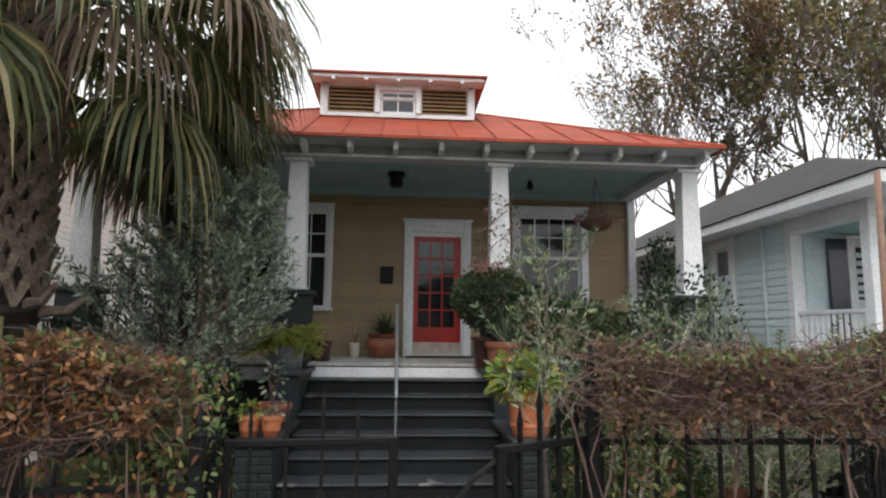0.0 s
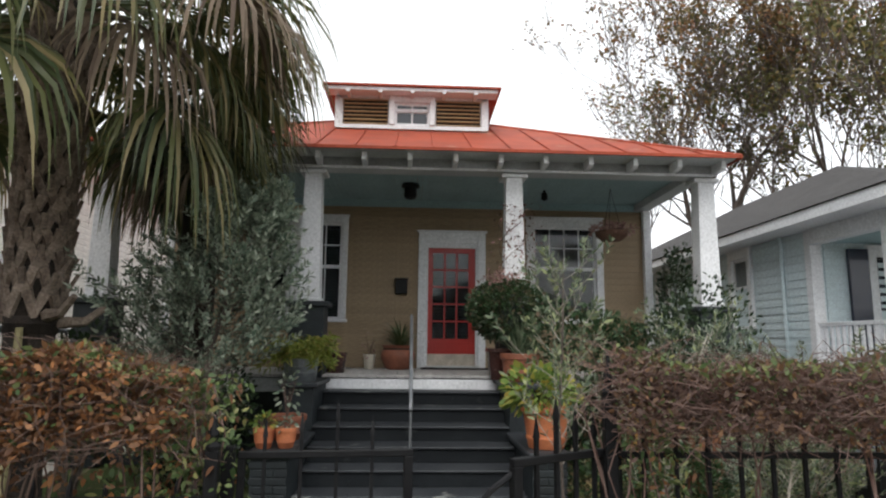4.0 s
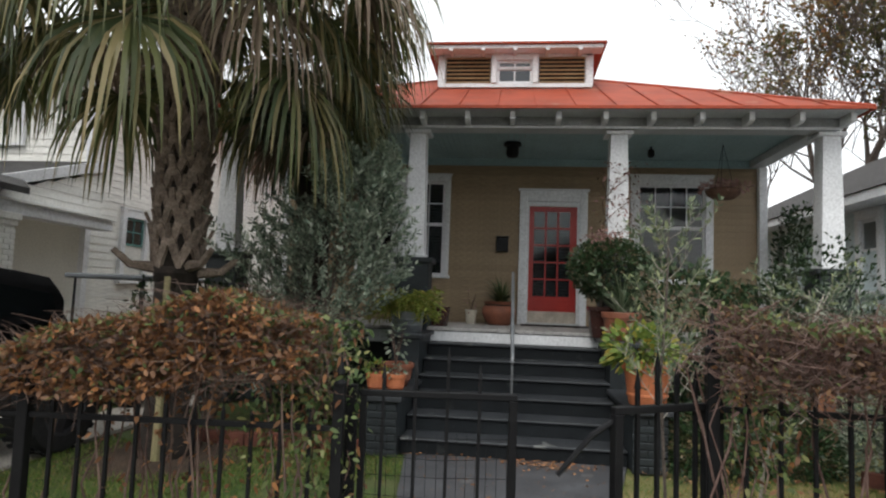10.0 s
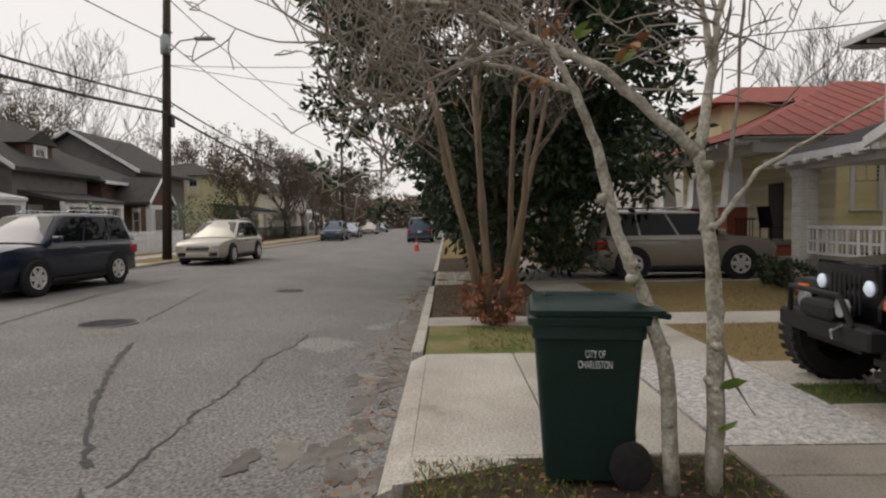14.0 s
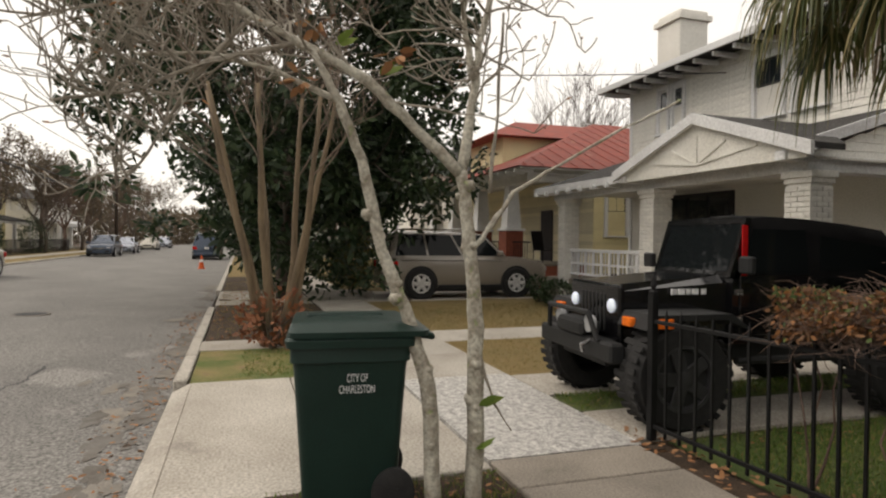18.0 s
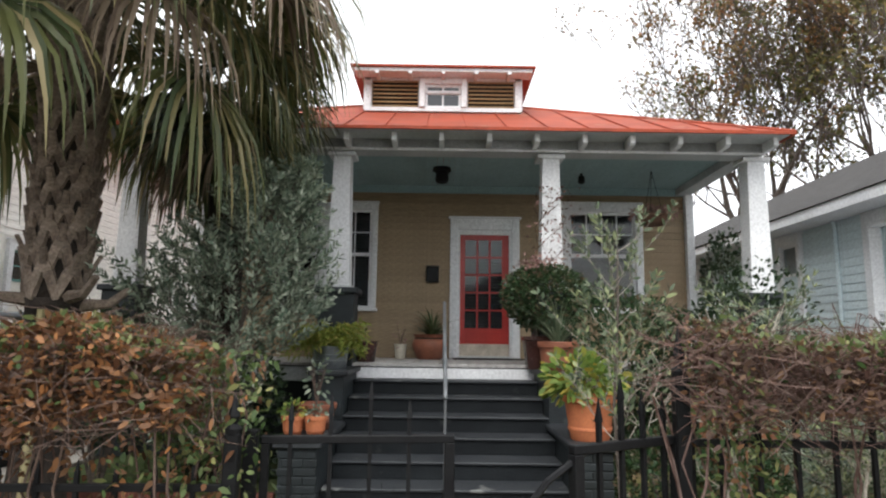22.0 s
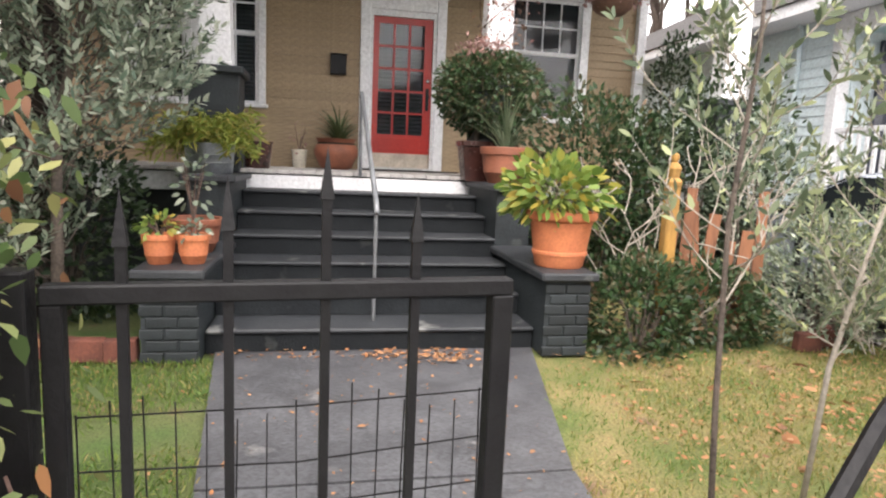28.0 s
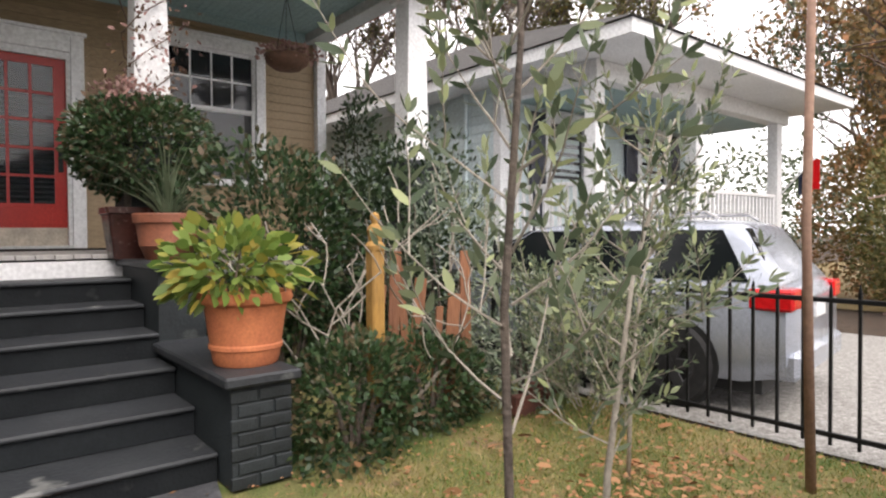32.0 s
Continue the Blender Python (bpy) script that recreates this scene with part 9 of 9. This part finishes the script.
sheet("driveway", -23.2, -20.6, -28.5, -22.4, 0.206, CONC, "pale driveway across the street", "driveway")

# utility pole, lamp and wires
up = thing("utility_pole", "dark wooden utility pole with street lamp and transformer", "pole", (-25.8, -23.1, 0.15))
part("pole", Geo().tube([(0, 0, -0.05), (0.02, 0.16, 5), (0.05, 0.42, 12.0)], [0.19, 0.17, 0.14], 12), POLEWOOD, up, smooth=True)
part("lamp_arm", Geo().tube([(0.05, 0.25, 8.2), (0.2, 0.9, 8.75), (0.3, 1.6, 8.8)], 0.03, 8), STEEL, up, smooth=True)
part("lamp_head", Geo().loft([[(0.3 + 0.14 * math.cos(a), 1.55 + s, 8.8 + 0.075 * math.sin(a)) for a in (2 * math.pi * k / 10 for k in range(10))] for s in (0, 0.06)] +
                             [[(0.3 + 0.17 * math.cos(a), 2.15, 8.8 + 0.09 * math.sin(a)) for a in (2 * math.pi * k / 10 for k in range(10))], [(0.3 + 0.05 * math.cos(a), 2.35, 8.79 + 0.03 * math.sin(a)) for a in (2 * math.pi * k / 10 for k in range(10))]]), ZINC, up, smooth=True)
part("transformer", Geo().lathe([(0.16, 0), (0.18, 0.03), (0.18, 0.7), (0.12, 0.78)], 16, (0.30, 0.35, 8.2)), ZINC, up, smooth=40)
part("bracket", Geo().box(-0.6, 0.7, 0.14, 0.2, 6.3, 6.36).box(-0.3, 0.5, 0.34, 0.4, 9.2, 9.25), IRON, up)
part("splice_box", Geo().box(0.4, 0.75, 0.5, 0.7, 5.3, 5.75, 0.03), IRON, up)


def wire(label, a, b, sag, r=0.022):
    a, b = Vector(a), Vector(b)
    w = thing("overhead_wire", label, "wire", group="overhead wires")
    part("cable", Geo().tube([a.lerp(b, i / 14) - Vector((0, 0, sag * 4 * (i / 14) * (1 - i / 14))) for i in range(15)], r, 5), CABLE, w)


PT = Vector((-25.75, -22.85, 0))
for z, sag, r in ((6.1, 0.9, 0.05), (6.6, 0.9, 0.035), (10.8, 0.6, 0.02), (9.0, 0.7, 0.02)):
    wire("black overhead cable along the street", PT + Vector((0, 0, z)), (16, -23.1, z - 0.2), sag, r)
    wire("black overhead cable along the street", PT + Vector((0, 0, z)), (-68, -23.0, z - 0.2), sag, r)
for x, y, z in ((-34, -30, 5.2), (-20, -30, 6.0), (-12, -0.5, 5.4), (-24, -1, 5.5)):
    wire("thin service wire to a house", PT + Vector((0, 0, 8.0)), (x, y, z), 0.5, 0.012)
wire("thin wire behind the houses", (-60, 12, 7.5), (10, 14, 8.2), 0.8, 0.02)
p2 = thing("utility_pole", "distant wooden utility pole", "pole", (-68, -23.0, 0))
part("pole", Geo().tube([(0, 0, -0.05), (0, 0, 11)], [0.17, 0.12], 10), POLEWOOD, p2, smooth=True)


# ---- trees of the distance ----
def far_tree(label, at, height, spread, seed, leafy=None, n=0, size=0.18, bark=None, depth=4, r=0.22, trunk=0.3, shrink=0.7, kids=3, w=0.55):
    rn = random.Random(seed)
    t = thing("tree", label, "tree", at)
    g, tips = Geo(), []
    th = height * trunk
    part("trunk", Geo().tube([(0, 0, -0.1), (rn.uniform(-0.2, 0.2), 0.1, th * 0.6), (rn.uniform(-0.3, 0.3), 0, th)], [r, r * 0.85, r * 0.7], 9), bark or BARK, t, smooth=True)
    for k in range(5):
        a = 2 * math.pi * k / 5 + rn.uniform(-0.5, 0.5)
        grow(g, (0, 0, th * rn.uniform(0.75, 1.0)), (spread * math.cos(a), spread * math.sin(a), 1.0), height * 0.30, r * 0.5, depth, rn, kids, 0.25, 0.6, 0.22, 6, tips, shrink, 0.014)
    part("limb_mass", g, bark or BARK, t)
    if leafy:
        k = max(1, n // max(1, len(tips)))
        quads("crown", tips_leaves(tips, k, size, w, 0.32), leafy, t, "thinning leafy crown")
    return t


far_tree("tall tree with thinning autumn leaves behind the houses", (13.0, 15.5, 0), 18.5, 0.75, 101, SKIN["oak"], 9000, 0.2, r=0.34, depth=5, kids=3, shrink=0.72)
far_tree("autumn tree with rust-brown leaves", (17.5, 12.0, 0), 18, 0.8, 102, SKIN["oak"], 17000, 0.2, r=0.32, depth=5)
far_tree("tree with olive-green leaves beyond the blue house", (20, 7.5, 0), 18, 0.8, 103, SKIN["oakgreen"], 22000, 0.2, r=0.32, depth=5)
far_tree("tree with olive-brown leaves behind the blue house", (15.5, 9.5, 0), 15, 0.8, 108, SKIN["oakgreen"], 12000, 0.2, r=0.26, depth=5)
far_tree("tall tree with sparse leaves behind the driveway", (11.0, 19.0, 0), 13, 0.6, 104, SKIN["oak"], 2400, 0.2, r=0.26)
far_tree("dark evergreen tree beyond the neighbouring lawn", (21, -3.5, 0), 9, 0.8, 105, SKIN["pine"], 6000, 0.2, r=0.22, trunk=0.2)
far_tree("autumn tree past the driveway", (17, -7, 0), 10, 0.7, 106, SKIN["oak"], 4500, 0.2, r=0.2)
far_tree("autumn tree further down the street", (27, -1, 0), 12, 0.8, 107, SKIN["oak"], 4500, 0.24, r=0.25)
for i, (x, y, h) in enumerate(((-24, 16, 13), (-17.5, 15, 13), (-30, 15, 12), (-12, 17, 13.5), (-47, 15, 15), (-41, 15, 14), (-36, 17, 13))):
    far_tree("tall bare tree behind the houses", (x, y, 0), h, 0.45, 110 + i, r=0.2, depth=4)
far_tree("round evergreen behind the red roof", (-27, 13, 0), 8.5, 0.6, 120, SKIN["pine"], 5000, 0.22, r=0.2, trunk=0.3)
for i, (x, y, h) in enumerate(((-52, -42, 17), (-46, -42, 15), (-36, -41, 13), (-60, -27.3, 8.5), (-66, -27, 8), (-54, -37, 10), (-75, -26.8, 9), (-88, -26, 9), (-46, -38, 9))):
    far_tree("bare winter tree across the street", (x, y, 0), h, 0.65, 130 + i, r=0.18, depth=4, bark=TWIG if i > 1 else BARK)
for i, (x, y, rr, h) in enumerate(((-36.5, -26.9, 1.2, 1.5), (-41, -26.5, 1.5, 1.6), (-25.2, -27.6, 3.4, 0.95), (-27, -27, 1.2, 1.2), (-48, -27, 1.8, 1.4), (-57, -27, 2.2, 1.6), (-31, -8.2, 1.8, 1.4), (-38, -7.8, 2.2, 2.2))):
    bush("evergreen_shrub", "garden shrub along the street", (x, y, 0), (rr, 0.9, h), 1300, SKIN["dark"] if i % 3 else SKIN["olive"], 0.16, 150 + i)
for i, (x, y, h) in enumerate(((-26, -10.6, 7.5), (-33, -10.7, 8), (-41, -10.5, 8.5), (-52, -10.6, 9), (-64, -10.6, 9), (-80, -10.6, 10))):
    far_tree("evergreen street tree along the near kerb", (x, y, 0), h, 0.8, 170 + i, SKIN["dark"], 4200, 0.26, r=0.18, trunk=0.22, depth=3, kids=4)
for i, (x, y, h) in enumerate(((-50, -27.8, 8.5), (-58, -26.4, 9.5), (-69, -26.2, 9), (-82, -26, 10), (-95, -25.6, 11), (-110, -25, 12), (-40, -40, 10.5), (-31, -41, 9.5), (-60, -36, 11), (-98, -11, 11), (-112, -11, 11))):
    far_tree("tree with a dense crown of brown winter leaves", (x, y, 0), h, 0.75, 210 + i, SKIN["winterbrown"], 4200, 0.2, r=0.17, depth=4, kids=3, trunk=0.22)
gn = np.random.default_rng(201)
for lb, n, box, sz in (("hazy brown woods at the end of the street", 60000, (-150, -128, -60, 40, 0, 12), 0.5), ("far woods behind the houses", 15000, (-120, 60, 40, 70, 0, 11), 0.65), ("far trees beyond the opposite houses", 15000, (-150, 60, -75, -50, 0, 9), 0.65), ("trees at the far end beyond the blue house", 18000, (45, 80, -50, 40, 0, 12), 0.5)):
    p = np.stack([gn.uniform(box[0], box[1], n), gn.uniform(box[2], box[3], n), np.zeros(n)], 1)
    top = np.array([box[5] * (0.65 + 0.5 * noise.noise((q[0] * 0.08, q[1] * 0.08, 1.0))) for q in p])
    p[:, 2] = top * gn.random(n) ** 0.8
    tagged(quads("woods", leaf_quads(p, gn.normal(size=p.shape), sz, 0.6), SKIN["pine"] if "far" in lb else SKIN["winterbrown"]), lb, "trees", kind="stuff")

bush("hedge_shrub", "brown-green shrubs beyond the gravel drive", (12.2, -5.2, 0), (1.3, 0.9, 1.5), 7000, SKIN["oakgreen"], 0.1, 191, zc=1.35)
bush("hedge_shrub", "rusty-leaved shrub beyond the gravel drive", (14.2, -4.0, 0), (1.4, 1.2, 1.9), 7000, SKIN["oak"], 0.11, 192, zc=1.8)
far_tree("leafy brown tree beyond the gravel drive", (16.0, -5.2, 0), 8, 0.8, 193, SKIN["oak"], 9000, 0.16, r=0.16, trunk=0.2, depth=4)

# ---- boards of the tan house, last ----
clapboards(house, HX0 + 0.11, HX1 - 0.11, FLOOR, 4.12, holes, TAN)
plank_me = Geo().box(-0.062, 0.062, -2.44, 0.0, -0.04, 0.0, 0.004).data("porch_plank", PLANK)
for k in range(67):
    piece("porch_plank", plank_me, house, pose(HX0 + 0.07 + 0.13 * k, 0, FLOOR + 0.0015 * math.sin(k * 2.7)))
